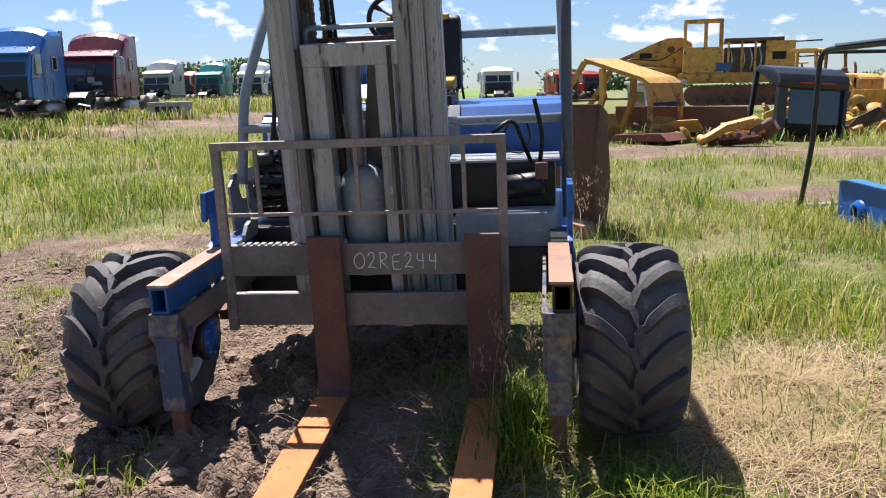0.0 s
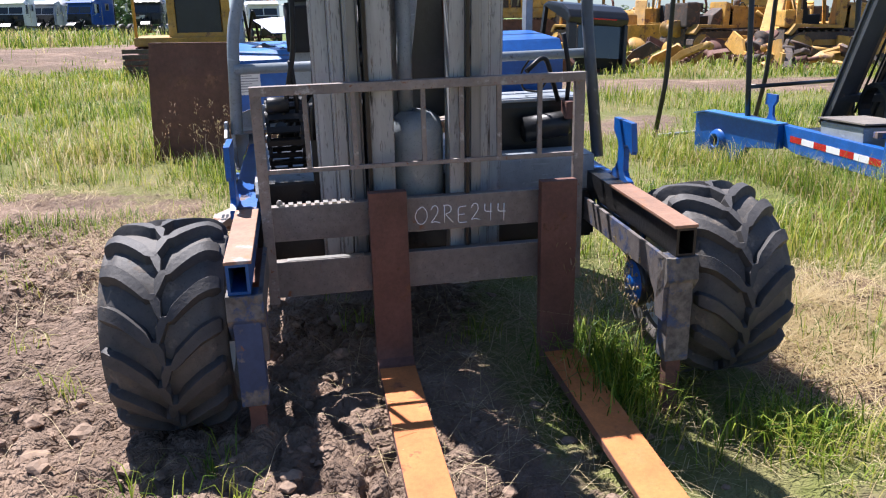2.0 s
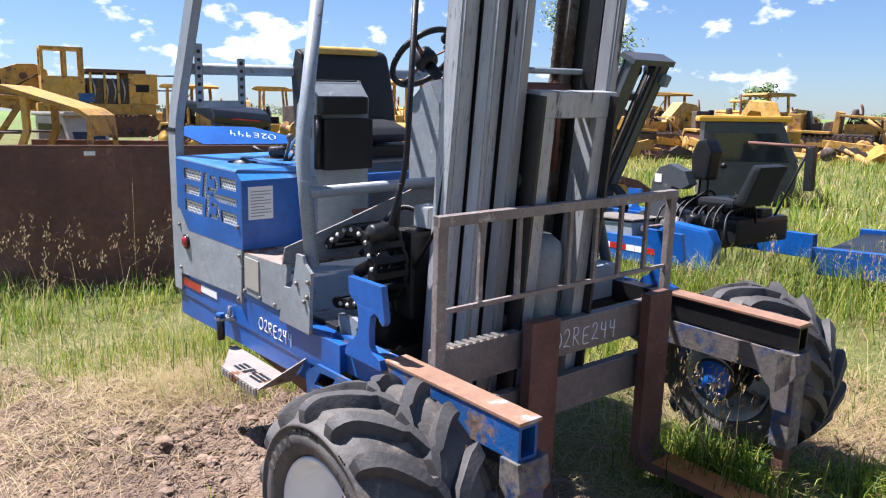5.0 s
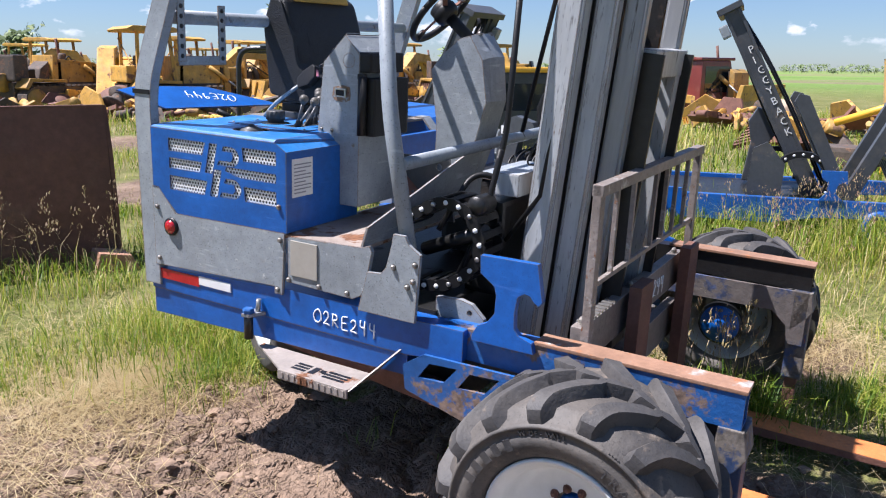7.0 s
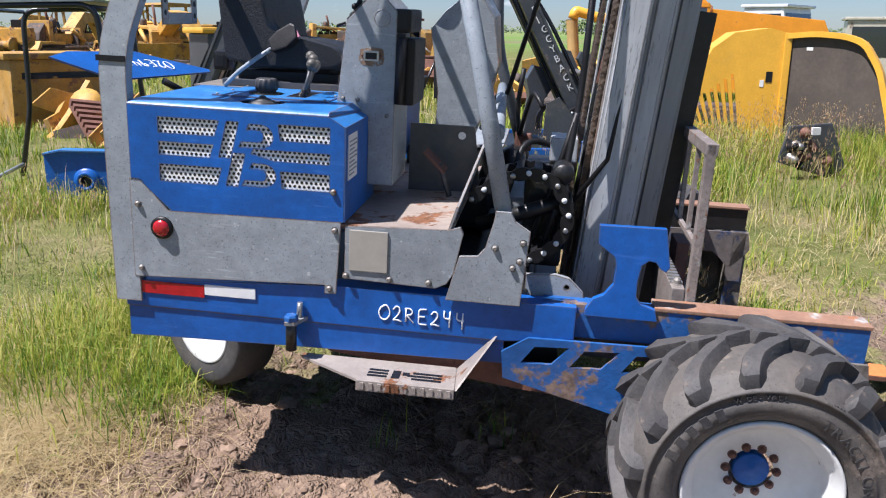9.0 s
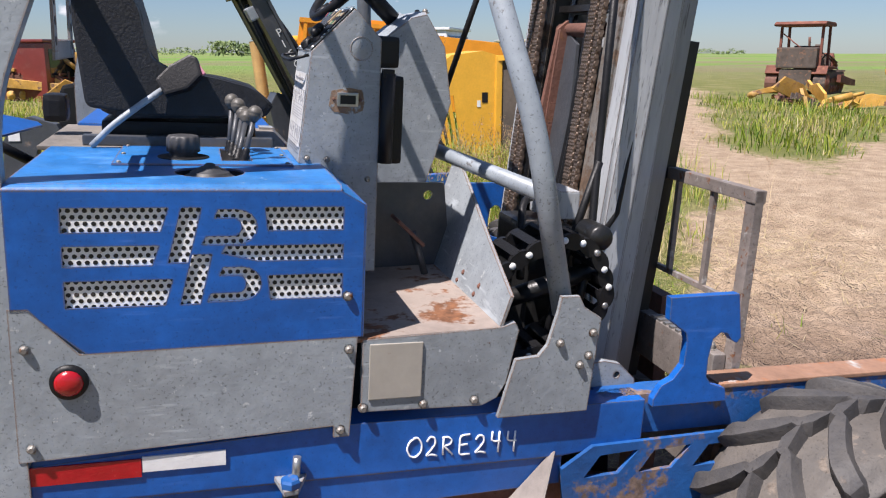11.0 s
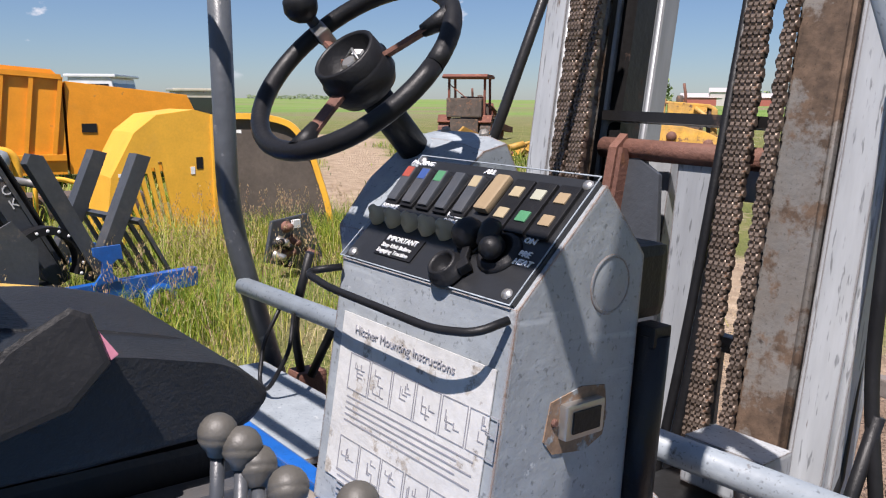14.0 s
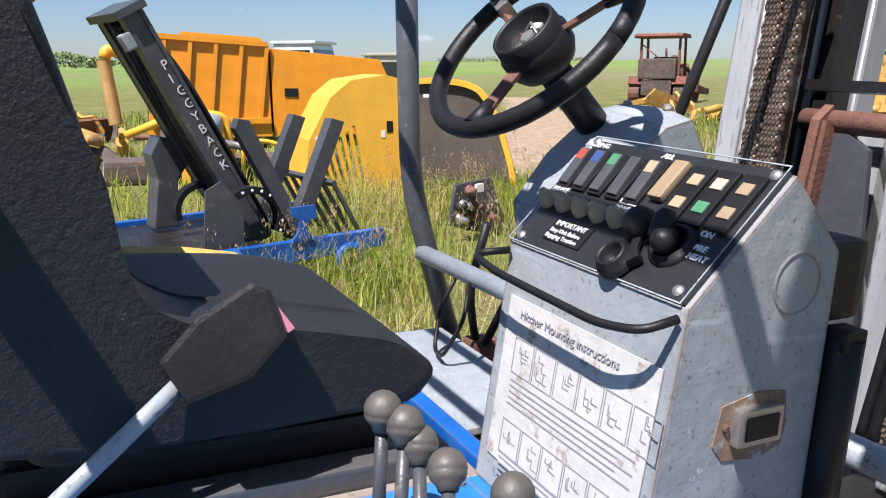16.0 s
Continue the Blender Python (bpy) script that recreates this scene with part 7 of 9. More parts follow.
hopper()
for k, (x, y, sc) in enumerate(((18.6, 1.78, 1.0),)):
    t = thing("flexible_duct", pose(x, y, 0), "tan ribbed flexible hose hanging from a machine", "hose")
    bm = B()
    prof = []
    for i in range(40):
        prof.append((0.14 + 0.018 * (i % 2), 0.40 + i * 0.037))
    lathe(bm, prof, (0, 0, 0), (0.08, 0.1, 1), 14)
    part("bellows", bm, material("tan_duct", (0.42, 0.27, 0.10), 0.7, vary=0.2), t)
    part("elbow", tube(B(), [(0.1, 0.15, 1.85), (0.13, 0.1, 2.05), (0.25, -0.55, 1.85), (0.3, -1.0, 1.85)], 0.13, 14, bend=0.25), AMBER, t)


def hood_box():
    t = thing("machine_hood", pose(8.56, -1.40, -0.03), "yellow moulded engine hood with slanted louvres in tall grass", "engine hood")
    side = [(0.0, 0.0), (0.0, 1.56), (0.22, 1.62), (0.66, 1.56), (0.92, 1.36), (1.20, 0.86), (1.30, 0.15), (1.30, 0.0)]
    louv = []
    for k in range(8):
        y0 = 0.50 + k * 0.085
        louv.append([(y0, 0.24 + 0.02 * k), (y0 + 0.045, 0.24 + 0.02 * k), (y0 + 0.17, 1.02 - 0.065 * k), (y0 + 0.125, 1.02 - 0.065 * k)])
    part("louvred_side", frame_prism(B(), side, louv[:7], "x", 0.0, 0.04), AMBER, t, "yellow side with slanted louvre slots")
    part("shell", prism(B(), [(0.0, 1.56), (0.22, 1.62), (0.66, 1.56), (0.92, 1.36), (1.20, 0.86), (1.30, 0.15), (1.25, 0.15), (1.15, 0.84), (0.89, 1.31), (0.65, 1.51), (0.22, 1.57), (0.0, 1.51)], "x", 0.04, 0.95, 0.006), AMBER, t)
    f = Vector((-0.71, -1.22, 0)).normalized()
    m = Matrix((f, Vector((0, 0, 1)), f.cross(Vector((0, 0, 1))))).transposed().to_4x4()
    top = [(0.0, 1.50), (0.35, 1.53), (0.72, 1.50), (0.95, 1.42), (1.16, 1.10), (1.34, 0.50), (1.42, 0.0)]
    part("inner_panel", prism(B(), [(0.02, 0.0)] + top, "z", -0.07, -0.03, 0.01, m), material("grey_brown_lining", (0.085, 0.068, 0.055), 0.75, vary=0.25, scale=2, wear=(0.13, 0.11, 0.09), amount=0.15, wear_scale=3), t, "grey-brown lining with perforated patches")
    part("rim", tube(B(), [m @ Vector((a, b + 0.02, -0.02)) for a, b in top], 0.04, bend=0.12, square=(0.05, 0.035)), AMBER, t)
    part("back_shell", prism(B(), [(0.02, 0.0)] + [(a, b + 0.03) for a, b in top], "z", -0.16, -0.12, 0.01, m), AMBER, t)
    part("corner_post", box(B(), -0.03, 0.05, -0.06, 0.03, 0.0, 1.56, 0.015), AMBER, t)
    part("lining_tag", box(B(), 0.25, 0.33, 1.34, 1.38, -0.03, -0.026, 0, m), WHITE, t)
    part("decal", box(B(), -0.006, 0.0, 0.24, 0.29, 0.86, 0.95), WHITE, t)
    part("decal_bar", box(B(), -0.006, 0.0, 0.14, 0.22, 0.92, 1.06), BLACK, t)
    for k in range(3):
        part("edge_tag", box(B(), -0.006, 0.0, 1.04, 1.12, 0.86 - 0.06 * k, 0.90 - 0.06 * k), BLACK if k else WHITE, t)


hood_box()


def pipe_frame():
    t = thing("yellow_tube_guard", pose(11.2, 0.9, 0, 0, 0, -95), "bent yellow tube guard with a white can and tangled hoses", "tube guard")
    part("tube", tube(B(), [(-0.9, 0, 0.75), (-0.1, 0, 1.05), (0.5, 0.05, 1.0), (0.55, 0.05, 0.2), (0.2, 0, 0.1), (0.0, 0.0, 0.15)], 0.06, 10, bend=0.18), AMBER, t)
    part("tube", tube(B(), [(0.7, 0.1, 0.1), (0.72, 0.1, 0.55), (1.0, 0.1, 0.62), (1.35, 0.1, 0.5), (1.3, 0.1, 0.1)], 0.035, 10, bend=0.15), AMBER, t)
    part("post", box(B(), -0.18, -0.06, -0.05, 0.07, 0.0, 0.95, 0.01), AMBER, t)
    part("can", lathe(B(), [(0, 0.3), (0.14, 0.29), (0.2, 0.2), (0.2, -0.2), (0.14, -0.3), (0, -0.3)], (0.2, -0.05, 0.75), (0.3, 0.2, 1), 18), GREY, t)
    part("rubble", box(B(), -1.3, 2.2, 0.3, 1.0, 0, 0.35, 0.08), RUBBLE, t)


pipe_frame()
# grey bracket with valves in the grass
t = thing("valve_bracket", pose(6.25, -1.35, 0.05, 0, 0, -70) @ Matrix.Scale(1.3, 4), "grey steel bracket carrying valves and hose ends, tipped over", "bracket")
part("plate", prism(B(), [(-0.3, 0.10), (-0.22, 0.40), (0.15, 0.42), (0.32, 0.05), (0.2, -0.05)], "y", 0, 0.03, 0.01), DARKGREY, t)
rv = random.Random(4)
for k in range(9):
    x, z = rv.uniform(-0.2, 0.22), rv.uniform(0.05, 0.36)
    part("valve", lathe(B(), [(0, 0.09), (0.025, 0.085), (0.03, 0.03), (0.045, 0.02), (0.045, 0)], (x, 0.0, z), (rv.uniform(-0.3, 0.3), -1, rv.uniform(-0.4, 0.4)), 12), rv.choice([BLACK, STEEL, RUST_DARK, GREY]), t)
part("white_tag", box(B(), -0.05, 0.02, -0.05, -0.02, 0.33, 0.39), WHITE, t)


# ---- truck cabs ----
PAINTS = {}


def paint(name, c):
    if name not in PAINTS:
        PAINTS[name] = material(name, c, 0.3, vary=0.12, wear=(0.2, 0.14, 0.1), amount=0.12, wear_scale=2.5, dust=0.2, coat=0.4)
    return PAINTS[name]


def truck(x, y, turn, colour, label, high=True, wheels=True):
    """A highway tractor with its nose stripped off; the front looks along -y before turning."""
    m = paint(*colour)
    r = random.Random(int(x * 7 + y * 3))
    t = thing("truck_cab", pose(x, y, ground_z(x, y) - 0.05, 0, 0, turn), label, "truck", "row of stripped truck cabs")
    h = 3.55 if high else 2.9
    cab = part("cab", prism(B(), [(0.0, 1.0), (0.05, 1.75), (0.32, 2.58), (0.7, 2.74), (1.1, 2.76), (1.1, 0.95)], "x", -1.02, 1.02, 0.07), m, t)
    bm = B()
    secs = ((0.85, 0.94, 2.66), (1.0, 1.0, 2.80), (1.35, 1.06, h - 0.22), (1.7, 1.08, h - 0.05), (2.5, 1.08, h), (2.62, 1.04, h - 0.10))
    rows = []
    for y_, w_, z_ in secs:                                   # rounded sleeper roof, fairing swept up
        pts = [(-w_ - 0.06, 0.95), (-w_ - 0.06, z_ - 0.55)] + [(w_ * math.cos(a) * 1.05, z_ - 0.34 + 0.34 * math.sin(a)) for a in [math.pi * (1 - k / 8) for k in range(9)]] + [(w_ + 0.06, z_ - 0.55), (w_ + 0.06, 0.95)]
        rows.append([bm.verts.new((px_, y_, pz_)) for px_, pz_ in pts])
    for r0, r1 in zip(rows, rows[1:]):
        for k in range(len(r0) - 1):
            bm.faces.new((r0[k], r0[k + 1], r1[k + 1], r1[k]))
    bm.faces.new(rows[0]), bm.faces.new(rows[-1][::-1])
    bmesh.ops.recalc_face_normals(bm, faces=bm.faces[:])
    sleeper = part("sleeper", bm, m, t)
    for s in (-0.46, 0.46):
        part("windscreen", prism(B(), [(0.052, 1.80), (0.040, 1.80), (0.295, 2.46), (0.31, 2.46)], "x", s - 0.43, s + 0.43), GLASS_DARK, cab)
    part("visor", prism(B(), [(0.28, 2.50), (0.06, 2.46), (0.04, 2.52), (0.36, 2.66)], "x", -1.02, 1.02, 0.015), m, cab)
    for k in range(5):
        part("roof_lamp", lathe(B(), [(0, 0.05), (0.03, 0.04), (0.05, 0.0)], (-0.8 + 0.4 * k, 0.62, 2.70), (0, -0.2, 1), 8), AMBER, cab)
    for s in (-1, 1):
        d = part("door", prism(B(), [(0.14, 0.98), (0.17, 1.75), (0.40, 2.48), (0.98, 2.52), (0.98, 0.98)], "x", s * 1.02, s * 1.06, 0.012), m, cab)
        part("side_window", prism(B(), [(0.27, 1.78), (0.46, 2.38), (0.90, 2.40), (0.90, 1.78)], "x", s * 1.061, s * 1.066), GLASS_DARK, d)
        part("door_handle", box(B(), s * 1.06, s * 1.09, 0.80, 0.94, 1.52, 1.57, 0.008), STEEL, d)
        part("grab_rail", tube(B(), [(s * 1.12, 1.08, 1.2), (s * 1.14, 1.08, 2.3)], 0.02, 8), STEEL, cab)
        fr = part("sleeper_window", frame_prism(B(), [(1.52, 1.95), (1.52, 2.45), (1.95, 2.45), (1.95, 1.95)], [[(1.57, 2.0), (1.57, 2.40), (1.90, 2.40), (1.90, 2.0)]], "x", s * 1.14, s * 1.17), STEEL, sleeper)
        part("pane", box(B(), s * 1.142, s * 1.15, 1.56, 1.91, 1.99, 2.41), GLASS_DARK, fr)
        part("locker_door", box(B(), s * 1.141, s * 1.150, 1.5, 2.3, 1.05, 1.55, 0.01), m, sleeper)
        part("mirror", box(B(), s * 1.30, s * 1.46, 0.02, 0.10, 1.80, 2.42, 0.03), STEEL, cab)
        part("mirror_arm", tube(B(), [(s * 1.02, 0.30, 2.45), (s * 1.38, 0.08, 2.46), (s * 1.38, 0.08, 1.72), (s * 1.02, 0.15, 1.62)], 0.018, 6, bend=0.05), STEEL, cab)
        part("frame_rail", box(B(), s * 0.36, s * 0.46, -1.3, 5.2, 0.55, 0.78), GREASE_SHADE, t)
        part("step", box(B(), s * 0.85, s * 1.12, 0.35, 1.05, 0.42, 0.50, 0.01), STEEL, t)
        part("fuel_tank", lathe(B(), [(0, 0.6), (0.26, 0.6), (0.28, 0.55), (0.28, -0.55), (0.26, -0.6), (0, -0.6)], (s * 0.88, 1.75, 0.62), (0, 1, 0), 18), STEEL, t)
    # torn-out nose: firewall, ducts, hoses, a dropped engine
    part("firewall", prism(B(), [(-0.02, 0.95), (-0.05, 1.30), (0.0, 1.74), (0.03, 1.74), (0.03, 0.95)], "x", -0.94, 0.94, 0.02), GREASE_SHADE, cab)
    for k in range(9):
        x_, z_ = r.uniform(-0.85, 0.85), r.uniform(1.05, 1.65)
        w_ = r.uniform(0.06, 0.2)
        part("firewall_fitting", box(B(), x_ - w_, x_ + w_, -0.06 - r.uniform(0.04, 0.16), -0.02, z_ - 0.08, z_ + r.uniform(0.04, 0.14), 0.02), r.choice((GREASE_SHADE, BLACK, STEEL, RUBBLE)), cab)
    part("engine", prism(B(), [(-1.2, 0.45), (-1.25, 0.95), (-0.9, 1.15), (-0.2, 1.2), (-0.1, 0.45)], "x", -0.36, 0.34, 0.06), GREASE_SHADE, t)
    for k in range(8):
        x_ = r.uniform(-0.7, 0.7)
        part("hose", tube(B(), [(x_, -0.05, r.uniform(1.0, 1.5)), (x_ + r.uniform(-0.3, 0.3), r.uniform(-0.8, -0.4), r.uniform(0.5, 1.2)), (x_ + r.uniform(-0.4, 0.4), r.uniform(-1.3, -0.7), r.uniform(0.15, 0.6))], r.uniform(0.02, 0.05), 7, bend=0.2), BLACK, t)
    for k in range(7):
        part("loose_bracket", box(B(), -0.25, 0.25, -0.06, 0.06, -0.05, 0.05, 0.01, pose(r.uniform(-1.0, 1.0), r.uniform(-1.4, 0.1), r.uniform(0.25, 0.75), r.uniform(-60, 60), r.uniform(-60, 60), r.uniform(0, 180))), r.choice((GREASE_SHADE, RUST_DARK, STEEL)), t)
    part("axle_beam", box(B(), -0.9, 0.9, -0.75, -0.60, 0.30, 0.45, 0.02), RUST_DARK, t)
    if high:
        part("exhaust_pipe", tube(B(), [(1.0, 2.78, 0.8), (1.0, 2.78, h - 0.15)], 0.07, 10), BLACK, t)
    for wx in (-0.95, 0.95):
        for wy in ((0.2, 3.6, 4.8) if wheels else (3.6, 4.8)):
            part("wheel", lathe(B(), [(0.28, -0.14), (0.45, -0.15), (0.5, -0.1), (0.5, 0.1), (0.45, 0.15), (0.28, 0.14), (0.26, 0.05), (0, 0.05)], (wx, wy, 0.5), (1, 0, 0), 24), RUBBER, t)
    return t


ROW = [(-39.0, 31, 12, ("cab_blue", (0.02, 0.14, 0.42)), "blue highway truck cab with stripped nose", True),
       (-34.0, 34, 14, ("cab_maroon", (0.13, 0.012, 0.018)), "maroon sleeper truck cab with stripped nose", True),
       (-30.2, 62, 8, ("cab_silver", (0.35, 0.36, 0.38)), "silver truck cab without a bonnet", True),
       (-28.7, 70, 8, ("cab_red", (0.40, 0.03, 0.02)), "red truck cab behind others", False),
       (-27.0, 68, 5, ("cab_teal", (0.01, 0.20, 0.19)), "teal truck cab without a bonnet", True),
       (-24.2, 68, 10, ("cab_white", (0.66, 0.68, 0.70)), "white truck cab in the row", True),
       (-22.2, 66, 6, ("cab_white", (0.66, 0.68, 0.70)), "white truck cab with open engine bay", True),
       (-20.4, 70, -8, ("cab_silver", (0.35, 0.36, 0.38)), "silver truck cab in the row", False),
       (-18.3, 66, -18, ("cab_deep_blue", (0.01, 0.07, 0.33)), "deep blue truck cab tilted forward", True),
       (-14.3, 66, 5, ("cab_black", (0.02, 0.022, 0.025)), "black truck cab without a bonnet", False),
       (-12.0, 72, 0, ("cab_maroon", (0.13, 0.012, 0.018)), "maroon truck cab in the row", False),
       (-7.0, 58, 12, ("cab_white", (0.66, 0.68, 0.70)), "pale old truck cab in grass", False),
       (-2.4, 75, 25, ("cab_red", (0.40, 0.03, 0.02)), "old red farm truck in grass", False),
       (-0.6, 78, 20, ("cab_red", (0.40, 0.03, 0.02)), "old red farm truck in grass", False)]
for b_, d_, tr_, c_, lb_, hi_ in ROW:
    x_, y_ = polar(b_, d_, 0.3, -2.5)
    truck(x_, y_, tr_, c_, lb_, hi_, d_ > 40)
# stake body behind the red farm truck
t = thing("stake_truck_bed", pose(*polar(-1.6, 80, 0.3, -2.5), 0, 0, 0, 20), "faded red stake-sided farm truck bed", "truck bed")
for k in range(9):
    part("slat", box(B(), -3.0, 0.2, 0, 0.1, 0.8 + k * 0.22, 0.95 + k * 0.22), paint("cab_red", (0.40, 0.03, 0.02)), t)
part("bed", box(B(), -3.0, 0.2, 0.1, 2.0, 0.7, 2.2), RUBBLE, t)
# counterweight block before the maroon cab
t = thing("concrete_block", pose(*polar(-29.0, 33, 0.3, -2.5), 0.42, 0, 0, 10), "grey concrete block with painted marks", "concrete block")
part("block", box(B(), -0.75, 0.75, -0.4, 0.4, 0, 0.75, 0.05), material("concrete", (0.34, 0.33, 0.31), 0.85, vary=0.2), t)
for k in range(4):
    part("mark", box(B(), -0.45 + k * 0.26, -0.28 + k * 0.26, -0.41, -0.403, 0.25, 0.58), BLACK, t)


# ---- excavators and crawler machines ----
def track(parent, x0, x1, y0, y1, h, mat=RUBBLE, along="y"):
    r = h / 2
    pts = []
    for k in range(9):
        a = math.pi / 2 + math.pi * k / 8
        pts.append((y0 + r + r * math.cos(a), r + r * math.sin(a)))
    for k in range(9):
        a = -math.pi / 2 + math.pi * k / 8
        pts.append((y1 - r + r * math.cos(a), r + r * math.sin(a)))
    tr = part("track", prism(B(), pts, "x" if along == "y" else "y", x0, x1), mat, parent)
    n = int((y1 - y0) / 0.22)
    for i in range(n):
        y = y0 + 0.15 + i * (y1 - y0 - 0.2) / n
        a = (x0 - 0.03, x1 + 0.03, y, y + 0.05) if along == "y" else (y, y + 0.05, x0 - 0.03, x1 + 0.03)
        part("track_shoe", box(B(), *a, h - 0.02, h + 0.05), mat, tr)


def excavator(m, label, colour=YELLOW):
    t = thing("excavator", m, label, "excavator")
    for y0 in (-1.7, 1.1):
        track(t, y0, y0 + 0.6, -2.4, 2.5, 0.95, RUST_DARK, "x")
    for x in (-1.9, -1.3, -0.7, -0.1, 0.5, 1.1, 1.7):
        part("track_roller", lathe(B(), [(0, 0.05), (0.07, 0.05), (0.09, 0.02), (0.17, 0.02), (0.18, -0.03)], (x, -1.72, 0.3), (0, -1, 0), 14), RUBBLE, t)
    part("turntable", box(B(), -2.7, 2.4, -1.3, 1.3, 1.05, 1.55, 0.04), colour, t)
    part("engine_house", box(B(), 1.2, 2.5, -1.35, 1.35, 1.55, 2.95, 0.05), colour, t)
    part("engine_bay", box(B(), -0.6, 1.2, -1.2, 1.2, 1.55, 2.7, 0.03), RUBBLE, t)
    for x in (-0.5, 0.1, 0.7):
        part("bay_post", box(B(), x, x + 0.10, -1.33, -1.23, 1.55, 2.95), colour, t)
    part("roof", box(B(), -0.6, 2.0, -1.3, 1.3, 2.95, 3.12, 0.03), RUST_DARK, t)
    part("name_bar", box(B(), 1.5, 2.1, -1.365, -1.352, 2.1, 2.45), BLACK, t)
    for z in (2.2, 2.9):
        part("pipe", tube(B(), [(2.5, -0.8, z), (3.7, -0.9, z + 0.02)], 0.035, 8), BLACK, t)
    # cab as an empty frame
    cab = part("cab", box(B(), -2.5, -0.7, -1.35, -0.25, 1.55, 2.75, 0.04), colour, t)
    for x in (-2.5, -1.55, -0.85):
        for y in (-1.35, -0.35):
            part("cab_post", box(B(), x, x + 0.14, y, y + 0.1, 2.7, 3.95), colour, cab)
    part("cab_roof", box(B(), -2.5, -0.7, -1.35, -0.25, 3.9, 4.05, 0.04), colour, cab)
    part("lower_void", box(B(), -1.0, -0.3, -1.38, -1.36, 1.6, 2.0), BLUE_WORN, cab)
    # boom bowed over to the ground
    part("boom", prism(B(), [(-1.8, 1.6), (-2.1, 3.05), (-2.6, 3.32), (-3.3, 3.30), (-4.0, 3.05), (-5.3, 2.50), (-5.95, 2.25), (-6.0, 1.85), (-5.3, 1.55), (-4.2, 1.35), (-3.0, 1.15)], "y", 0.1, 0.85, 0.06), colour, t, "yellow bowed boom")
    part("boom_pin", lathe(B(), [(0, 0.05), (0.12, 0.05), (0.16, 0.0)], (-3.1, 0.1, 2.75), (0, -1, 0), 16), RUST_DARK, t)
    part("boom_mark", box(B(), -4.6, -4.0, 0.06, 0.095, 2.35, 2.6), BLACK, t)
    for k in range(2):
        part("hydraulic_ram", tube(B(), [(-2.6, -0.1 + k * 1.1, 1.7), (-4.6, 0.0 + k * 0.95, 1.9)], 0.11, 10), STEEL if k else colour, t)
        part("hose", tube(B(), [(-2.4, -0.2 + k * 0.1, 2.9), (-3.6, -0.1, 2.2), (-5.0, 0.0, 2.35), (-5.9, 0.1, 2.0)], 0.03, 6, bend=0.3), BLACK, t)
    for x in (-0.35, 0.2, 0.55, 0.95):
        part("engine_pipe", tube(B(), [(x, -1.22, 1.6), (x + 0.1, -1.24, 2.2), (x - 0.05, -1.22, 2.7)], 0.05, 7, bend=0.2), STEEL, t)
    part("deck_rail", box(B(), -2.7, 2.5, -1.36, -1.30, 1.30, 1.50, 0.01), colour, t)
    return t


ex, ey = polar(8.0, 43, 1.0, -2.7)
excavator(pose(ex, ey, 0.35, 0, 0, -4), "large dusty yellow tracked excavator with its boom lowered")


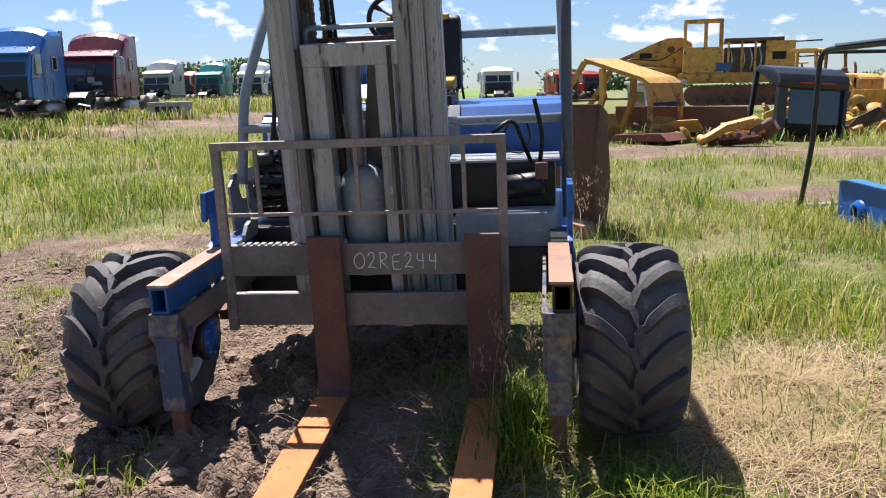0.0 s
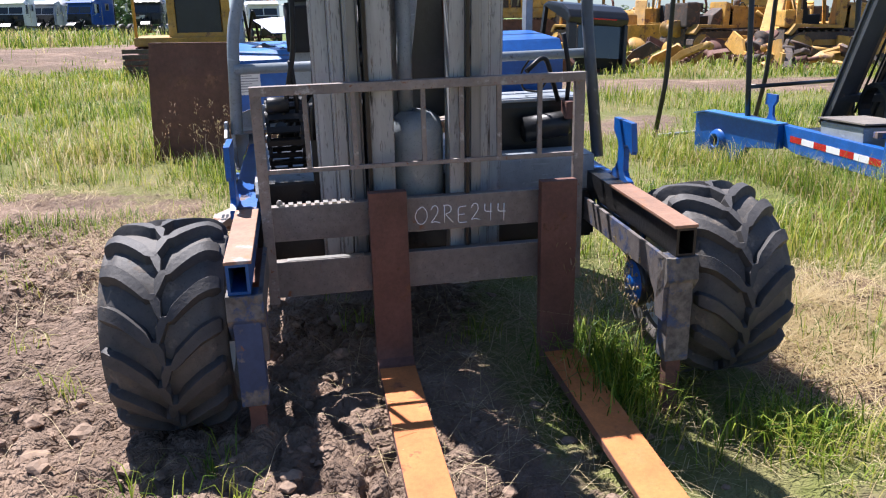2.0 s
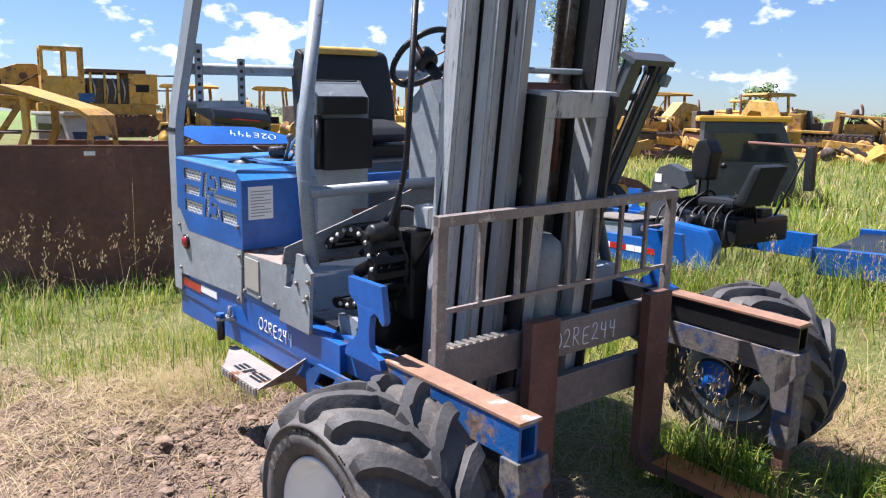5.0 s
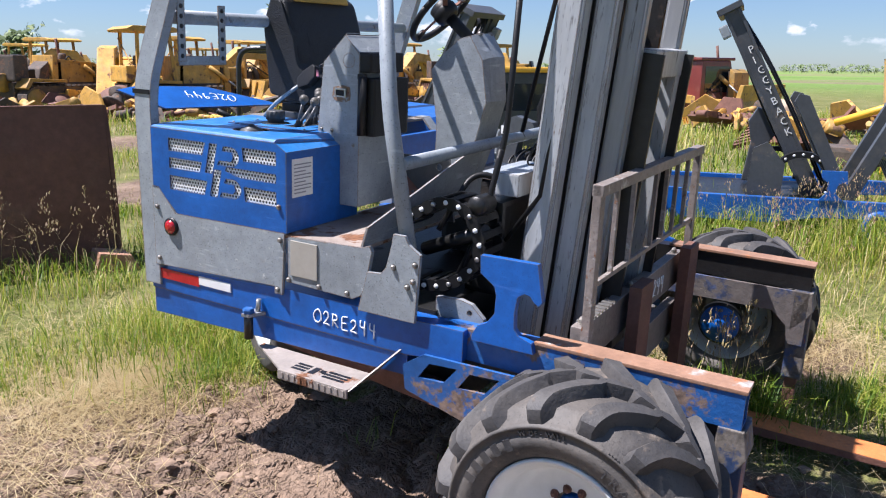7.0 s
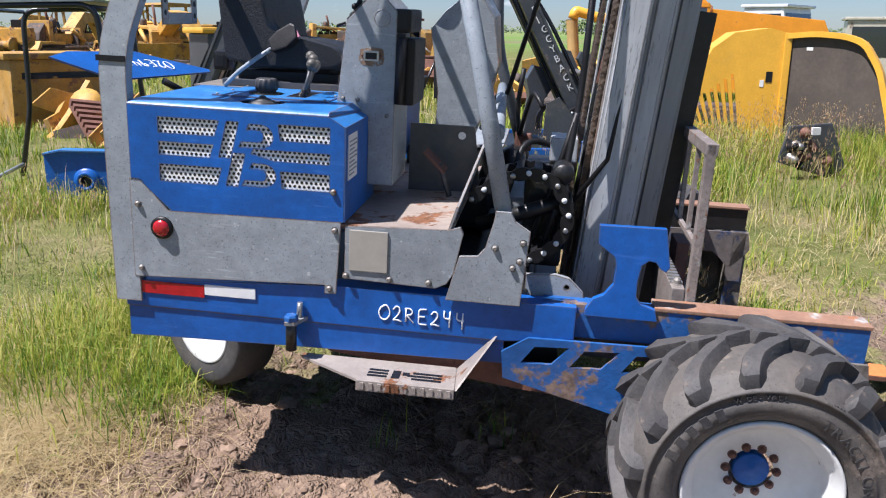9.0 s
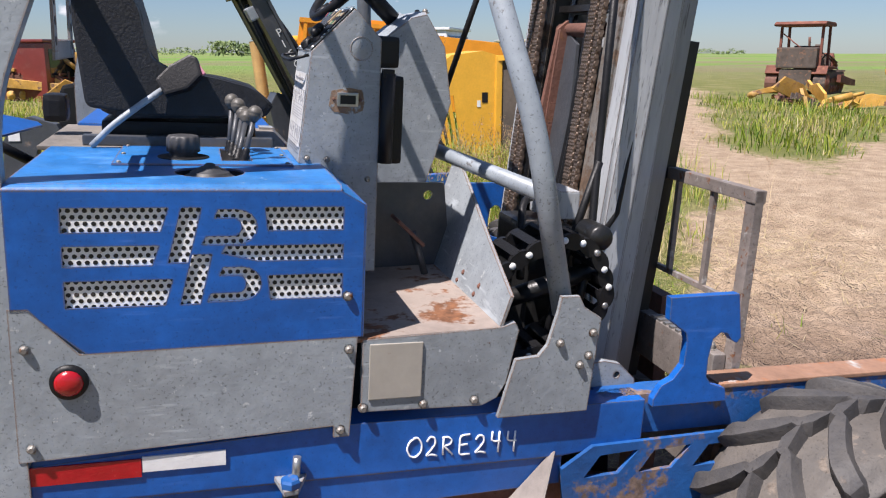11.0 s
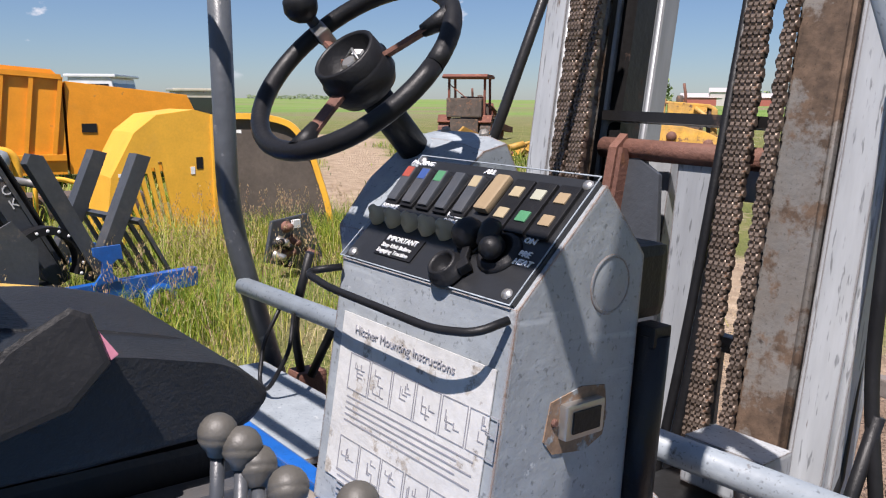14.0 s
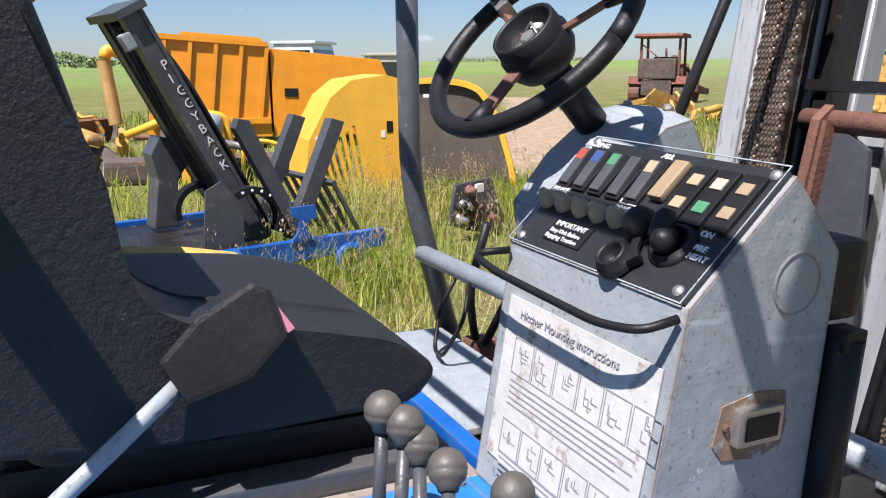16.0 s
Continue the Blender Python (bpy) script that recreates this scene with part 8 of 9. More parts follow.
def dozer(m, seed, label, colour=YELLOW, canopy=True, boom=False):
    """A parted-out crawler machine: tracks with rollers, engine, posts, rams and hoses."""
    r = random.Random(seed)
    t = thing("crawler_dozer", m, label, "bulldozer", "parted-out crawlers")
    for s in (-1, 1):
        x0, x1 = sorted((s * 0.68, s * 1.12))
        track(t, x0, x1, -1.6, 1.6, 0.85, RUBBLE if r.random() < 0.6 else RUST_DARK)
        for y, rr in ((-1.2, 0.34), (1.2, 0.36), (-0.6, 0.15), (-0.2, 0.15), (0.2, 0.15), (0.6, 0.15)):
            part("track_roller", lathe(B(), [(0, 0.05), (rr * 0.4, 0.05), (rr * 0.45, 0.02), (rr * 0.85, 0.02), (rr, 0.0), (rr, -0.03)], (s * 1.13, y, 0.42 if rr > 0.2 else 0.2), (s, 0, 0), 14), colour, t)
        part("track_guard", prism(B(), [(-0.9, 0.45), (-0.8, 0.62), (0.8, 0.62), (0.9, 0.45)], "x", s * 1.10, s * 1.17, 0.01), colour, t)
        part("fender", prism(B(), [(0.0, 0.95), (0.0, 1.05), (1.4, 1.10), (1.6, 0.8), (1.5, 0.75), (1.3, 1.0)], "x", s * 0.6, s * 1.15, 0.02), colour, t)
        part("push_arm", prism(B(), [(-2.4, 0.25), (-2.4, 0.5), (-1.6, 0.56), (0.2, 0.75), (0.2, 0.45), (-1.5, 0.3)], "x", s * 1.22, s * 1.38, 0.02), colour, t)
        part("lift_ram", tube(B(), [(s * 0.6, -1.2, 1.5), (s * 0.7, -1.8, 1.05)], 0.075, 10), colour, t)
        part("ram_rod", tube(B(), [(s * 0.7, -1.8, 1.05), (s * 0.76, -2.3, 0.7)], 0.035, 8), STEEL, t)
    part("belly", box(B(), -0.6, 0.6, -1.5, 1.6, 0.35, 0.95, 0.03), RUBBLE, t)
    part("engine", box(B(), -0.3, 0.3, -1.55, -0.35, 0.9, 1.35, 0.05), RUBBLE if r.random() < 0.5 else colour, t)
    for k in range(4):
        part("rocker_cover", box(B(), -0.13, 0.13, -1.45 + k * 0.28, -1.23 + k * 0.28, 1.35, 1.44, 0.03), RUBBLE, t)
    part("radiator", box(B(), -0.5, 0.5, -1.86, -1.66, 0.6, 1.5, 0.02), RUBBLE, t)
    if r.random() < 0.6:
        part("bonnet", prism(B(), [(-1.9, 1.38), (-1.9, 1.5), (-1.7, 1.62), (-0.2, 1.72), (-0.2, 1.62), (-1.6, 1.52)], "x", -0.55, 0.55, 0.03), colour, t)
        for s in (-1, 1):
            if r.random() < 0.6:
                part("side_door", prism(B(), [(-1.6, 0.95), (-1.6, 1.52), (-0.3, 1.62), (-0.3, 0.95)], "x", s * 0.53, s * 0.56, 0.005), colour, t)
    part("nose", prism(B(), [(-1.98, 0.6), (-1.95, 1.45), (-1.75, 1.58), (-1.75, 0.6)], "x", -0.58, 0.58, 0.04), colour, t)
    part("dash", prism(B(), [(-0.2, 0.95), (-0.25, 1.78), (-0.05, 1.85), (0.05, 0.95)], "x", -0.5, 0.5, 0.03), colour, t)
    part("seat", prism(B(), [(0.5, 1.0), (0.5, 1.38), (0.85, 1.36), (0.95, 1.85), (1.05, 1.85), (1.05, 1.0)], "x", -0.28, 0.28, 0.04), BLACK, t)
    part("tank", box(B(), -0.75, 0.75, 1.12, 1.65, 1.0, 1.0 + r.uniform(0.5, 0.85), 0.06), colour if r.random() < 0.6 else RUBBLE, t)
    part("exhaust", tube(B(), [(0.2, -0.9, 1.4), (0.2, -0.9, 1.9), (0.2, -0.82, 2.1 + r.uniform(0, 0.4))], 0.05, 8, bend=0.1), RUST_DARK, t)
    part("air_cleaner", lathe(B(), [(0, 0.2), (0.1, 0.2), (0.13, 0.12), (0.13, -0.12), (0.1, -0.2), (0, -0.2)], (-0.18, -0.7, 1.72), (0, 0, 1), 14), RUBBLE, t)
    for k in range(3):
        x = r.uniform(-0.5, 0.5)
        part("hose", tube(B(), [(x, -0.3, 1.0), (x + r.uniform(-0.3, 0.3), -0.6, 1.5 + r.uniform(0, 0.4)), (x + r.uniform(-0.5, 0.5), -1.6, 1.2)], 0.025, 6, bend=0.2), BLACK, t)
    if canopy:
        for x in (-0.8, 0.72):
            for y in (0.1, 1.3):
                part("canopy_post", tube(B(), [(x, y, 1.0), (x, y + (0.12 if y < 1 else -0.05), 2.6)], 0.05, square=(0.045, 0.05)), colour, t)
        part("canopy", prism(B(), [(-0.1, 2.58), (-0.15, 2.66), (0.1, 2.74), (1.4, 2.76), (1.6, 2.66), (1.55, 2.58)], "x", -0.95, 0.95, 0.03), colour, t)
        part("cross_brace", tube(B(), [(-0.78, 1.32, 1.2), (0.76, 1.32, 2.4)], 0.025, 6), colour, t)
    else:
        part("transmission", prism(B(), [(-0.1, 0.9), (0.0, 1.3 + r.uniform(0.1, 0.5)), (0.35, 1.4), (0.5, 0.9)], "x", -0.35, 0.35, 0.06), RUBBLE, t)
        part("winch_drum", lathe(B(), [(0, 0.35), (0.3, 0.35), (0.3, 0.3), (0.16, 0.28), (0.16, -0.28), (0.3, -0.3), (0.3, -0.35), (0, -0.35)], (0, 1.75, 0.95), (1, 0, 0), 16), colour, t)
    if r.random() < 0.6:
        bl = part("blade", prism(B(), [(-2.75, 0.05), (-2.55, 0.5), (-2.7, 1.05), (-2.85, 1.05), (-2.72, 0.5), (-2.9, 0.05)], "x", -1.7, 1.7, 0.02), colour, t)
        for x in (-1.2, -0.4, 0.4, 1.2):
            part("blade_rib", prism(B(), [(-2.58, 0.1), (-2.45, 0.4), (-2.6, 1.0), (-2.68, 1.0), (-2.53, 0.5)], "x", x - 0.03, x + 0.03), colour, bl)
    if boom:
        part("boom", prism(B(), [(-1.5, 1.3), (-2.6, 2.2), (-3.6, 2.1), (-4.9, 0.3), (-4.6, 0.2), (-3.5, 1.75), (-2.7, 1.8), (-1.4, 0.9)], "x", -0.28, 0.28, 0.03), colour, t)
        part("boom_ram", tube(B(), [(0.36, -1.4, 0.9), (0.36, -2.3, 1.5)], 0.08, 10), colour, t)
        part("boom_rod", tube(B(), [(0.36, -2.3, 1.5), (0.36, -3.2, 2.0)], 0.04, 8), STEEL, t)
    return t


def boom_arm(m, label):
    """A bowed loader boom lying on the ground."""
    t = thing("loader_boom", m, label, "machine part", "loader booms in the grass")
    arc = [(2.1 * math.cos(a), 0.2 + 0.95 * math.sin(a)) for a in [math.pi * k / 10 for k in range(11)]]
    inn = [(1.7 * math.cos(a), 0.1 + 0.45 * math.sin(a)) for a in [math.pi * k / 10 for k in range(11)]][::-1]
    for y in (0.0, 0.75):
        part("side_plate", prism(B(), arc + inn, "y", y, y + 0.07, 0.01), YELLOW, t)
    for a in (0.35, 0.8, 1.35, 2.4):
        part("pin", lathe(B(), [(0, 0.06), (0.11, 0.06), (0.13, 0.0), (0.13, -0.85), (0, -0.85)], (1.85 * math.cos(a), -0.02, 0.15 + 0.72 * math.sin(a)), (0, -1, 0), 16), RUST_DARK, t)
    part("tie_plate", box(B(), -1.2, 1.0, 0.07, 0.75, 0.55, 0.62), YELLOW, t)
    return t


def scrap(m, seed, label, n=7, size=1.0):
    """A heap of cut machine parts: plates, arms with bosses, rams, drums, channels, track lengths."""
    r = random.Random(seed)
    t = thing("scrap_heap", m, label, "scrap heap", "heaps of machine scrap")
    for k in range(int(n * 1.7)):
        x, y, s = r.uniform(-1.5, 1.5) * size, r.uniform(-0.7, 0.7) * size, r.uniform(0.3, 0.8) * size
        c = r.choice([YELLOW, YELLOW, YELLOW, RUST_DARK, RUBBLE])
        kind = r.choice("papradctp")
        bm = B()
        if kind == "p":
            nm = "cut_plate"
            prism(bm, [(-s, 0), (-s * 0.7, s * r.uniform(0.3, 0.7)), (s * 0.1, s * r.uniform(0.4, 0.8)), (s * 0.5, s * 0.35), (s * 0.9, s * 0.4), (s, 0)], "y", -0.03, 0.03 + 0.04 * r.random(), 0.01)
        elif kind == "a":
            nm = "cut_arm"
            prism(bm, [(-s, 0.0), (-s * 0.9, 0.22 * s), (0, 0.42 * s), (s, 0.30 * s), (s * 1.05, 0.12 * s), (0, 0.16 * s)], "y", -0.12 * s, 0.12 * s, 0.02)
            for e in (-0.88 * s, 0.95 * s):
                lathe(bm, [(0, 0.2 * s), (0.12 * s, 0.2 * s), (0.14 * s, 0.17 * s), (0.14 * s, -0.17 * s), (0.12 * s, -0.2 * s), (0, -0.2 * s)], (e, 0, 0.16 * s), (0, 1, 0), 12)
        elif kind == "r":
            nm = "hydraulic_ram"
            tube(bm, [(-s, 0, 0.1), (0.2 * s, 0, 0.1)], 0.09 * size, 10)
            tube(bm, [(0.2 * s, 0, 0.1), (s, 0, 0.1)], 0.045 * size, 8)
        elif kind == "d":
            nm = "drum"
            lathe(bm, [(0, 0.25 * s), (0.4 * s, 0.25 * s), (0.42 * s, 0.2 * s), (0.25 * s, 0.16 * s), (0.25 * s, -0.16 * s), (0.42 * s, -0.2 * s), (0.4 * s, -0.25 * s), (0, -0.25 * s)], (0, 0, 0.3 * s), (r.uniform(-1, 1), r.uniform(-1, 1), 0.4), 16)
        elif kind == "c":
            nm = "steel_channel"
            prism(bm, [(-0.1, 0), (-0.1, 0.2), (-0.07, 0.2), (-0.07, 0.03), (0.07, 0.03), (0.07, 0.2), (0.1, 0.2), (0.1, 0)], "x", -s * 1.2, s * 1.2)
        else:
            nm = "track_length"
            zig = []
            for i in range(7):
                zig += [(i * 0.16 - 0.5, 0.05), (i * 0.16 - 0.5, 0.13), (i * 0.16 - 0.42, 0.13), (i * 0.16 - 0.42, 0.05)]
            prism(bm, zig + [(0.62, 0.0), (-0.5, 0.0)], "x", -0.2 * size, 0.2 * size)
            c = RUST_DARK
        p = part(nm, bm, c, t)
        p.matrix_basis = pose(x, y, r.uniform(-0.02, 0.28), r.uniform(-28, 28), r.uniform(-30, 30), r.uniform(0, 360))
    return t


# canopy frame and cut-up castings in the grass behind
def cab_frame():
    t = thing("cab_canopy", pose(1.6, 19.0, 0, 0, 0, -36), "yellow cab canopy frame standing on rusty steel", "cab frame")
    part("roof", prism(B(), [(-1.05, 2.02), (-1.02, 2.12), (0.75, 1.60), (0.98, 1.45), (1.02, 0.98), (0.94, 0.98), (0.90, 1.38), (0.7, 1.50)], "y", -0.75, 0.7, 0.03), YELLOW, t)
    part("roof_rib", box(B(), -1.06, -1.0, -0.76, 0.71, 1.96, 2.04, 0.01), YELLOW, t)
    for y in (-0.72, 0.62):
        part("post", tube(B(), [(-1.02, y, 2.02), (-1.95, y, 0.75), (-2.0, y, 0.05)], 0.06, square=(0.05, 0.06)), YELLOW, t)
        part("post", tube(B(), [(-0.45, y, 1.84), (-0.42, y, 1.1), (-0.85, y, 0.05)], 0.06, square=(0.07, 0.06)), YELLOW, t)
        part("post", tube(B(), [(0.98, y, 1.0), (1.0, y, 0.55)], 0.05, square=(0.05, 0.05)), YELLOW, t)
        part("guard_bar", tube(B(), [(-1.7, y, 1.05), (-0.45, y, 1.05)], 0.03, 8), RUBBLE, t)
    part("rusty_sill", box(B(), -1.2, 2.6, 0.9, 1.0, 0.3, 0.85, 0.02), RUST_PLATE, t)
    part("floor_plate", prism(B(), [(0.1, 0.05), (0.3, 0.22), (1.6, 0.28), (1.8, 0.10)], "y", -1.2, -0.3, 0.02), RED_RUST, t)
    part("step", prism(B(), [(-0.95, 0.0), (-0.9, 0.65), (-0.35, 0.7), (-0.15, 0.35), (-0.2, 0.0)], "y", -0.85, -0.3, 0.03), YELLOW, t)


cab_frame()


def small_cab(m, colour, label, w=1.5, h=1.9, top=None):
    t = thing("machine_cab", m, label, "machine cab")
    body = part("body", prism(B(), [(-0.8, 0.0), (-0.85, 0.75), (-0.55, h), (0.75, h), (0.8, 0.0)], "x", -w / 2, w / 2, 0.05), colour, t)
    part("windscreen", prism(B(), [(-0.86, 0.80), (-0.60, h - 0.18), (-0.59, h - 0.18), (-0.845, 0.80)], "x", -w / 2 + 0.12, w / 2 - 0.12), GLASS_DARK, body)
    for s in (-1, 1):
        part("side_window", prism(B(), [(-0.7, 0.8), (-0.48, h - 0.2), (0.6, h - 0.2), (0.6, 0.8)], "x", s * (w / 2 + 0.003), s * (w / 2 + 0.01)), GLASS_DARK, body)
    part("roof", box(B(), -w / 2 - 0.06, w / 2 + 0.06, -0.7, 0.85, h, h + 0.1, 0.04), top or colour, body)
    return t


small_cab(pose(*polar(3.0, 24, 1.0, -2.7), -0.03, 0, 0, 20), paint("cab_cream", (0.5, 0.47, 0.38)), "cream machine cab standing among scrap", 1.1, 1.45)
# black truck cab shell with a sun visor
t = thing("truck_cab_shell", pose(5.5, 19.5, 0.1, 6, 4, 15) @ Matrix.Scale(0.85, 4), "black truck cab shell with shiny visor, tipped in grass", "truck cab")
part("roof", prism(B(), [(-0.95, 1.40), (-1.02, 1.62), (-0.85, 1.82), (-0.45, 1.95), (0.5, 1.95), (0.78, 1.84), (0.84, 1.70), (0.5, 1.80), (-0.5, 1.80), (-0.82, 1.66), (-0.86, 1.40)], "x", -1.02, 1.05, 0.06), BLACK_PAINT, t)
part("windscreen", prism(B(), [(-1.05, 0.45), (-0.88, 1.40), (-0.86, 1.40), (-1.03, 0.45)], "x", -0.62, 0.95), GLASS_DARK, t)
for x, w in ((-1.0, 0.26), (0.92, 0.12)):
    part("pillar", prism(B(), [(-1.25, -0.05), (-1.0, 1.45), (-0.78, 1.50), (-0.95, -0.05)], "x", x, x + w, 0.02), BLACK_PAINT, t)
    part("rear_pillar", prism(B(), [(0.70, 0.0), (0.68, 1.80), (0.82, 1.80), (0.85, 0.0)], "x", x, x + 0.12, 0.01), BLACK_PAINT, t)
part("door_sill", box(B(), -1.0, 1.0, -0.9, 0.8, -0.02, 0.10, 0.02), RUST_DARK, t)
part("dash", prism(B(), [(-1.0, 0.1), (-1.0, 0.5), (-0.7, 0.55), (-0.6, 0.1)], "x", -0.85, 0.85, 0.04), BLACK, t)
part("seat", prism(B(), [(0.0, 0.1), (0.0, 0.5), (0.4, 0.5), (0.55, 1.2), (0.66, 1.18), (0.6, 0.1)], "x", 0.2, 0.75, 0.05), VINYL, t)
part("name_bar", box(B(), -0.45, 0.6, -1.035, -1.022, 1.58, 1.62), RED, t)

for k, (b_, d_, s_, sc_) in enumerate(((6.0, 22, 11, 1.0), (8.6, 20.5, 12, 0.9), (3.4, 22.5, 13, 0.8), (15.5, 24, 14, 1.2), (19.0, 27, 15, 1.3), (22.5, 30, 16, 1.4), (11.5, 33, 17, 1.4), (26, 24, 18, 1.2))):
    scrap(pose(*polar(b_, d_, 1.0, -2.7), 0, 0, 0, s_ * 37), s_, "heap of cut yellow machine castings in grass", 7, sc_)

# rows of parted-out yellow machines
n_ = 0
for b_, d_, tr_, can_, bo_ in ((17, 36, 30, True, False), (20, 44, -20, False, True), (23, 38, 60, True, True), (25.5, 30, 100, False, False), (28, 42, 10, True, False), (30.5, 33, -40, False, True),
                               (33.0, 28, 75, True, True), (35.5, 36, 20, True, False), (37.5, 30, 120, False, True), (40.0, 40, 0, True, False), (42.5, 33, -60, False, False), (45.0, 44, 40, True, True),
                               (48.0, 34, 90, False, True), (51, 40, 10, True, False), (54, 33, -30, False, True), (57.5, 42, 70, True, False), (61, 34, 20, False, False), (27, 55, 15, True, True), (32, 58, 80, False, True),
                               (38, 60, 10, True, False), (44, 58, 100, True, True), (50, 56, -20, False, False), (56, 58, 60, True, True), (13.5, 60, 40, True, False), (66, 38, 30, False, True), (70.5, 30, -10, False, False)):
    n_ += 1
    dozer(pose(*polar(b_, d_), 0, 0, 0, tr_), n_, "faded yellow crawler machine stripped for parts", canopy=can_, boom=bo_)
for b_, d_, s_ in ((18, 30, 31), (29.5, 24, 32), (34, 24, 33), (41, 26, 34), (46, 28, 35), (52, 27, 36), (58, 28, 37), (64, 30, 38), (77, 20, 39), (81, 16, 40), (73, 22, 41)):
    scrap(pose(*polar(b_, d_), 0, 0, 0, s_ * 53), s_, "pile of dusty yellow machine parts", 8, 1.3)
small_cab(pose(27.2, 8.9, -0.03, 0, 0, 60), paint("cab_brick", (0.16, 0.03, 0.025)), "brick red machine cab beyond the weeds")
small_cab(pose(8.9, 9.9, -0.03, 0, 0, 55), YELLOW, "dusty yellow loader cab with open side windows", 1.15, 1.1)
scrap(pose(8.0, 8.4, 0, 0, 0, 25), 91, "low pile of dusty yellow machine parts", 9, 1.1)
# yellow glazed cab seen past the second forklift
small_cab(pose(11.2, 7.6, -0.03, 0, 0, 40), DARKGREY, "dark glazed wheel loader cab with a yellow roof", 1.6, 1.5, AMBER)
tk = thing("steel_tank", pose(19.4, 4.3, 0.0, 0, 0, 30) @ Matrix.Scale(0.72, 4), "tan cylindrical tank on its side with chain", "tank")
part("shell", lathe(B(), [(0, 0.8), (0.5, 0.78), (0.55, 0.7), (0.55, -0.7), (0.5, -0.78), (0, -0.8)], (0, 0, 0.6), (1, 0.2, 0), 24), material("tan_steel", (0.36, 0.27, 0.19), 0.7, vary=0.2), tk)
part("cradle", box(B(), -0.8, 0.8, -0.5, 0.5, 0.0, 0.15), YELLOW, tk)

# machines on the far right
boom_arm(pose(12.6, -14.2, 0.0, 0, 0, -140), "yellow bowed loader boom lying in grass")
boom_arm(pose(16.2, -17.0, 0.2, 0, 0, -132), "yellow bowed loader boom lying in grass")
dozer(pose(27.2, -19.6, 0, 0, 0, 40), 71, "burnt rust-red crawler with empty canopy frame", RED_RUST, True)
dozer(pose(18.2, -21.0, 0, 0, 0, -50), 72, "yellow crawler frame with bonnet and rams", YELLOW, False)
dozer(pose(22.5, -22.0, 0, 0, 0, -40), 73, "yellow crawler frame with bonnet and rams", YELLOW, False)
scrap(pose(19.5, -14.6, 0, 0, 0, 10), 74, "rust red and yellow castings in grass", 8, 1.2)
scrap(pose(12.6, -13.0, 0, 0, 0, 90), 75, "yellow hydraulic parts in grass", 8, 1.0)
# white lorry cab and tractor cab behind the hopper
small_cab(pose(27.3, -4.6, -0.02, 0, 0, -30), paint("cab_white", (0.66, 0.68, 0.70)), "white lorry cab behind an orange hopper", 2.6, 2.35)
small_cab(pose(26.6, -7.3, -0.02, 0, 0, -10), paint("cab_cream", (0.5, 0.47, 0.38)), "cream-roofed tractor cab with glass all round", 1.7, 1.95)


# ---- trees ----
LEAF = bpy.data.materials.new("leaf")
LEAF.use_nodes = True
nn_, ll_ = LEAF.node_tree.nodes, LEAF.node_tree.links
lg_, lr_ = nn_.new("ShaderNodeNewGeometry"), nn_.new("ShaderNodeValToRGB")
lr_.color_ramp.elements[0].color, lr_.color_ramp.elements[1].color = (0.055, 0.10, 0.03, 1), (0.19, 0.25, 0.085, 1)
ll_.new(lg_.outputs["Random Per Island"], lr_.inputs[0]), ll_.new(lr_.outputs[0], nn_["Principled BSDF"].inputs["Base Color"])
nn_["Principled BSDF"].inputs["Roughness"].default_value = 0.6
BARK = material("bark", (0.10, 0.085, 0.07), 0.9, vary=0.3, bump=0.5, bump_scale=12)


def leaves(pts, size, rnd):
    co, fs = [], []
    for p in pts:
        u = Vector((rnd.gauss(0, 1), rnd.gauss(0, 1), rnd.gauss(0, 1))).normalized()
        v = u.orthogonal().normalized()
        s = size * rnd.uniform(0.6, 1.4)
        i = len(co)
        co += [p - u * s, p + v * s * 0.55, p + u * s, p - v * s * 0.55]
        fs.append((i, i + 1, i + 2, i + 3))
    me = bpy.data.meshes.new("crown")
    me.from_pydata([tuple(c) for c in co], [], fs)
    me.materials.append(LEAF)
    return me


def tree(x, y, h, w, seed, label, n=2600, size=0.16):
    rnd = random.Random(seed)
    t = thing("tree", pose(x, y, 0), label, "tree", "field trees")
    bm = B()
    tips = []
    stems = 3
    for k in range(stems):
        a = rnd.uniform(0, 6.28)
        top = Vector((math.cos(a) * w * 0.2, math.sin(a) * w * 0.2, h * rnd.uniform(0.7, 0.92)))
        path = [Vector((math.cos(a) * 0.15, math.sin(a) * 0.15, 0)), Vector((top.x * 0.3, top.y * 0.3, h * 0.3)), top]
        tube(bm, path, h * 0.022, 7, h * 0.004, bend=1.0)
        for j in range(9):
            f = rnd.uniform(0.22, 0.95)
            s = path[1].lerp(top, (f - 0.3) / 0.7) if f > 0.3 else path[0].lerp(path[1], f / 0.3)
            b = rnd.uniform(0, 6.28)
            e = s + Vector((math.cos(b), math.sin(b), rnd.uniform(0.4, 1.2))) * w * 0.24 * rnd.uniform(0.5, 1.1)
            tube(bm, [s, s.lerp(e, 0.5) + Vector((0, 0, -0.03 * h)), e], h * 0.007, 5, h * 0.002)
            tips += [e, s.lerp(e, 0.65)]
        tips.append(top)
    part("trunk", bm, BARK, t)
    pts = []
    for k in range(n):
        c = rnd.choice(tips)
        pts.append(c + Vector((rnd.gauss(0, w * 0.065), rnd.gauss(0, w * 0.065), rnd.gauss(0, h * 0.05))))
    o = new("crown", leaves(pts, size, rnd))
    o.parent = t
    return t


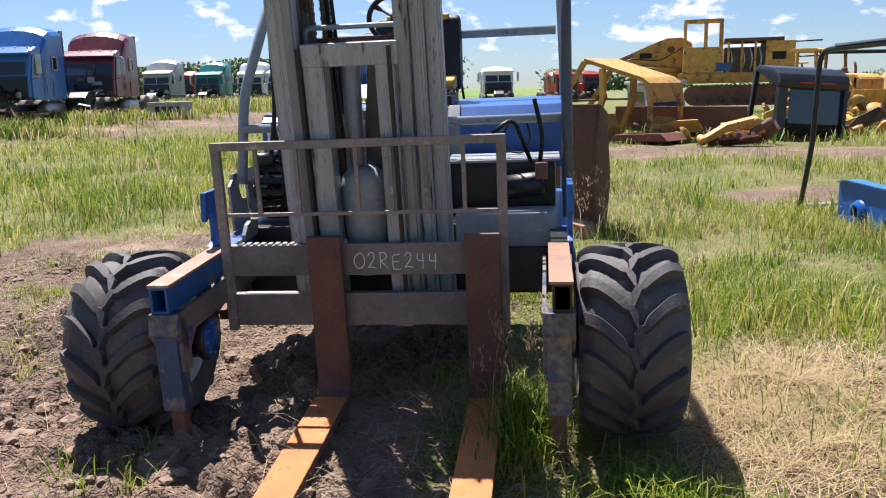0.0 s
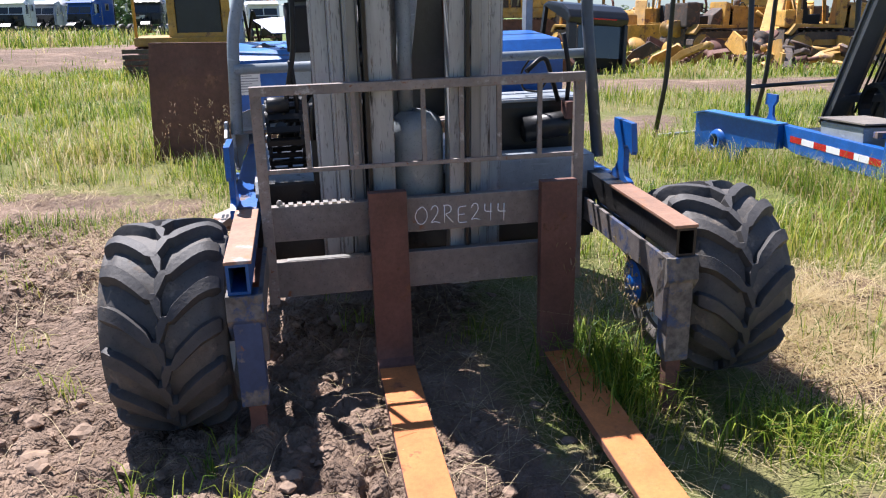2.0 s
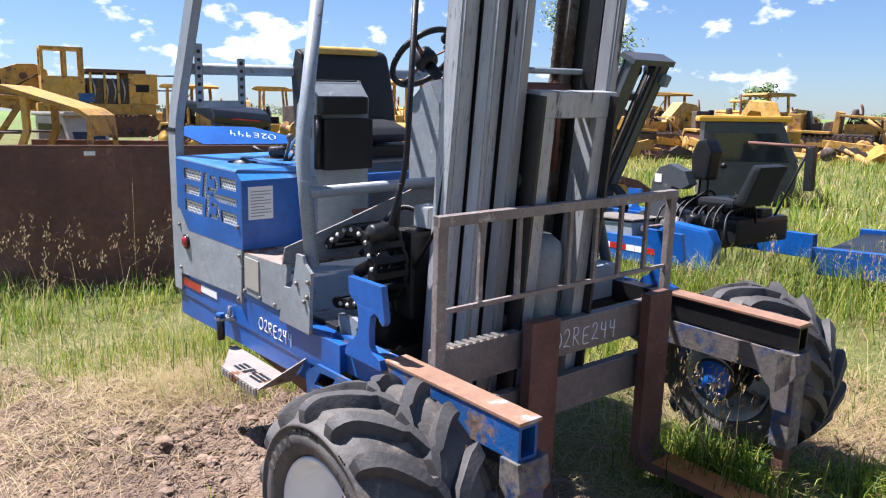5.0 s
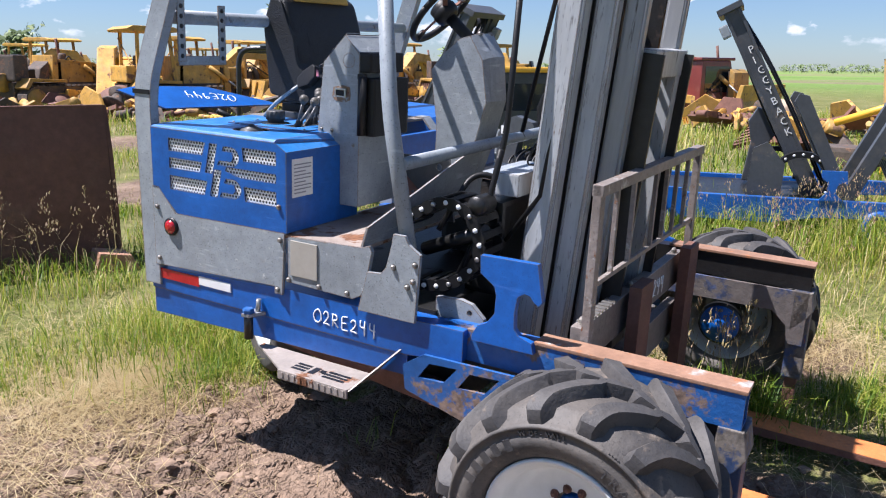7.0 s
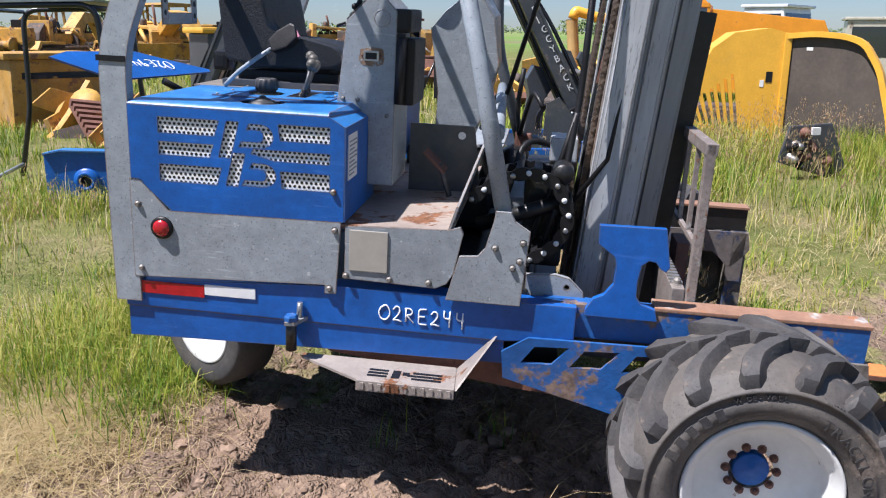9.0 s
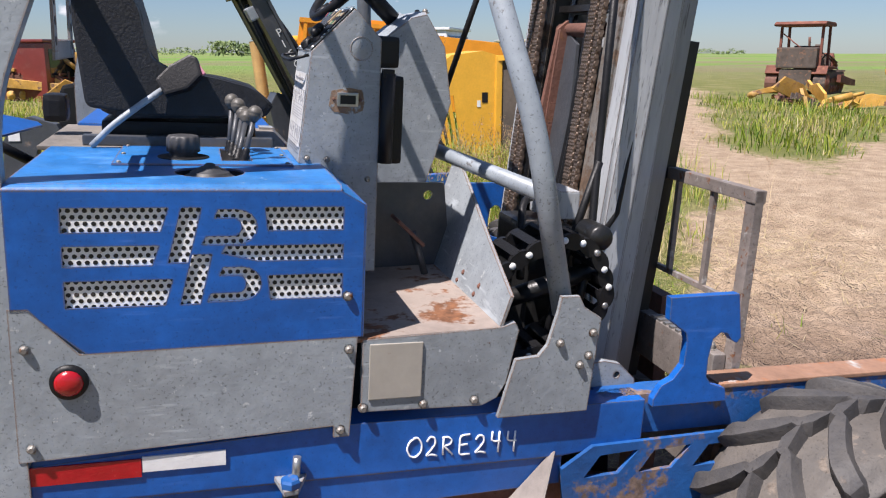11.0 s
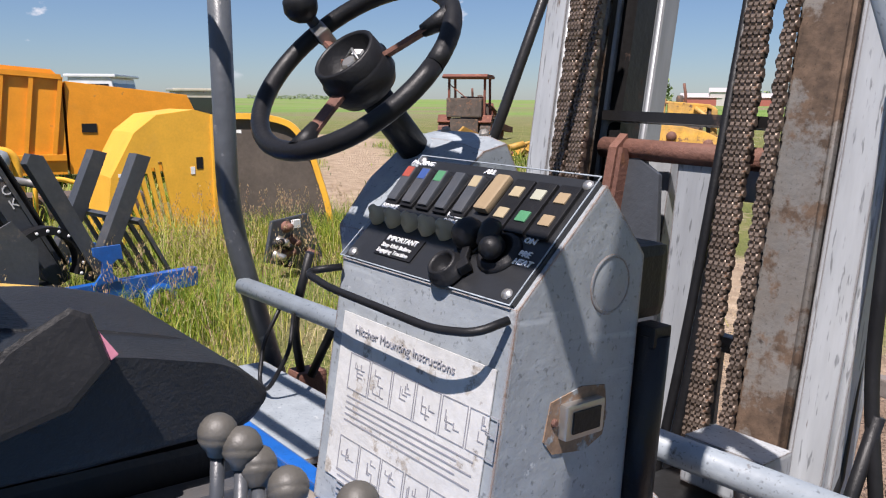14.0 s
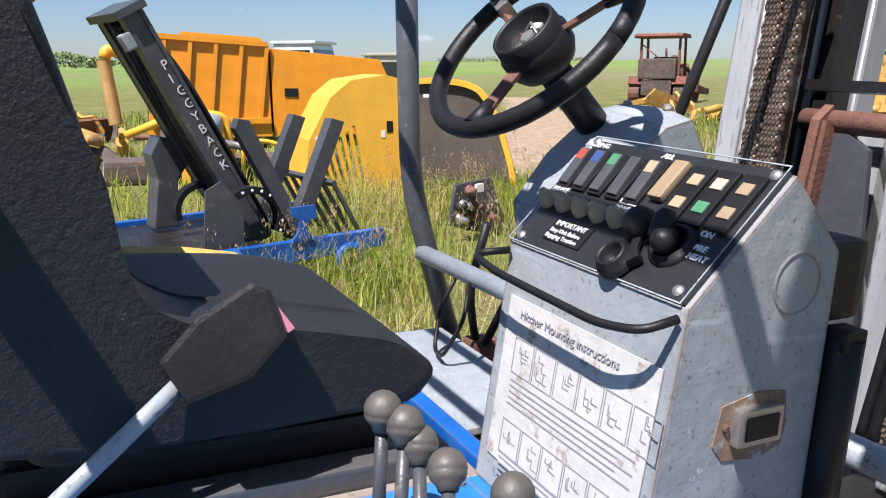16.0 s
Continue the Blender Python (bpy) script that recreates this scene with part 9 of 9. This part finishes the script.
tree(*polar(45.4, 95, -1.5, -1.0), 13.5, 14.0, 3, "tall leafy willow over the machine rows", 9000, 0.26)
tree(*polar(26.8, 120), 5.5, 9, 4, "round bushy tree at the field edge", 900, 0.4)
tree(*polar(55.8, 130), 6.0, 8, 5, "round bushy tree at the field edge", 900, 0.4)
tree(*polar(139.9, 330), 11, 12, 6, "tall tree at the far field edge", 700, 0.9)
tree(*polar(66.3, 260), 9, 9, 7, "tall tree at the far field edge", 700, 0.7)


def tree_row(b0, b1, d, h, seed, label, n=1400, leaf=0.11):
    rnd = random.Random(seed)
    pts = []
    c = []
    k = 0
    while True:
        a = b0 + k * math.degrees(h * 0.8 / d)
        if a > b1:
            break
        c.append((a, h * rnd.uniform(0.55, 1.05)))
        k += 1
    for i in range(max(n, len(c) * 70)):
        a, hh = rnd.choice(c)
        x, y = polar(a, d)
        z = hh * (0.12 + 0.88 * rnd.random() ** 0.8)
        r_ = hh * 0.55 * math.sqrt(max(0.05, 1 - abs(z / hh - 0.45) ** 1.5))
        pts.append(Vector((x + rnd.gauss(0, r_ * 0.6), y + rnd.gauss(0, r_ * 0.6), z)))
    o = new("tree_row", leaves(pts, h * leaf, rnd))
    tagged(o, label, "trees", kind="stuff")


for q_ in ((-42, -11, 120, 6.6, 1, "thick green hedgerow of young trees behind the truck row", 26000, 0.045), (-3.5, 0.2, 190, 5.0, 2, "rounded trees far behind the trucks"), (1.0, 5.5, 190, 5.4, 3, "rounded trees far behind the trucks"), (8, 24, 420, 6.5, 9, "low tree line on the horizon"),
           (62, 71, 270, 4.6, 4, "row of field trees beyond green crops"), (77.5, 86, 480, 5.0, 5, "dark tree line far across the fields"), (86.5, 91, 300, 5.6, 6, "dark grove far across the fields"),
           (112, 122, 900, 6.0, 10, "thin hazy tree line on the horizon"), (134.5, 140.5, 300, 5.4, 7, "farmyard trees far across the field"), (146, 160, 500, 7, 8, "far tree line"), (26, 60, 700, 6, 11, "low tree line on the horizon"), (92, 104, 1000, 7, 12, "thin tree line on the horizon")):
    tree_row(*q_)
# farm buildings on the horizon
for b_, w_, h_, c_ in ((142.6, 14, 3.0, "barn_red"), (144.6, 16, 5.0, "barn_white"), (147.0, 10, 3.0, "barn_red")):
    x_, y_ = polar(b_, 320)
    t = thing("farm_building", pose(x_, y_, 0, 0, 0, -b_), "long low farm building across the field", "building")
    m_ = paint(c_, (0.35, 0.10, 0.08) if c_ == "barn_red" else (0.5, 0.45, 0.44))
    part("wall", box(B(), -w_ / 2, w_ / 2, -4, 4, 0, h_), m_, t)
    part("roof", prism(B(), [(-4.4, h_), (0, h_ + 1.6), (4.4, h_)], "x", -w_ / 2 - 0.4, w_ / 2 + 0.4), paint("barn_white", (0.5, 0.45, 0.44)), t)
    for k in range(4):
        part("window", box(B(), -w_ / 2 + 1.5 + k * w_ / 4, -w_ / 2 + 3 + k * w_ / 4, 4.0, 4.05, 1, 2), GLASS_DARK, t)


# ---- grass, straw and weeds ----
def grass_material(name, stops):
    m = bpy.data.materials.new(name)
    m.use_nodes = True
    n, l = m.node_tree.nodes, m.node_tree.links
    g, r = n.new("ShaderNodeNewGeometry"), n.new("ShaderNodeValToRGB")
    e = r.color_ramp.elements
    e[0].color, e[1].color = (*stops[0], 1), (*stops[-1], 1)
    for k, c in enumerate(stops[1:-1]):
        e.new((k + 1) / (len(stops) - 1)).color = (*c, 1)
    pn, pm, pa = n.new("ShaderNodeTexNoise"), n.new("ShaderNodeMapRange"), n.new("ShaderNodeMath")
    pn.inputs["Scale"].default_value, pn.inputs["Detail"].default_value = 0.42, 4
    pm.inputs[1].default_value, pm.inputs[2].default_value, pm.inputs[3].default_value, pm.inputs[4].default_value = 0.3, 0.7, -0.35, 0.35
    pa.operation, pa.use_clamp = "ADD", True
    l.new(g.outputs["Position"], pn.inputs["Vector"]), l.new(pn.outputs[0], pm.inputs[0])
    l.new(g.outputs["Random Per Island"], pa.inputs[0]), l.new(pm.outputs[0], pa.inputs[1])
    l.new(pa.outputs[0], r.inputs[0])
    b = n["Principled BSDF"]
    b.inputs["Roughness"].default_value, b.inputs["Specular IOR Level"].default_value = 0.55, 0.3
    tr, mx = n.new("ShaderNodeBsdfTranslucent"), n.new("ShaderNodeMixShader")
    mx.inputs[0].default_value = 0.38
    l.new(r.outputs[0], b.inputs["Base Color"]), l.new(r.outputs[0], tr.inputs["Color"])
    l.new(b.outputs[0], mx.inputs[1]), l.new(tr.outputs[0], mx.inputs[2]), l.new(mx.outputs[0], n["Material Output"].inputs["Surface"])
    return m


GREEN = grass_material("green_grass", [(0.055, 0.12, 0.010), (0.13, 0.215, 0.018), (0.22, 0.30, 0.028), (0.33, 0.35, 0.05), (0.46, 0.40, 0.12)])
STRAW = grass_material("dry_straw", [(0.36, 0.27, 0.13), (0.52, 0.41, 0.22), (0.62, 0.52, 0.32)])
SEED = grass_material("seed_heads", [(0.30, 0.24, 0.11), (0.40, 0.30, 0.17), (0.34, 0.20, 0.13)])


def blades(name, places, mat, label, lie=0.0, seed=1):
    """One mesh of bent, tapering blades. places: rows of x, y, z, height, width."""
    r = np.random.default_rng(seed)
    p = np.array(places)
    n = len(p)
    a = r.uniform(0, 2 * np.pi, n)
    bend = r.uniform(0.2, 1.15, n) + lie
    d = np.stack([np.cos(a), np.sin(a), np.zeros(n)], 1)
    s = np.stack([-np.sin(a), np.cos(a), np.zeros(n)], 1) * p[:, 4:5] / 2
    up = np.zeros((n, 3))
    up[:, 2] = 1
    base, h = p[:, :3] - up * 0.01, p[:, 3:4]
    b = bend[:, None]
    mid = base + up * h * (0.6 - 0.38 * min(lie, 1)) + d * h * b * 0.35
    tip = base + up * h * (1 - 0.35 * b if lie == 0 else 0.12) + d * h * b * (0.9 if lie == 0 else 1.0)
    v = np.stack([base - s, base + s, mid + s * 0.75, mid - s * 0.75, tip], 1).reshape(-1, 3)
    me = bpy.data.meshes.new(name)
    k = np.arange(n) * 5
    quads = np.stack([k, k + 1, k + 2, k + 3], 1)
    tris = np.stack([k + 3, k + 2, k + 4], 1)
    me.vertices.add(len(v))
    me.vertices.foreach_set("co", v.ravel())
    me.loops.add(n * 7)
    me.loops.foreach_set("vertex_index", np.concatenate([quads, tris], 1).ravel())
    me.polygons.add(n * 2)
    st = np.stack([np.arange(n) * 7, np.arange(n) * 7 + 4], 1).ravel()
    me.polygons.foreach_set("loop_start", st)
    me.update(calc_edges=True)
    me.materials.append(mat)
    ob = new(name, me)
    return tagged(ob, label, "grass", kind="stuff")


def under_machine(x, y):
    """True below the forklift, where little grows."""
    q = M.inverted() @ Vector((x, y, 0))
    return -0.65 < q.x < 0.92 and 0.3 < q.y < 2.5


def in_tyre(x, y):
    q = M.inverted() @ Vector((x, y, 0))
    return 0.2 < q.y < 0.72 and (-1.15 < q.x < -0.66 or 0.92 < q.x < 1.42)


def sow():
    r = random.Random(7)
    green, straw, seeds = [], [], []
    zones = [(1.2, 3.4, -0.6, 5.0, 9000, 0.22, 0.006), (-3.6, 3.0, 2.2, 7.5, 26000, 0.26, 0.007), (1.5, 9.0, -3.5, 7.5, 30000, 0.30, 0.008),
             (-9.0, 12.0, 6.0, 17.0, 42000, 0.36, 0.012), (-20.0, -2.5, 3.5, 26.0, 26000, 0.42, 0.016), (-26.0, 32.0, 15.0, 34.0, 42000, 0.46, 0.026), (8.0, 28.0, -14.0, 16.0, 36000, 0.45, 0.02), (-6, -2.5, 3.0, 9.0, 9000, 0.3, 0.008), (-30, -8, 26, 40, 9000, 0.55, 0.04)]
    for x0, x1, y0, y1, n, h, w in zones:
        for _ in range(n):
            x, y = r.uniform(x0, x1), r.uniform(y0, y1)
            m = mud(x, y)
            if m > 0.35 and r.random() < min(0.995, (m - 0.2) * 2.2):
                continue
            if under_machine(x, y) and r.random() < 0.93 or in_tyre(x, y):
                continue
            if math.hypot((x - 2.0) / 0.6, (y - 0.95) / 0.95) < 1 and r.random() < 0.88:
                continue
            c = noise.noise((x * 0.5, y * 0.5, 3.3))
            thin = noise.noise((x * 0.9, y * 0.9, 12.4)) + 0.5 * noise.noise((x * 2.7, y * 2.7, 4.1))
            near = abs(x) < 9 and -5 < y < 12
            if thin < (-0.12 if near else -0.25) and r.random() < (min(0.95, 0.45 - thin) if near else 0.5):
                continue
            hh = 0.66 * h * r.uniform(0.35, 1.3) * max(0.35, 1 + 0.9 * c + 0.8 * thin) * (0.55 if m > 0.2 else 1.0)
            z = ground_z(x, y)
            if r.random() < 0.07 + 0.5 * max(0, noise.noise((x * 0.45, y * 0.45, 8.8))) + (0.10 if thin < 0 else 0):
                straw.append((x, y, z, hh * 1.1, w * 0.7))
            else:
                green.append((x, y, z, hh, w))
    # tufts in the mud and under the machine
    for _ in range(420):
        x, y = r.uniform(-4.8, 2.2), r.uniform(-1.2, 6.2)
        if under_machine(x, y) and r.random() < 0.6 or in_tyre(x, y):
            continue
        if mud(x, y) > 0.3 and r.random() < 0.55:
            continue
        for _k in range(r.randint(8, 30)):
            a, b = x + r.gauss(0, 0.05), y + r.gauss(0, 0.05)
            green.append((a, b, ground_z(a, b), r.uniform(0.05, 0.16), 0.005))
    # fresh clumps behind the machine and round its rear wheel
    for cx, cy, sx, sy, n, h0, h1 in ((0.2, 3.15, 0.38, 0.28, 3200, 0.10, 0.34), (-0.1, 2.62, 0.25, 0.12, 1800, 0.07, 0.22), (-0.7, 3.5, 0.5, 0.25, 1200, 0.06, 0.2), (-2.6, 3.3, 0.5, 0.15, 900, 0.05, 0.15), (-2.9, 2.3, 0.35, 0.1, 500, 0.04, 0.12)):
        for _ in range(n):
            a, b = r.gauss(cx, sx), r.gauss(cy, sy)
            green.append((a, b, ground_z(a, b), r.uniform(h0, h1), 0.005))
    # tall weeds round the hood, the bracket and the far wreck
    for cx, cy, sx, sy, n in ((7.4, -2.2, 0.8, 0.5, 3000), (7.8, -0.5, 0.7, 0.5, 2600), (5.2, 0.2, 0.6, 0.4, 1800), (4.6, 1.4, 0.5, 0.8, 1800), (8.1, -2.6, 0.5, 0.5, 1200)):
        for _ in range(n):
            a, b = r.gauss(cx, sx), r.gauss(cy, sy)
            green.append((a, b, ground_z(a, b), r.uniform(0.18, 0.62), 0.007))
    # clump beside the far leg
    for _ in range(900):
        a, b = r.gauss(0.72, 0.09), r.gauss(0.42, 0.18)
        green.append((a, b, ground_z(a, b), r.uniform(0.12, 0.34), 0.006))
    for _ in range(500):
        a, b = r.gauss(1.25, 0.14), r.gauss(-0.05, 0.10)
        green.append((a, b, ground_z(a, b), r.uniform(0.08, 0.2), 0.006))
    # straw lying flat in patches
    flat = []
    for cx, cy, sx, sy, n in ((2.0, 0.85, 0.33, 0.55, 4200), (0.2, 3.4, 0.9, 0.4, 2600), (-0.4, 2.95, 0.4, 0.22, 2600), (-1.4, 3.5, 0.8, 0.5, 1600), (0.35, 0.7, 0.35, 0.5, 700), (-2.2, 1.9, 0.8, 0.9, 300), (-1.4, 0.6, 0.6, 1.2, 260), (-0.75, 2.75, 0.35, 0.25, 1500), (-1.5, 2.3, 0.3, 0.3, 700), (-2.0, 3.2, 0.5, 0.4, 450), (0.9, 0.6, 0.3, 0.5, 900), (1.75, 0.9, 0.35, 0.5, 2600), (3.2, -1.6, 0.8, 0.9, 1200)):
        for _ in range(n):
            x, y = r.gauss(cx, sx), r.gauss(cy, sy)
            if not in_tyre(x, y):
                flat.append((x, y, ground_z(x, y) + r.uniform(0.004, 0.03), r.uniform(0.06, 0.26), r.uniform(0.0026, 0.0044) if x > 1.2 else 0.0024))
    # weeds round the nearest truck cabs and along the wreck's rail
    for (cx, cy), sx, sy, n, h1, w in ((polar(-39.5, 29.5, 0.3, -2.5), 1.6, 0.5, 1500, 0.85, 0.03), (polar(-35.5, 32, 0.3, -2.5), 1.4, 0.5, 1500, 0.75, 0.03), (polar(-31.5, 33.5, 0.3, -2.5), 1.6, 0.6, 1300, 0.7, 0.03), (polar(-30.0, 45, 0.3, -2.5), 4.5, 1.5, 2600, 1.1, 0.04), (polar(-25.5, 52, 0.3, -2.5), 4.5, 1.5, 2400, 1.1, 0.05), (polar(-22, 54, 0.3, -2.5), 4.0, 1.5, 1600, 1.1, 0.05), ((3.42, 3.6), 0.12, 0.8, 2600, 0.42, 0.006), ((3.5, 2.4), 0.25, 0.3, 1500, 0.6, 0.006), ((3.15, 5.4), 0.12, 0.35, 500, 0.25, 0.006)):
        for _ in range(n):
            a, b = r.gauss(cx, sx), r.gauss(cy, sy)
            (straw if r.random() < 0.22 else green).append((a, b, ground_z(a, b), h1 * r.uniform(0.3, 1.0), w))
    # green shoots through the straw heap
    for _ in range(70):
        x, y = r.gauss(2.0, 0.35), r.gauss(0.9, 0.6)
        for _k in range(r.randint(5, 16)):
            a, b = x + r.gauss(0, 0.04), y + r.gauss(0, 0.04)
            if not in_tyre(a, b):
                green.append((a, b, ground_z(a, b), r.uniform(0.05, 0.2), 0.005))
    # straw along the seam between mud and grass
    for _ in range(13000):
        x, y = r.uniform(-5.0, 1.2), r.uniform(1.2, 5.2)
        m = mud(x, y)
        if 0.12 < m < 0.8 and noise.noise((x * 1.1, y * 1.1, 6.6)) + 0.5 * noise.noise((x * 3, y * 3, 2.6)) > 0.12 and not under_machine(x, y):
            flat.append((x, y, ground_z(x, y) + 0.008, r.uniform(0.05, 0.24), 0.0028))
    # seed heads on thin stalks
    stalks = []
    for cx, cy, s, n in ((0.78, 0.42, 0.16, 26), (0.2, 5.2, 0.9, 60), (-1.2, 5.6, 0.8, 50), (0.9, 4.6, 0.4, 24), (4.4, -0.9, 0.7, 60), (3.6, 0.6, 0.8, 60), (7.6, -1.7, 0.8, 130), (6.4, -0.4, 0.6, 90), (5.0, 0.4, 0.6, 90)):
        for _ in range(n):
            x, y, h = r.gauss(cx, s), r.gauss(cy, s), r.uniform(0.45, 0.75)
            if cx < 1 and cy < 1:
                h *= 0.8
            z = ground_z(x, y)
            stalks.append((x, y, z, h, 0.0035))
            for _k in range(16):
                seeds.append((x + r.gauss(0, 0.018) + 0.03, y + r.gauss(0, 0.018), z + h * r.uniform(0.78, 1.0), r.uniform(0.015, 0.04), 0.006))
    blades("green_grass", green, GREEN, "tall green meadow grass", 0, 1)
    blades("dry_grass", straw, STRAW, "dry standing grass among the green", 0, 2)
    blades("flat_straw", flat, STRAW, "pale dry straw lying on the ground", 1.0, 3)
    blades("grass_stalk", stalks, STRAW, "thin dry grass stalks", 0, 4)
    blades("seed_head", seeds, SEED, "brown grass seed heads", 0, 5)


sow()


# clods of dry mud, each a lump
def clods():
    r = random.Random(21)
    base = []
    for k in range(4):
        bm = B()
        bmesh.ops.create_icosphere(bm, subdivisions=2, radius=1.0)
        for v in bm.verts:
            v.co *= 1 + 0.45 * noise.noise(v.co * 1.4 + Vector((k * 7, 0, 0))) + 0.2 * noise.noise(v.co * 4)
            v.co.z *= 0.55
        base.append([[tuple(v.co) for v in bm.verts], [[v.index for v in f.verts] for f in bm.faces]])
        bm.free()
    co, fs = [], []
    for _ in range(4200):
        x, y = r.uniform(-4.2, 0.9), r.uniform(-1.6, 3.6)
        if r.random() > mud(x, y) or under_machine(x, y) and r.random() < 0.5 or in_tyre(x, y):
            continue
        s, a = abs(r.gauss(0, 0.012)) + 0.004 + (r.uniform(0.01, 0.035) if r.random() < 0.05 else 0), r.uniform(0, 6.28)
        vs, ps = r.choice(base)
        i = len(co)
        z = ground_z(x, y)
        for vx, vy, vz in vs:
            co.append((x + s * (vx * math.cos(a) - vy * math.sin(a)), y + s * (vx * math.sin(a) + vy * math.cos(a)), z + s * vz * r.uniform(0.95, 1.05) - s * 0.05))
        fs += [[i + q for q in p] for p in ps]
    me = bpy.data.meshes.new("mud_clod")
    me.from_pydata(co, [], fs)
    me.materials.append(material("dry_mud", (0.24, 0.165, 0.115), 0.9, vary=0.3, scale=9, bump=0.4, bump_scale=50))
    tagged(new("mud_clod", me), "loose clods of dry brown mud", "clods", kind="stuff")


clods()
